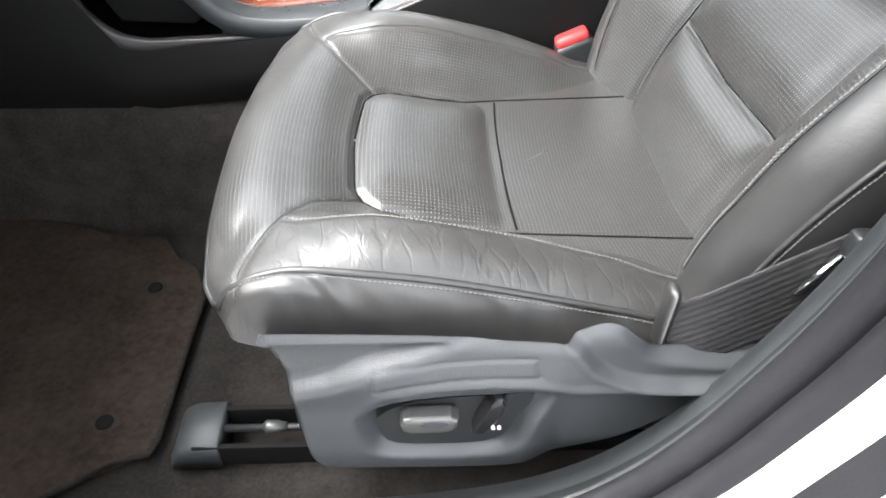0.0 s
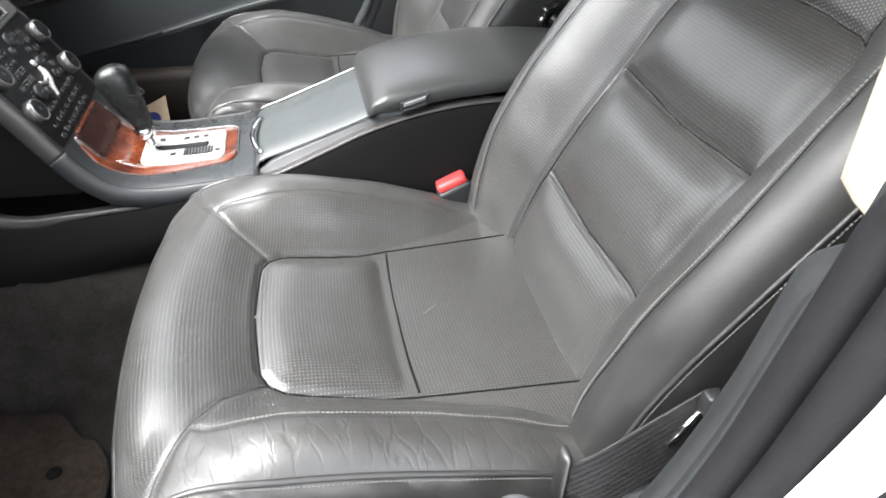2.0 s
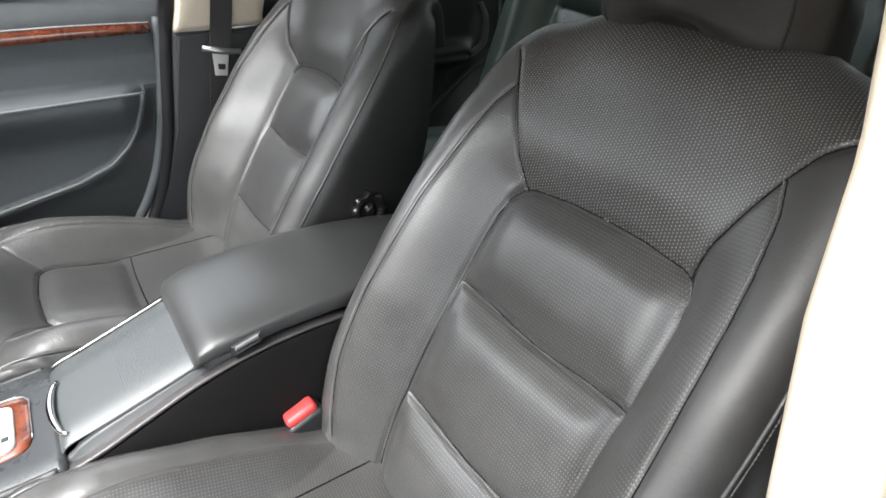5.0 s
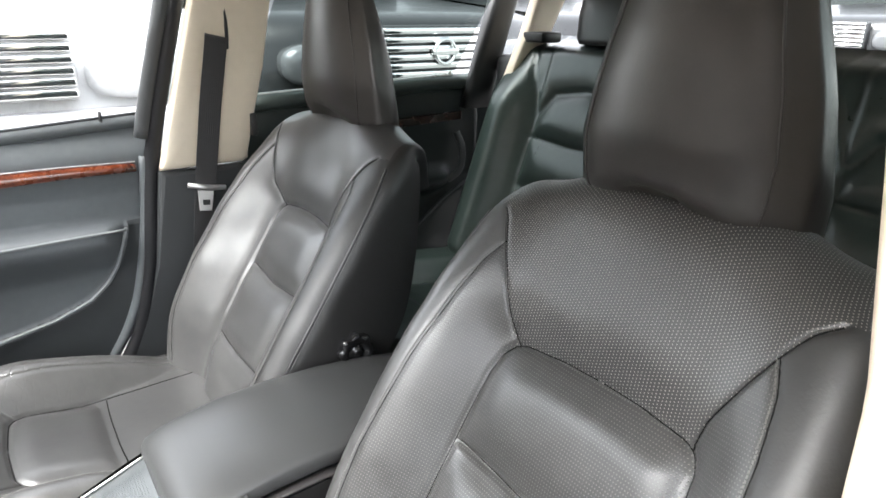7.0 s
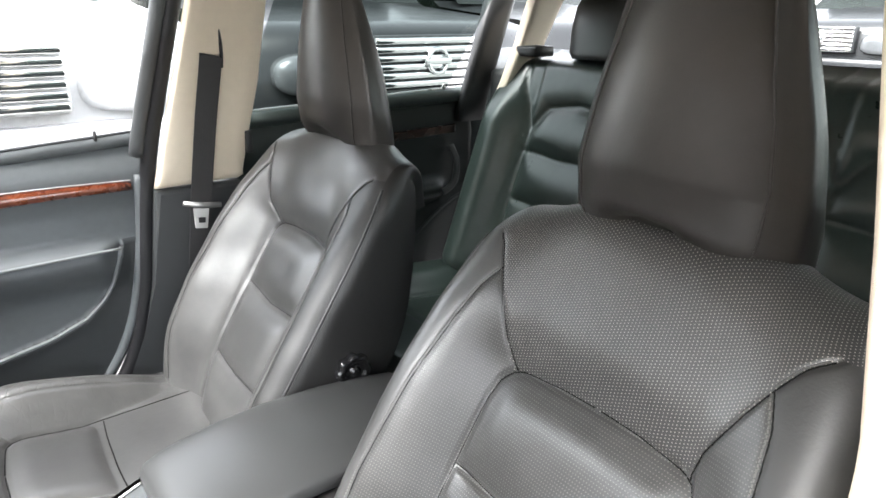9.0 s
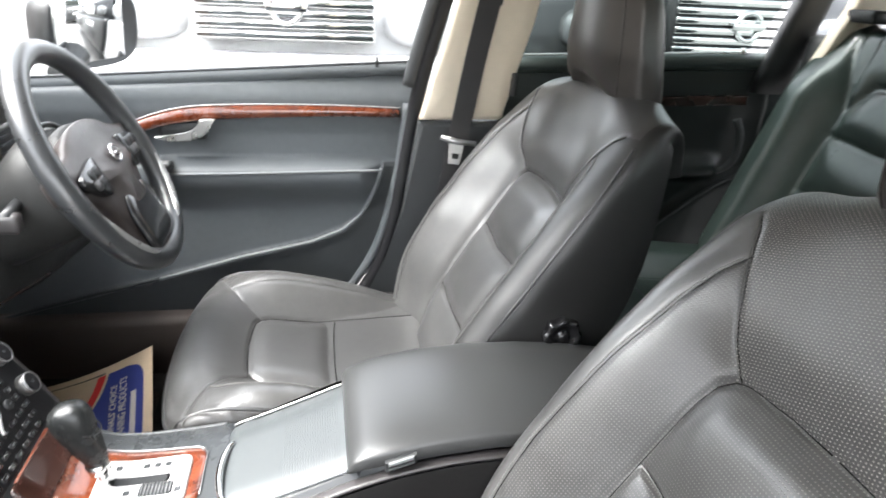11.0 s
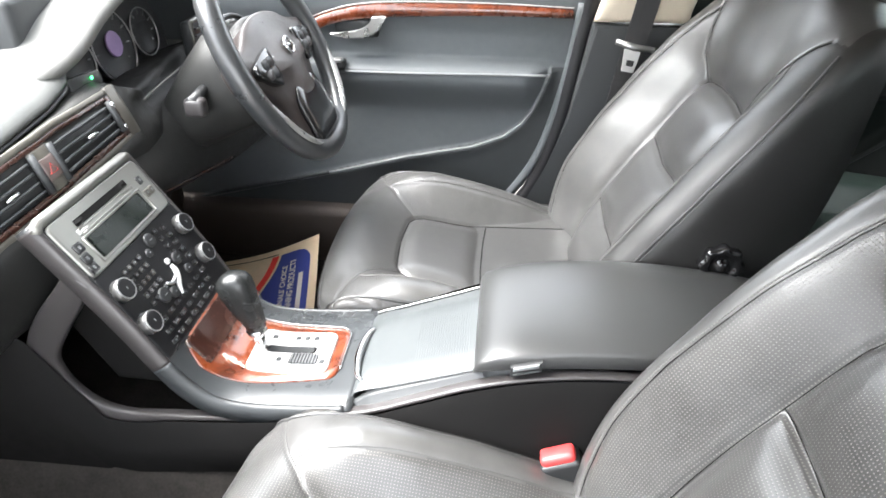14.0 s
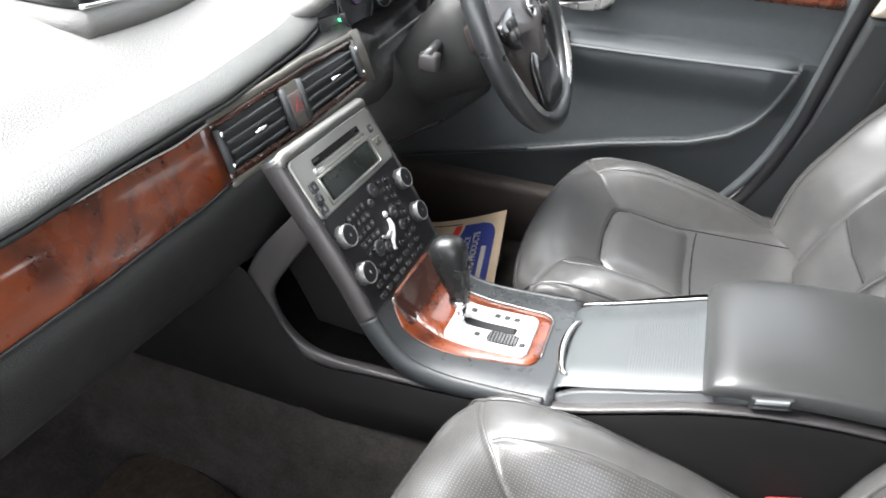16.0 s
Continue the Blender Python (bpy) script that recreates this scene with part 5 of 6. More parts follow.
seam = [(-.0040 + .0265 * math.cos(t) - .010, .37 + .0212 * math.sin(t), .5045 - .010 * math.cos(t)) for t in np.linspace(-1.15, 1.15, 20)]
part("knob_seam", tube(seam, .0009, M_BLACK, 6), kn, "seam under the knob's cap")

# roller lid of the cup holder
tb = spline([(.152, .404), (.163, .4215), (.20, .435), (.26, .457), (.3165, .4785)], 40)
lid_w = lambda x: np.interp(x, [.15, .31], [.084, .0885])
rows = [[(x, .3675 + sy * lid_w(x), z - (.003 if abs(sy) == 1 else 0)) for sy in (-1, -.97, -.5, 0, .5, .97, 1)] for x, z in tb]
tam = part("roller_lid", sheet("roller_lid", np.array(rows), M_TAMB), console, "grey roller lid with fine ribs")
for k in range(22):
    x = .236 + k * .0034
    z = float(np.interp(x, tb[:, 0], tb[:, 1]))
    part("rib", tube([(x, .3675 - .07, z - .0002), (x, .3675 + .07, z - .0002)], .0004, M_TAMB, 5), tam)
for s in (-1, 1):
    part("lid_strip", tube([(x, .3675 + s * (lid_w(x) + .0025), z + .0008) for x, z in tb[4:]], .0016, M_SILVER if s > 0 else M_LINE, 8), console, "thin satin edge strip")
part("lid_handle", tube([(.166, .300, .4245), (.158, .312, .4225), (.152, .342, .422), (.152, .375, .422), (.158, .402, .4235), (.165, .411, .425)], [.003, .0045, .005, .005, .0045, .003], M_CHROME, 10, n=30), console, "curved bright pull handle")
part("front_gap", block((.141, .285, .395), (.153, .45, .409), M_BLACK, .003), console)

# armrest lid
rows = []
for i, (x, zt, zb, w) in enumerate(((.316, .484, .480, .098), (.318, .492, .481, .101), (.324, .501, .483, .1035), (.345, .511, .487, .105), (.38, .520, .492, .106), (.43, .528, .499, .107), (.50, .533, .504, .107), (.58, .531, .503, .107), (.66, .524, .498, .106), (.72, .514, .492, .104), (.735, .505, .49, .10))):
    c = (zt + zb) / 2
    r = ring((x, .368, c), (0, w, 0), (0, 0, (zt - zb) / 2 + .002), 44, 5.5)
    r[:, 2] += .006 * (1 - ((r[:, 1] - .368) / w) ** 2) * (r[:, 2] > c)
    rows.append(r)
part("armrest_lid", loft(rows, M_LID, "armrest_lid"), console, "dark soft armrest lid")
latch = part("latch_frame", prism([(.360, .488), (.398, .4995), (.398, .5145), (.360, .503)], "y", .256, .266, M_BLACK, .002), console, "black latch frame")
part("latch_button", prism([(.364, .4985), (.394, .5075), (.394, .5125), (.364, .5035)], "y", .2535, .2575, M_LINE, .0012), latch, "satin silver latch button")
part("latch_lip", prism([(.364, .4915), (.394, .5005), (.394, .5030), (.364, .4940)], "y", .2545, .2575, M_DARK, .0008), latch, "grey lower latch lip")
part("armrest_box", block((.325, .270, .30), (.74, .466, .490), M_DARK, .01), console)

# seat-belt buckle of the passenger seat
buckle = thing("belt_buckle", "black seat-belt buckle with red release button", "seat-belt buckle", (.45, .235, .30))
M = pose(.428, .230, .387, 0, -24, 0)
part("buckle_body", block((-.026, -.0155, -.07), (.026, .0155, -.001), M_BLACK, .006, 3, M), buckle)
part("release_button", block((-.0225, -.012, -.006), (.0225, .012, .010), M_RED, .006, 3, M), buckle, "red plastic release button")
part("buckle_stem", block((-.012, -.008, -.13), (.012, .008, -.05), M_BLACK, .003, 2, M), buckle)

# ---------- dashboard ----------
dash = thing("dashboard", "grey soft-top dashboard with walnut strip", "dashboard", (-.4, .37, .5))
yk = [-.45, -.2, 0, .15, .25, .31, .37, .45, .54, .60, .66, .90, 1.16]
xw_ = [-.287, -.286, -.285, -.283, -.277, -.262, -.247, -.238, -.232, -.236, -.26, -.30, -.33]
xw = lambda y: float(np.interp(y, yk, xw_))
ze = lambda y: float(np.interp(y, [-.45, 0, .1, .28, .44, .56, .64, .95, 1.16], [.703, .711, .719, .728, .748, .775, .700, .695, .75]))
xe = lambda y: float(np.interp(y, [-.45, .28, .45, .50, .54, .58, .92, .97, 1.16], [-.268, -.266, -.268, -.272, -.30, -.42, -.42, -.32, -.34]))


def strip_z(y, v):
    """The strip climbs towards the driver."""
    lo = float(np.interp(y, [.05, .2, .25, .30, .36, .43, .52, .60], [.603, .612, .621, .631, .644, .657, .669, .672]))
    hi = float(np.interp(y, [.05, .2, .265, .31, .36, .41, .54, .64], [.678, .681, .690, .700, .711, .719, .727, .690]))
    return lo + (hi - lo) * v


rows_top, rows_lip, rows_low = [], [], []
for y in np.concatenate([np.linspace(-.45, .64, 80), np.linspace(.66, 1.16, 20)]):
    a, b = xe(y), ze(y)
    rows_top.append(spline([(-1.0, y, .80), (-.80, y, .802), (-.60, y, max(.795, b + .03)), (-.42, y, max(.772, b + .022)), (a - .060, y, b + .008), (a - .032, y, b + .004)], 40))
    rows_lip.append(spline([(a - .034, y, b + .0042), (a - .022, y, b + .001), (a - .008, y, b - .005), (a, y, b - .013), (a - .006, y, b - .019), (a - .016, y, b - .022)], 14))
    w = xw(y)
    lowz = float(np.interp(y, [-.4, .2, .54, .84, 1.1], [.49, .475, .50, .46, .44]))
    rows_low.append(spline([(a - .016, y, b - .022), (a - .006, y, b - .028), (w - .006, y, strip_z(y, 1) + .008), (w + .002, y, strip_z(y, .74)), (w + .018, y, strip_z(y, 0) - .001), (w + .030, y, strip_z(y, 0) - .013), (w + .030, y, .56), (w + .012, y, lowz + .02), (w - .02, y, lowz), (w - .12, y, lowz - .03), (-.60, y, lowz - .05)], 60))
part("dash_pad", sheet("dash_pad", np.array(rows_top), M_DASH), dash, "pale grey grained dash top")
# the edge's shading is painted with its own darker material
part("pad_lip", sheet("pad_lip", np.array(rows_lip), M_LIP_SHADED), dash, "rolled edge of the dash top, darkened as it turns from the sky")
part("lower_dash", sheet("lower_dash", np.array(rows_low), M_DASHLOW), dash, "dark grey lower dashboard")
part("pad_groove", tube([(xe(y) - .003, y, ze(y) - .021) for y in np.linspace(-.45, .60, 50)], .0035, M_BLACK, 8), dash)


def dash_face(y, v, h=0.0):
    """A place on the upright dash strip: v from 0 at its lower edge to 1 at its upper edge."""
    x = xw(y) + .018 - .022 * v
    return np.array([x + h * .95, y, strip_z(y, v) + h * .28])


def dash_plate(y0, y1, v0, v1, h, material, n=40, low=-.002):
    rows = []
    for y in np.linspace(y0, y1, n):
        rows.append([dash_face(y, v0, low), dash_face(y, v0, h - .001), dash_face(y, v0 + .02, h), dash_face(y, (v0 + v1) / 2, h + .001), dash_face(y, v1 - .02, h), dash_face(y, v1, h - .001), dash_face(y, v1, low)])
    return loft(rows, material)


part("wood_strip", dash_plate(-.45, .250, 0, 1, .004, M_WOOD), dash, "glossy burl walnut strip")
part("strip_edge", tube([dash_face(y, 1.02, .0035) for y in np.linspace(-.45, .250, 60)], .0013, M_PLATE, 6), dash, "thin bright edge line")
part("strip_edge", tube([dash_face(y, -.02, .0035) for y in np.linspace(-.45, .250, 40)], .0013, M_DARK, 6), dash)
for v0, v1 in ((0, .13), (.90, 1.0)):
    part("wood_frame", dash_plate(.250, .515, v0, v1, .004, M_DARKWOOD), dash, "walnut vent surround")
part("wood_frame", dash_plate(.515, .523, 0, 1, .004, M_DARKWOOD, 6), dash)
part("bezel", dash_plate(.523, .545, -.10, 1.15, .0045, M_BEZEL, 10), dash, "warm grey vent bezel")
part("bezel", dash_plate(.250, .523, 1.0, 1.13, .0035, M_BEZEL), dash)
part("bezel", dash_plate(.250, .523, -.14, 0, .0035, M_BEZEL), dash)
for y0, y1 in ((.258, .350), (.388, .508)):
    y1 = min(y1, .508)
    vent = part("air_vent", dash_plate(y0, y1, .13, .90, .0008, M_BLACK), dash, "black air vent with slats")
    for k in range(4):
        v = .24 + k * .18
        part("slat", tube([dash_face(y, v, .006) for y in np.linspace(y0 + .004, y1 - .004, 14)], .0022, M_STEEL if k == 5 else M_DARK, 6), vent)
    for yy in (y0 - .004, y1 + .004):
        part("vent_end", tube([dash_face(yy, v, .006) for v in (.14, .5, .88)], .005, M_DARK, 8), vent)
        if (yy < y0) == (y0 > .3):
            continue
        part("end_tab", tube([dash_face(yy, .72, .0115), dash_face(yy, .84, .0115)], .0025, M_CHROME, 6), vent, "small bright tab")
        part("end_tab", tube([dash_face(yy, .20, .0115), dash_face(yy, .28, .0115)], .0022, M_CHROME, 6), vent)
    ym = (y0 + y1) / 2
    part("slider", tube([dash_face(ym - .008, .51, .011), dash_face(ym + .010, .51, .011)], [.0022, .003], M_CHROME, 8), vent, "bright vent slider")
part("hazard_panel", dash_plate(.354, .384, .10, .90, .0055, M_BEZEL, 8), dash, "grey switch block")
part("hazard_switch", dash_plate(.358, .380, .30, .72, .0080, shader("hazard_smoked", (0.10, 0.075, 0.07), 0.35, bump=0), 8), dash, "smoked hazard switch")
tri_pts = [dash_face(.363, .42, .0088), dash_face(.375, .42, .0088), dash_face(.369, .60, .0088)]
part("marking", tube(tri_pts, .0008, shader("red_marking", (0.5, 0.04, 0.035), 0.4, bump=0), 6, closed=True), dash, "red warning triangle")
# small display panel with the green lamp
part("indicator_panel", block((-.02, -.030, -.010), (.002, .030, .014), M_BLACK, .003, 2, pose(-.268, .535, .738, 0, -18, -12)), dash, "black indicator panel")
part("indicator_lamp", block((.0015, -.001, -.001), (.0030, .0015, .0035), M_LED, .001, 1, pose(-.266, .545, .742, 0, -18, -12)), dash, "lit green indicator")
part("indicator_mark", block((.0015, -.003, -.002), (.0025, .003, .001), M_LINE, .001, 1, pose(-.266, .523, .736, 0, -18, -12)), dash)
# instrument hood and cluster
rim_pts = spline([(-.300, .470, .752), (-.268, .505, .774), (-.258, .545, .792), (-.254, .60, .820), (-.250, .68, .847), (-.247, .755, .859), (-.247, .82, .857), (-.250, .88, .839), (-.256, .935, .800), (-.268, .97, .755), (-.29, .985, .71)], 60)
rows = []
for k, (x, y, z) in enumerate(rim_pts):
    f = math.sin(math.pi * k / 59) ** .6
    yc = .745 + (y - .745) * .9
    rows.append(spline([(-.72, y, .798), (-.60, y, max(.797, z - .035 * f)), (-.45, y, z - .008 * f), (x - .045, y, z + .005), (x - .008, y, z + .004), (x, y, z - .003), (x - .004, .745 + (y - .745) * .985, z - .011), (x - .020, .745 + (y - .745) * .975, z - .014)], 30))
part("instrument_hood", sheet("instrument_hood", np.array(rows), M_DASH), dash, "pale grey hood over the instruments")
rows = []
for k, (x, y, z) in enumerate(rim_pts):
    rows.append([(x - .019 - .105 * u, .745 + (y - .745) * (.975 - .12 * u), z - .0135 - .022 * u) for u in np.linspace(0, 1, 8)])
part("hood_lining", sheet("hood_lining", np.array(rows), M_DARK), dash, "dark inside of the hood")
part("instrument_panel", block((-.41, .53, .60), (-.352, .96, .85), M_DARK, .01), dash, "dark instrument cluster")
for y, r in ((.640, .043), (.750, .062), (.860, .043)):
    d = part("dial", disc((-.354, y, .735), (1, 0, .2), r, .010, M_BLACK, 40, .003, .005), dash, "round dark dial")
    part("dial_ring", tube([(-.343 - .012 * math.sin(t) * r / .06, y + r * math.cos(t), .735 + r * .98 * math.sin(t)) for t in np.linspace(0, 2 * math.pi, 44, endpoint=False)], .0013, M_STEEL, 6, closed=True), d)
    if r > .05:
        part("dial_face", disc((-.3485, y + .006, .737), (1, 0, .2), .022, .004, M_DIAL, 24, .0005), d, "violet dial centre")
    for q in range(9):
        t = math.pi * (-.2 + 1.4 * q / 8)
        part("dial_mark", block((-.001, -.0012, -.004), (.001, .0012, .004), M_LINE, 0, 1, pose(-.3465 - .004 * math.sin(t), y + r * .82 * math.cos(t), .735 + r * .82 * math.sin(t), math.degrees(t) - 90, 0, 0)), d)
side_vent = part("side_vent", block((-.266, .842, .694), (-.240, .918, .758), M_BLACK, .006), dash, "black side air vent")
part("vent_frame", tube([(-.240, .838, .692), (-.240, .922, .692), (-.240, .922, .760), (-.240, .838, .760)], .005, M_BEZEL, 8, closed=True), side_vent, "warm grey vent frame")
for k in range(4):
    part("slat", block((-.242, .846, .702 + k * .014), (-.235, .914, .706 + k * .014), M_DARK, .001), side_vent)
# driver knee panel and steering column
rows = []
for y in np.linspace(.50, 1.10, 24):
    lz = float(np.interp(y, [.5, .84, 1.1], [.575, .505, .48]))
    rows.append(spline([(-.235, y, .665), (-.205, y, .64), (-.180, y, lz + .03), (-.182, y, lz), (-.21, y, lz - .012), (-.35, y, lz - .02), (-.55, y, lz)], 26))
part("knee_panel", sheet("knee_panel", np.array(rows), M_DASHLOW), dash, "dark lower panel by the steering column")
part("knee_edge", tube([(-.181, y, float(np.interp(y, [.5, .84, 1.1], [.575, .505, .48])) + .004) for y in np.linspace(.51, .80, 20)], .0022, M_DARKWOOD, 6), dash, "thin dark red edge line")
part("cluster_sill", tube([(-.238, .545, .672), (-.243, .60, .679), (-.245, .69, .687), (-.245, .82, .696), (-.246, .95, .70)], .0022, M_BEZEL, 8, n=30), dash, "thin bright line under the cluster")
ax = np.array([math.cos(radians(27)), 0, math.sin(radians(27))])
WC = np.array([-.047, .74, .743])
col = thing("steering_wheel", "dark grey leather steering wheel with black spokes", "steering wheel", tuple(WC))
e1, e2 = np.array([0, 1.0, 0]), np.array([-ax[2], 0, ax[0]])
M_RIM = leather("wheel_leather", (0.026, 0.028, 0.030), 0.32)
part("rim", tube([WC + .180 * (math.cos(t) * e1 + math.sin(t) * e2) for t in np.linspace(0, 2 * math.pi, 72, endpoint=False)], .0182, M_RIM, 16, closed=True), col, "dark grey leather rim")


def on_wheel(u, v, h=0.0):
    """A place on the wheel: u to the driver's right, v up the wheel, h towards the driver."""
    return WC + e1 * u + e2 * v + ax * h


M_HUB = shader("hub_plastic", (0.036, 0.029, 0.027), 0.34, bump=0.3, bump_scale=700)
half_o = [(0, .067), (.036, .064), (.074, .054), (.106, .038), (.146, .027), (.163, .022), (.164, -.016), (.146, -.025), (.116, -.040), (.090, -.066), (.076, -.105), (.072, -.142), (.066, -.158), (.030, -.166), (0, -.168)]
plate_o = spline(half_o + [(-u, v) for u, v in half_o[-2::-1]], 120)[:-1]
hub_c = (0, -.03)


def plate(outline, levels, material, name, c=hub_c):
    """A domed plate on the wheel: its outline shrunk towards c, level by level."""
    return loft([[on_wheel(c[0] + (u - c[0]) * f, c[1] + (v - c[1]) * f, h) for u, v in outline] for f, h in levels], material, name)


pad = part("hub_pad", plate(plate_o, ((.90, -.040), (.98, -.014), (1.0, -.008), (.99, -.004), (.95, .0), (.8, .003), (.6, .007), (.48, .011), (.36, .0155), (.2, .018), (.03, .0185)), M_HUB, "hub_pad"), col, "brown-black airbag pad with wide spokes")
part("badge", tube([on_wheel(.0135 * math.cos(t), .0135 * math.sin(t), .0200) for t in np.linspace(0, 2 * math.pi, 30, endpoint=False)], .0027, M_CHROME, 8, closed=True), pad, "chrome ring badge")
part("badge_bar", tube([on_wheel(-.017, .004, .0205), on_wheel(.017, -.004, .0205)], .0027, M_CHROME, 8), pad)
part("hub_back", loft([ring(on_wheel(0, -.004, h), e1 * a, e2 * b, 32, 2.4) for h, a, b in ((-.075, .050, .050), (-.06, .070, .066), (-.03, .082, .074), (-.012, .080, .070))], M_DASHLOW, "hub_back"), col, "dark hub cover behind the pad")
lower_o = spline([(-.044, -.060), (0, -.066), (.044, -.060), (.062, -.085), (.066, -.120), (.062, -.156), (.0, -.163), (-.062, -.156), (-.066, -.120), (-.062, -.085), (-.044, -.060)], 60)[:-1]
part("lower_spoke", plate(lower_o, ((.96, .002), (1.0, .009), (.97, .0125), (.7, .0145), (.1, .015)), M_GLOSS, "lower_spoke", (0, -.115)), pad, "gloss black lower spoke")
for q in (-1, 1):
    key_o = spline([(q * .070, .018), (q * .100, .014), (q * .136, .004), (q * .142, -.010), (q * .120, -.026), (q * .090, -.042), (q * .074, -.040), (q * .066, -.010), (q * .070, .018)], 44)[:-1]
    kp = part("key_panel", plate(key_o, ((1.0, -.004), (1.0, .0118), (.96, .0132), (.1, .0136)), M_GLOSS, "key_panel", (q * .102, -.012)), pad, "gloss black key panel")
    for k in range(4):
        u, v = .089 + .020 * (k % 2), -.001 - .018 * (k // 2)
        o = spline([(u - .008, v + .007), (u + .008, v + .006), (u + .008, v - .007), (u - .008, v - .007), (u - .008, v + .007)], 20)[:-1]
        part("spoke_key", plate([(q * a, b) for a, b in o], ((1.0, .010), (1.0, .0146), (.88, .0156), (.1, .0158)), M_EDGE if k == 3 else M_BLACK, "spoke_key", (q * u, v)), kp, "small control key")
    part("spoke_trim", tube([on_wheel(q * .176 * math.cos(t), .176 * math.sin(t), .014) for t in np.linspace(-.08 * math.pi, -.36 * math.pi, 16)], [.003, .0072, .0080, .0072, .003], M_SILVER, 8), col, "satin silver lower rim trim")
shroud = thing("steering_column", "dark grey plastic steering column shroud", "steering column", (-.18, .74, .66))
sec = [ring(WC + ax * d + np.array([0, 0, dz]), e1 * a, e2 * b, 26, 2.6) for d, a, b, dz in ((-.045, .070, .066, 0), (-.058, .086, .082, -.004), (-.09, .090, .086, -.008), (-.14, .090, .072, -.020), (-.19, .086, .056, -.036), (-.24, .075, .04, -.048))]
part("shroud", loft(sec, M_DASHLOW, "shroud"), shroud)
part("collar", tube([WC - ax * .052 + .088 * (math.cos(t) * e1 + .95 * math.sin(t) * e2) for t in np.linspace(0, 2 * math.pi, 40, endpoint=False)], .004, M_BLACK, 8, closed=True), shroud)
for s, y0, y1 in ((1, .665, .600), (-1, .815, .88)):
    st = part("stalk", tube([(-.150, y0, .700), (-.150, (y0 + y1) / 2, .694), (-.148, y1, .690)], [.008, .009, .012], M_BLACK, 10), shroud, "grey control stalk")
    part("stalk_knob", block((-.163, min(y1, y1 + s * .026) - .003, .668), (-.130, max(y1, y1 + s * .022), .698), M_EDGE, .007, 2), st, "ribbed stalk switch")

# pop-up screen housing on the dash top
pop = thing("dash_housing", "black screen housing with bright lower edge on the dash", "display", (-.41, .36, .77))
front = spline([(-.394, .246), (-.392, .29), (-.393, .35), (-.402, .42), (-.428, .50), (-.468, .56)], 24)
front = front - (.03, 0)
ring_xy = np.vstack([front, [(-.50, .565), (-.54, .54), (-.56, .42), (-.56, .30), (-.53, .246), (-.46, .242)]])
mid_xy = ring_xy.mean(0)


def tier(f, z, dx=0.0):
    return [(mid_xy[0] + (x - mid_xy[0]) * f + dx, mid_xy[1] + (y - mid_xy[1]) * f, z) for x, y in ring_xy]


part("housing", loft([tier(.985, .797), tier(1.0, .802), tier(1.0, .826, -.004), tier(.97, .834, -.006), tier(.90, .837, -.006), tier(.2, .838, -.006)], M_BLACKPAINT, "housing"), pop)
part("housing_edge", tube([(x + .001, y, .8005) for x, y in front], .0035, M_CHROME, 8), pop, "bright lower edge")
part("housing_foot", loft([tier(1.06, .770, .01), tier(1.05, .785, .008), tier(.99, .797, .004), tier(.3, .798)], M_DASH, "housing_foot"), pop, "pale grey housing foot")

# ---------- doors ----------


def door_skin(name, outline, height, material, step=.008, edge=.02, only=None):
    """A door lining: y from height(x, z) inside an x-z outline, its rim turned outwards."""
    o = np.array(outline, float)
    x = np.arange(o[:, 0].min() - step, o[:, 0].max() + step, step)
    z = np.arange(o[:, 1].min() - step, o[:, 1].max() + step, step)
    X, Z = np.meshgrid(x, z, indexing="ij")
    d = seam_distance(X, Z, [np.vstack([o, o[:1]])])
    ins = np.zeros(X.shape, bool)
    for (x0, z0), (x1, z1) in zip(o, np.roll(o, -1, 0)):
        c = (Z > z0) != (Z > z1)
        ins ^= c & (X < (x1 - x0) * (Z - z0) / (z1 - z0 + 1e-12) + x0)
    sd = np.where(ins, d, -d)
    Y = height(X, Z) + .035 * (1 - smooth(sd, 0, edge)) ** 2
    lo4 = np.minimum(np.minimum(sd[:-1, :-1], sd[1:, 1:]), np.minimum(sd[1:, :-1], sd[:-1, 1:]))
    keep = lo4 > -step * 1.45
    if only is not None:
        keep &= only((X[:-1, :-1] + X[1:, 1:]) / 2, (Z[:-1, :-1] + Z[1:, 1:]) / 2)
    X, Z = snap(X, Z, o, sd, step * 1.5)
    P = np.stack([X, Y, Z], -1)
    return sheet(name, P, material, np.stack([X, Z], -1), keep)


zl = lambda x: np.interp(x, [-.50, -.105, .106, .271, .345, .385, .408, .425, .44], [.23, .331, .389, .425, .455, .490, .525, .57, .62])


def front_lining(X, Z):
    y = 1.150 - .0 * X
    y = y + .030 * smooth(Z, .76, .84) - .012 * smooth(Z, .68, .74)
    arm = smooth(Z, .50, .60) * (1 - smooth(Z, .612, .634)) * smooth(X, -.22, .02) * (1 - smooth(X, .38, .46))
    low = 1 - smooth(Z, zl(X) - .006, zl(X) + .004)
    y = y - .058 * arm - .014 * low
    return y


d_out = [(.527, .838), (.512, .74), (.492, .60), (.470, .49), (.446, .40), (.41, .325), (.365, .27), (.28, .225), (.0, .205), (-.50, .20), (-.62, .5), (-.60, .775), (-.3, .787), (.1, .812)]
door = thing("door_driver", "dark grey vinyl car door with walnut strip, closed", "car door", (0, 1.15, .22), kind="structure")
part("lining", door_skin("lining", d_out, front_lining, M_DOOR, .005, only=lambda x, z: z >= zl(x)), door, "dark grey grained door lining")
part("door_pocket", door_skin("door_pocket", d_out, front_lining, M_POCKET, .005, only=lambda x, z: z < zl(x)), door, "darker grey lower door pocket")
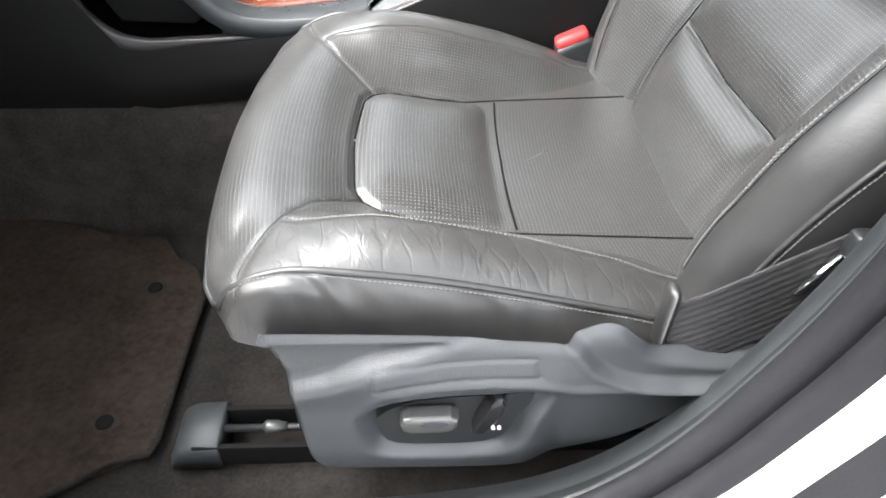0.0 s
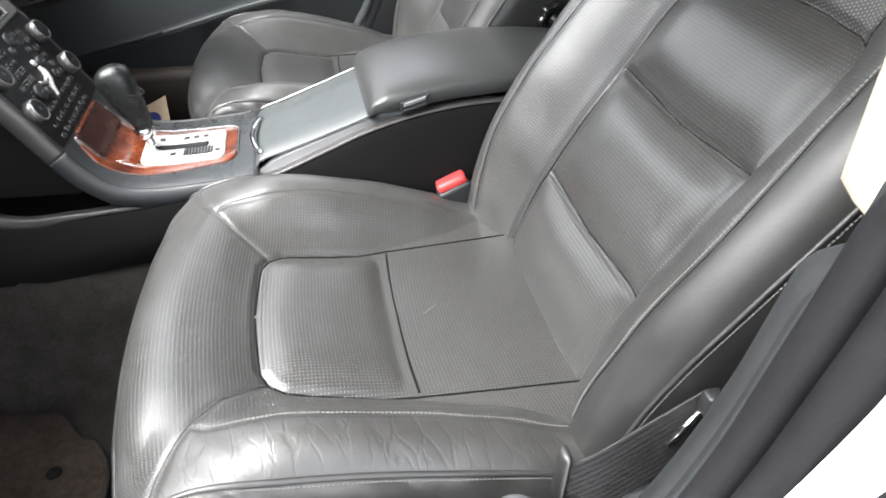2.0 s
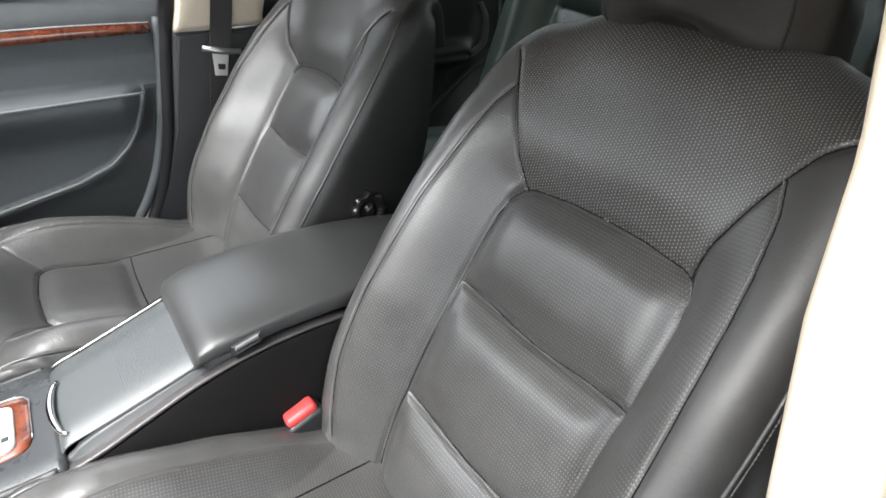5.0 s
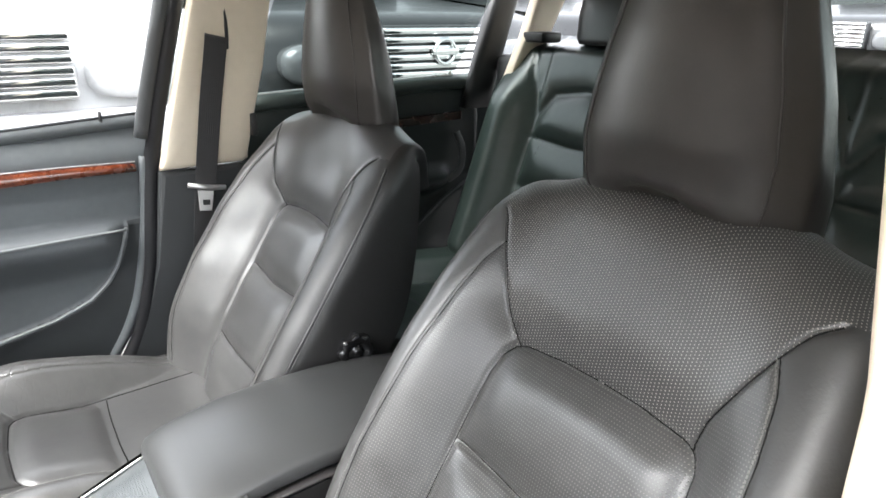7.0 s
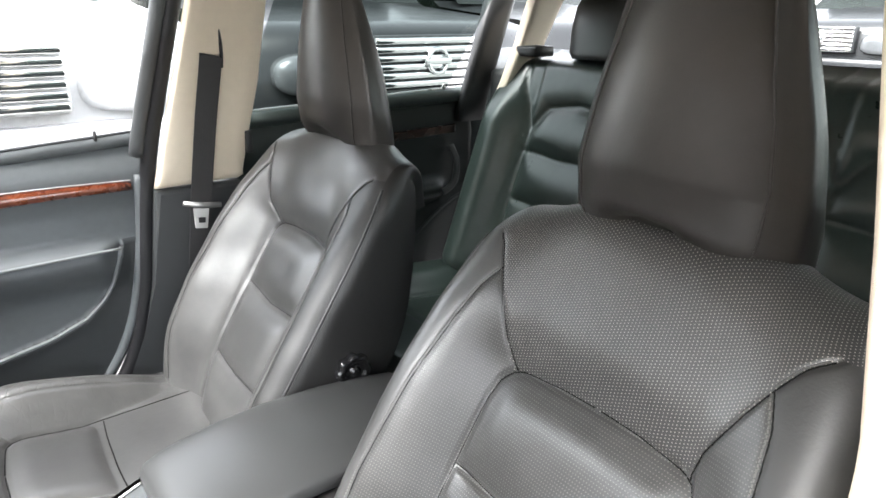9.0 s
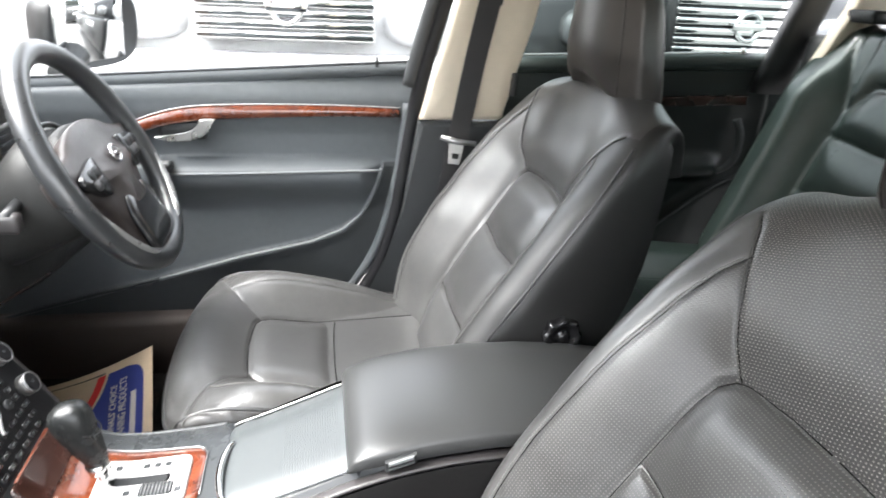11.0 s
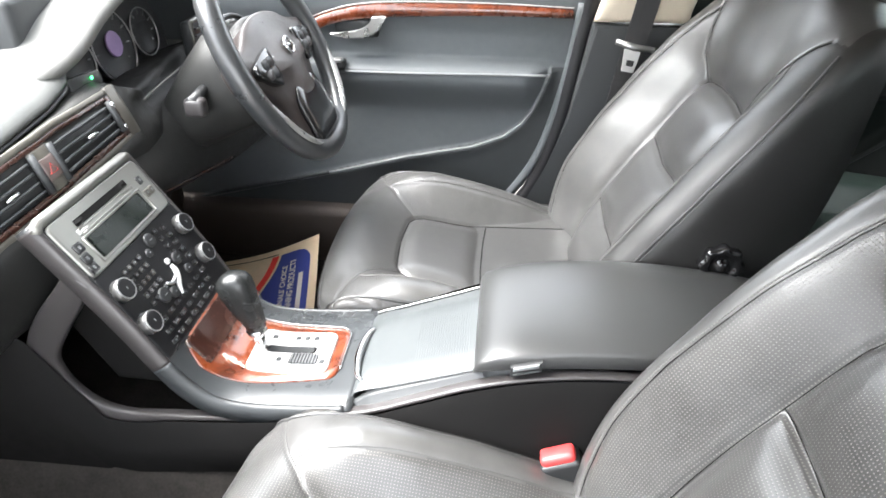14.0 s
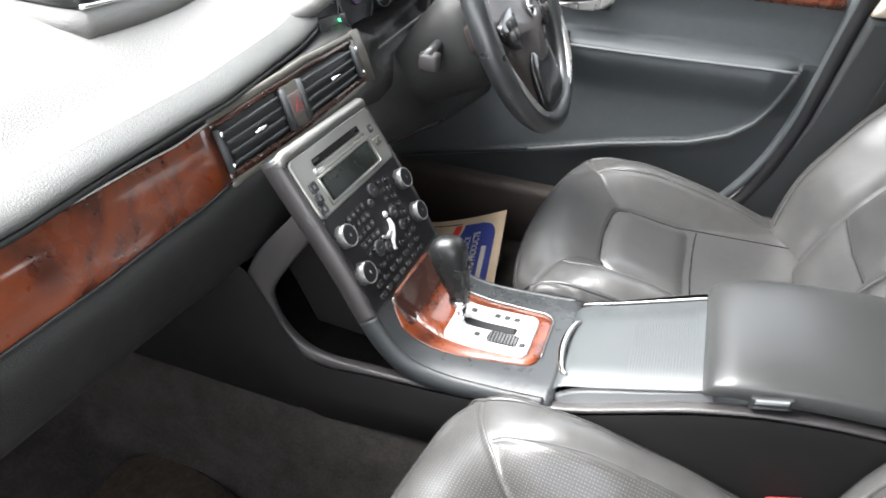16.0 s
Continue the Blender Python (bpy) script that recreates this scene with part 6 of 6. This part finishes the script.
part("ledge", tube([(x, 1.166, .786 + .055 * (x + .3) / .82 - .004) for x in np.linspace(-.55, .525, 30)], .016, M_DOOR, 10), door, "soft window ledge")
part("belt_strip", tube([(x, 1.158, .797 + .055 * (x + .3) / .82) for x in np.linspace(-.5, .525, 30)], .0035, M_TRIM, 6), door)
wood_top = spline([(-.16, .668), (-.12, .700), (-.05, .729), (.03, .745), (.15, .751), (.32, .752), (.475, .748)], 50)
wood_bot = spline([(-.16, .648), (-.11, .676), (-.04, .703), (.04, .715), (.15, .722), (.32, .728), (.475, .728)], 50)
rows = []
for (x0, z0), (x1, z1) in zip(wood_bot, wood_top):
    rows.append([(x0, 1.145, z0), (x0, 1.130, z0 + .001), (x0, 1.127, z0 + .004), ((x0 + x1) / 2, 1.1245, (z0 + z1) / 2), (x1, 1.128, z1 - .004), (x1, 1.131, z1 - .001), (x1, 1.15, z1)])
part("wood_strip", loft(rows, M_WOOD), door, "glossy walnut strip")
part("strip_line", tube([(x, 1.131, z + .003) for x, z in wood_top], .0011, M_PLATE, 6), door, "thin bright line")
hd = part("door_handle", prism([(-.056, .684), (-.052, .678), (-.02, .674), (.018, .675), (.040, .682), (.056, .694), (.066, .712), (.072, .722), (.062, .723), (.040, .722), (.034, .708), (.026, .694), (.010, .687), (-.02, .686)], "y", 1.112, 1.126, M_SILVER, .005, 3), door, "satin silver pull handle")
part("handle_cup", block((-.05, 1.136, .672), (.05, 1.150, .712), M_BLACK, .006), door)
part("window_switch", block((-.075, 1.078, .615), (-.02, 1.112, .632), M_BLACK, .004), door, "black window switch block")
for k in range(2):
    part("switch_key", block((-.070 + .026 * k, 1.076, .629), (-.050 + .026 * k, 1.096, .637), M_STEEL, .002), door, "bright switch key")
part("armrest_edge", tube([(x, 1.0915, .611 - .004 * math.cos(x * 6)) for x in np.linspace(-.03, .43, 26)], .0030, M_LINE, 8), door, "pale armrest edge line")
zz = np.concatenate([np.linspace(-.085, .34, 40), np.linspace(.345, .436, 22)])
part("pocket_rim", tube([(x, 1.1285, float(zl(x)) + .001) for x in zz], .0040, M_LINE, 8), door, "pale door pocket rim")
part("pocket_seam", tube([(x, 1.1325, float(zl(x)) + .001) for x in np.linspace(-.50, -.083, 40)], .0045, M_POCKET, 8), door)
part("lock_pin", tube([(.425, 1.156, .828), (.425, 1.156, .858)], [.005, .004], M_BLACK, 8), door, "black lock pin")
part("rear_rim", tube([(x - .014, 1.131, z) for x, z in spline([(.508, .76), (.492, .62), (.468, .50), (.44, .41), (.40, .335), (.35, .275), (.27, .248), (.1, .24)], 50)], .011, M_DOOR, 10), door)
mir = thing("door_mirror", "black door mirror with clear glass", "wing mirror", (-.2, 1.3, .80))
MM = pose(-.220, 1.34, .880, 0, 4, -26)
rows = []
for d, f in ((-.10, .45), (-.092, .7), (-.07, .9), (-.03, 1.0), (.0, 1.0), (.006, .97), (.004, .94)):
    rows.append([tuple(MM @ Vector(q)) for q in ring((d, .022, 0), (0, .138 * f, 0), (0, 0, .090 * f), 32, 3.2)])
part("housing", loft(rows, M_BLACK, "housing"), mir, "black plastic housing")
part("mirror_pane", block((-.003, -.104, -.074), (.0075, .104, .074), M_MIRROR, .003, 2, MM), mir, "mirror glass")
part("mirror_foot", tube([(-.25, 1.18, .80), (-.24, 1.24, .81), (-.235, 1.28, .83)], [.02, .022, .03], M_BLACK, 10), mir)

# rear door on the driver side


def rear_lining(X, Z):
    y = 1.165 + 0 * X
    y = y + .02 * smooth(Z, .80, .88) - .01 * smooth(Z, .72, .78)
    arm = smooth(Z, .56, .60) * (1 - smooth(Z, .62, .64)) * smooth(X, .8, .9) * (1 - smooth(X, 1.28, 1.34))
    low = 1 - smooth(Z, .34 + .25 * smooth(X, .95, 1.42), .352 + .25 * smooth(X, .95, 1.42))
    return y - .05 * arm - .035 * low


rdoor = thing("door_rear", "vinyl rear car door with walnut strip, closed, colours darkened for shade", "car door", (1.0, 1.16, .2), kind="structure")
# lining colour holds the shade of the rear cabin
part("lining", door_skin("lining", [(.70, .20), (.70, .862), (1.0, .872), (1.43, .882), (1.46, .62), (1.40, .45), (1.28, .30), (1.15, .2)], rear_lining, M_REARDOOR_SHADED, .012), rdoor)
part("window_sill", tube([(x, 1.165, .868 + .022 * (x - .73) / .6) for x in np.linspace(.70, 1.40, 20)], .006, M_SILVER, 8), rdoor, "bright window sill strip")
part("ledge", tube([(x, 1.166, .850 + .022 * (x - .73) / .6) for x in np.linspace(.70, 1.42, 20)], .021, shader("rear_ledge_vinyl", (0.040, 0.052, 0.049), 0.45, bump=0.3, bump_scale=700), 12), rdoor, "green-grey soft ledge")
# same walnut as the front strip, darkened because it is less lit
part("wood_strip", prism([(.80, .752), (1.36, .768), (1.36, .792), (.80, .776)], "y", 1.142, 1.17, M_DARKWOOD, .004), rdoor, "walnut strip")
part("grab_handle", tube([(1.335, 1.135, .735), (1.345, 1.118, .69), (1.335, 1.115, .63), (1.30, 1.125, .60)], .010, M_DARK, 10, n=20), rdoor, "dark plastic grab handle")
part("pocket_rim", tube([(x, 1.128, .346 + .25 * float(smooth(x, .95, 1.42))) for x in np.linspace(.80, 1.43, 30)], .005, M_DARK, 8), rdoor, "dark pocket rim")
part("door_lock", tube([(1.33, 1.162, .885), (1.33, 1.162, .905)], .005, M_SILVER, 8), rdoor)

structure(part("trim_quarter", block((1.38, 1.176, .15), (2.12, 1.20, .878), M_REARDOOR_SHADED, .008, 2)), "dark plastic lining behind the rear door")

# ---------- seat belts ----------


def ribbon(points, width_dir, w, material, n=60):
    p = spline(points, n)
    d = np.array(width_dir, float)
    d = d / np.linalg.norm(d, axis=-1, keepdims=True)
    d = np.broadcast_to(d, p.shape) if d.ndim == 1 else spline(d, n)
    t = np.gradient(p, axis=0)
    nr = np.cross(t, d)
    nr /= np.linalg.norm(nr, axis=1)[:, None]
    across = [(q, .0009 + .00022 * math.cos(q * 11 * math.pi)) for q in np.linspace(-1, 1, 61)]
    across = [(q, -h) for q, h in across] + across[::-1]
    rows = [[p[i] + d[i] * q * w / 2 + nr[i] * h for q, h in across] for i in range(n)]
    return loft(rows, material, "webbing")


belt = thing("seat_belt", "dark grey seat belt hanging on the cream pillar", "seat belt", (.6, 1.06, .66))
part("webbing", ribbon([(.642, 1.012, 1.012), (.638, 1.018, .98), (.624, 1.038, .88), (.608, 1.060, .75), (.600, 1.063, .695)], (1, .02, -.22), .046, M_WEB), belt)
part("webbing", ribbon([(.600, 1.065, .695), (.588, 1.070, .60), (.57, 1.075, .45), (.56, 1.08, .28)], (1, .05, -.1), .046, M_WEB), belt)
part("tongue_bar", tube([(.560, 1.052, .703), (.600, 1.052, .692), (.640, 1.054, .688)], [.006, .0075, .006], M_STEEL, 10), belt, "grey plastic tongue grip")
tg = part("tongue", prism([(.578, .690), (.612, .684), (.604, .640), (.578, .644)], "y", 1.048, 1.052, M_PLATE, .001), belt, "bright steel belt tongue")
part("tongue_hole", prism([(.586, .668), (.602, .666), (.600, .654), (.586, .656)], "y", 1.0465, 1.0475, M_BLACK, 0), tg)
structure(part("belt_slot", tube([(.664, 1.018, 1.07), (.667, 1.024, 1.02), (.666, 1.030, .985)], .004, M_BLACK, 8, n=12)), "dark belt slot in the pillar")
structure(part("pillar_latch", block((.712, 1.052, .795), (.726, 1.075, .845), M_BLACK, .003)), "small black pillar catch")

belt2 = thing("seat_belt", "dark seat belt webbing draped beside the perforated seat", "seat belt", (.45, -.285, .35))
part("webbing", ribbon([(.418, -.262, .352), (.445, -.268, .375), (.475, -.267, .394), (.505, -.265, .412), (.53, -.264, .428)], (.10, -.06, -1), .082, M_WEB), belt2)
part("tongue", tube([(.500, -.271, .418), (.509, -.271, .434), (.520, -.271, .455)], [.003, .0035, .003], M_CHROME, 8), belt2, "bright steel belt tongue")
part("tongue_grip", block((.518, -.280, .455), (.534, -.266, .478), M_BLACK, .003), belt2)
part("anchor", block((.411, -.266, .345), (.421, -.248, .412), M_SIDE, .005, 2), belt2, "grey belt anchor cover")

# ---------- floor mats and paper ----------


def mat_sheet(outline, z, thick, material):
    return prism(outline, "z", z, z + thick, material, .004, 2)


mat = thing("floor_mat", "worn dark brown carpet floor mat", "floor mat", (-.25, 0, .11))
mo = [(-.119, .088), (-.100, .084), (-.078, .045), (-.072, .02), (-.073, -.06), (-.072, -.195), (-.078, -.212), (-.115, -.220), (-.140, -.238), (-.18, -.265), (-.22, -.285), (-.42, -.29), (-.47, -.24), (-.47, .16), (-.44, .195), (-.34, .185), (-.27, .168), (-.25, .15), (-.155, .140)]
part("mat_body", mat_sheet(mo, .108, .012, M_MAT), mat)
part("binding", tube([(x, y, .116) for x, y in np.vstack([np.linspace(a, b, 8, endpoint=False) for a, b in zip(np.array(mo), np.roll(mo, -1, 0))])], .004, M_CARPET, 6, closed=True), mat, "dark edge binding")
for x, y in ((-.140, .038), (-.136, -.173)):
    part("mat_stud", disc((x, y, .119), (0, 0, 1), .010, .004, M_TUNNEL, 20, .002, .002), mat, "round black mat stud")
mat2 = thing("floor_mat", "dark carpet floor mat under a paper sheet", "floor mat", (-.25, .8, .11))
part("mat_body", mat_sheet([(-.08, .58), (-.08, .98), (-.12, 1.02), (-.47, 1.02), (-.47, .58)], .108, .012, M_MAT), mat2)

paper = thing("paper_mat", "kraft paper foot mat with blue and red print", "paper mat", (-.15, .8, .13))
cA, cB, cC, cD = [np.array(v) for v in ((-.350, .965, .150), (-.092, 1.015, .225), (-.020, .600, .135), (-.300, .560, .130))]


def on_paper(u, v, h=0.0):
    """u from the far edge to the near edge, v from the front edge to the seat."""
    p = (cA * (1 - u) + cD * u) * (1 - v) + (cB * (1 - u) + cC * u) * v
    sag = -.02 * math.sin(math.pi * u) * v - .012 * math.sin(math.pi * v)
    return np.array([p[0], p[1], p[2] + sag + h])


def print_patch(left, right, h, material, n=40, u0=.0, u1=1.0):
    rows = []
    for u in np.linspace(u0, u1, n):
        a, b = left(u), right(u)
        rows.append([on_paper(u, a + (b - a) * k / 8, h) for k in range(9)])
    return sheet("print", np.array(rows), material)


base = print_patch(lambda u: 0, lambda u: 1, 0, M_PAPER)
part("sheet", base, paper)
bl = lambda u: .66 - .16 * u - .10 * math.sin(2.6 * u) + .025 * math.sin(11 * u)
br = lambda u: .93 - .12 * (1 - math.sqrt(max(0, 1 - max(0, 1 - (u - .06) / .10) ** 2)))
part("print", print_patch(bl, br, .0012, M_BLUE, 60, .06, .94), paper, "blue printed field")
part("print", print_patch(lambda u: bl(u) - .085, lambda u: bl(u) - .022, .0012, M_REDINK, 60, .06, .94), paper, "wavy red printed stripe")
part("print", print_patch(lambda u: .04, lambda u: .62, .0012, M_BLACK, 10, .045, .053), paper, "thin black printed line")
for k in range(3):
    part("print", print_patch(lambda u, k=k: .10 + .07 * k, lambda u, k=k: .14 + .07 * k, .0012, M_REDINK, 12, .16, .42 - .07 * k), paper, "red printed lettering bar")


def lettering(text, u0, u1, v0, v1, h, material):
    cu = bpy.data.curves.new("lettering", 'FONT')
    cu.body, cu.size, cu.offset = text, 1.0, .018
    ob = bpy.data.objects.new("lettering", cu)
    me = bpy.data.meshes.new_from_object(ob)
    bpy.data.objects.remove(ob)
    co = np.array([v.co[:] for v in me.vertices])
    lo, hi = co.min(0), co.max(0)
    for v, c in zip(me.vertices, co):
        f, g = (c[0] - lo[0]) / (hi[0] - lo[0]), (c[1] - lo[1]) / (hi[1] - lo[1])
        v.co = on_paper(u0 + (u1 - u0) * f, v0 + (v1 - v0) * (1 - g), h)
    me.materials.clear()
    me.materials.append(material)
    return me


part("lettering", lettering("CLEANING PRODUCTS", .56, .13, .745, .80, .0024, M_INK), paper, "pale printed words")
part("lettering", lettering("PROFESSIONALS' CHOICE", .66, .16, .675, .725, .0024, M_INK), paper, "pale printed words")
for v0, v1, a, b in ((.835, .875, .24, .52),):
    part("print", print_patch(lambda u, v0=v0: v0, lambda u, v1=v1: v1, .0024, M_INK, 8, a, b), paper, "pale printed bar")
part("pedal", block((-.52, .70, .20), (-.50, .77, .28), M_BLACK, .004), thing("pedals", "black rubber foot pedals", "pedal", (-.52, .72, .2)))

# ---------- rear bench ----------
bench = thing("rear_bench", "dark green-grey leather rear bench seat", "car seat", (1.2, .37, .12))
ys = np.linspace(-.33, 1.07, 160)
zs = np.linspace(.36, 1.0, 90)
Y, Z = np.meshgrid(ys, zs, indexing="ij")
yc = np.where(Y > .37, .76, -.02)
v = np.abs(Y - yc)
X = 1.27 + .36 * (Z - .36) - .065 * smooth(v, .15, .24) * (1 - smooth(v, .27, .335)) * smooth(Z, .36, .45) * (1 - smooth(Z, .82, .99)) + .10 * smooth(Z, .955, 1.0) ** 2
dv = seam_distance(v, Z, [[(.155, .36), (.15, .60), (.145, .80), (.10, .86), (0, .875)], [(0, .62), (.15, .625)], [(0, .74), (.15, .75)], [(.145, .80), (.20, .93), (.22, 1.0)], [(.315, .36), (.315, 1.0)]])
X = X + .010 * np.exp(-(dv / .006) ** 2) - .012 * (1 - np.exp(-(dv / .03) ** 2)) * (v < .15)
for lo_, hi_, nm in ((-.4, .37, "backrest"), (.37, 1.2, "backrest")):
    k = (Y[:-1, :-1] >= lo_) & (Y[:-1, :-1] < hi_)
    part(nm, sheet(nm, np.stack([X, Y, Z], -1), M_GREEN, np.stack([Y, Z], -1), k), bench)
xs2 = np.linspace(.80, 1.34, 50)
X2, Y2 = np.meshgrid(xs2, ys, indexing="ij")
yc2 = np.where(Y2 > .37, .76, -.02)
v2 = np.abs(Y2 - yc2)
d2 = seam_distance(X2, v2, [[(.80, .16), (1.34, .16)], [(1.0, 0), (1.0, .16)], [(.80, .33), (1.34, .33)]])
Z2 = .425 - .10 * (X2 - .85) + .035 * smooth(v2, .16, .25) - .008 * np.exp(-(d2 / .007) ** 2) - .22 * (1 - smooth(X2, .79, .86)) ** 2
part("cushion", sheet("cushion", np.stack([X2, Y2, Z2], -1), M_GREEN, np.stack([X2, Y2], -1)), bench)
part("bench_base", block((.84, -.33, .09), (1.3, 1.07, .34), M_DARK, .02), bench)
for y0 in (.76, -.02):
    hr = thing("rear_headrest", "black leather rear headrest", "headrest", (1.53, y0, 1.0))
    part("pad", loft([ring((1.53 + .01 * k, y0, z), (.045 * s, 0, 0), (0, .115 * s, 0), 30, 3) for k, (z, s) in enumerate(((.985, .8), (1.0, .96), (1.06, 1.0), (1.11, .97), (1.14, .85)))], M_SIDE), hr)
part("release_catch", block((1.46, .93, .985), (1.53, 1.01, 1.012), M_BLACK, .006), bench, "black backrest release catch")
structure(part("parcel_shelf", block((1.50, -.33, .93), (2.1, 1.05, .955), M_DARK, .01)), "dark load cover")

# ---------- outside: parked cars ----------


def suv(x0, y0, paint, label, gap=None, group="parked cars", lamp=None):
    """A tall car that faces the door side: grille, lamps, bonnet, screen. Front at y0, middle at x0, on the ground."""
    g = -.26
    car = thing("parked_car", label, "car", (x0, y0, g), group)

    def sec(z, y, w, n=24):
        return [(x0 + w * math.copysign(abs(u) ** .9, u), y + .16 * abs(u) ** 3, z) for u in np.linspace(-1, 1, n)]
    prof = [(g + .28, y0 + .05, .84), (g + .45, y0 - .02, .90), (g + .62, y0 - .02, .92), (g + .80, y0 + .02, .92), (g + .98, y0 + .04, .91), (g + 1.18, y0 + .05, .90), (g + 1.27, y0 + .09, .86), (g + 1.32, y0 + .30, .84), (g + 1.40, y0 + 1.15, .84), (g + 1.44, y0 + 1.25, .82)]
    body = part("body", sheet("body", np.array([sec(*p) for p in prof]), paint), car)
    part("side", block((x0 - .90, y0 + .3, g + .35), (x0 + .90, y0 + 4.2, g + 1.15), paint, .08, 3), car)
    part("windscreen", sheet("windscreen", np.array([[(x0 - .74, y0 + 1.22, g + 1.42), (x0 + .74, y0 + 1.22, g + 1.42)], [(x0 - .62, y0 + 1.95, g + 1.92), (x0 + .62, y0 + 1.95, g + 1.92)]]), M_SCREEN), car, "dark windscreen")
    part("roof", block((x0 - .66, y0 + 1.9, g + 1.85), (x0 + .66, y0 + 4.1, g + 1.97), paint, .06, 3), car)
    part("cabin", block((x0 - .74, y0 + 1.5, g + 1.1), (x0 + .74, y0 + 4.1, g + 1.86), M_SCREEN, .06, 2), car)
    grille = part("grille", block((x0 - .33, y0 - .025, g + 1.02), (x0 + .33, y0 + .06, g + 1.26), gap or M_BLACK, .02, 2), car, "radiator grille backing")
    for k in range(6):
        z = g + 1.045 + k * .038
        part("grille_bar", block((x0 - .32, y0 - .045, z - .013), (x0 + .32, y0 - .018, z + .015), M_CHROME, .005, 2), grille, "chrome grille bar")
    part("badge", tube([(x0 + .055 * math.cos(t), y0 - .055, g + 1.145 + .055 * math.sin(t)) for t in np.linspace(0, 2 * math.pi, 32, endpoint=False)], .010, M_CHROME, 8, closed=True), grille, "round chrome badge")
    part("badge_bar", block((x0 - .075, y0 - .064, g + 1.130), (x0 + .075, y0 - .046, g + 1.160), M_CHROME, .004), grille)
    for s in (-1, 1):
        part("headlight", loft([ring((x0 + s * .56, y0 + .06 + d, g + 1.10), (.20 * f, .03 * s * 0, 0), (0, 0, .09 * f), 24, 3) for d, f in ((-.07, .5), (-.06, .85), (-.03, 1.0), (.05, 1.0))], lamp or M_LAMP), car, "clear headlight")
        part("fog_light", disc((x0 + s * .62, y0 - .03, g + .62), (0, -1, 0), .06, .02, M_LAMP, 20, .006), car, "round fog light")
        wh = part("wheel", disc((x0 + s * .80, y0 + .95, g + .36), (s, 0, 0), .36, .14, M_RUBBER, 32, .03), car, "black tyre")
        part("wheel_rim", disc((x0 + s * .93, y0 + .95, g + .36), (s, 0, 0), .24, .02, M_SILVER, 28, .01), wh)
    part("bumper", block((x0 - .86, y0 - .06, g + .40), (x0 + .86, y0 + .10, g + .98), paint, .05, 3), car)
    part("intake", block((x0 - .40, y0 - .07, g + .52), (x0 + .40, y0 - .05, g + .70), M_BLACK, .008), car, "black lower intake")
    part("number_plate", block((x0 - .26, y0 - .085, g + .76), (x0 + .26, y0 - .06, g + .87), M_MARK, .004), car, "plain number plate")
    return car


# white car's grille gaps and lamps paled: overexposure put into their colour
suv(.19, 2.27, M_WHITE, "white tall car parked nose-on, chrome grille", shader("grille_washed_out", (0.38, 0.38, 0.38), 0.4, bump=0), lamp=shader("lamp_lens_washed_out", (0.5, 0.5, 0.5), 0.2, bump=0))
black_car = suv(2.05, 2.27, M_BLACKPAINT, "black tall car parked nose-on, chrome grille")
suv(3.95, 2.4, M_BLACKPAINT, "dark tall car parked nose-on further along")
tagged(copy_thing(black_car, pose(7.0, 2.9, -.26, 0, 0, -90)), "dark tall car parked behind, facing the tailgate")
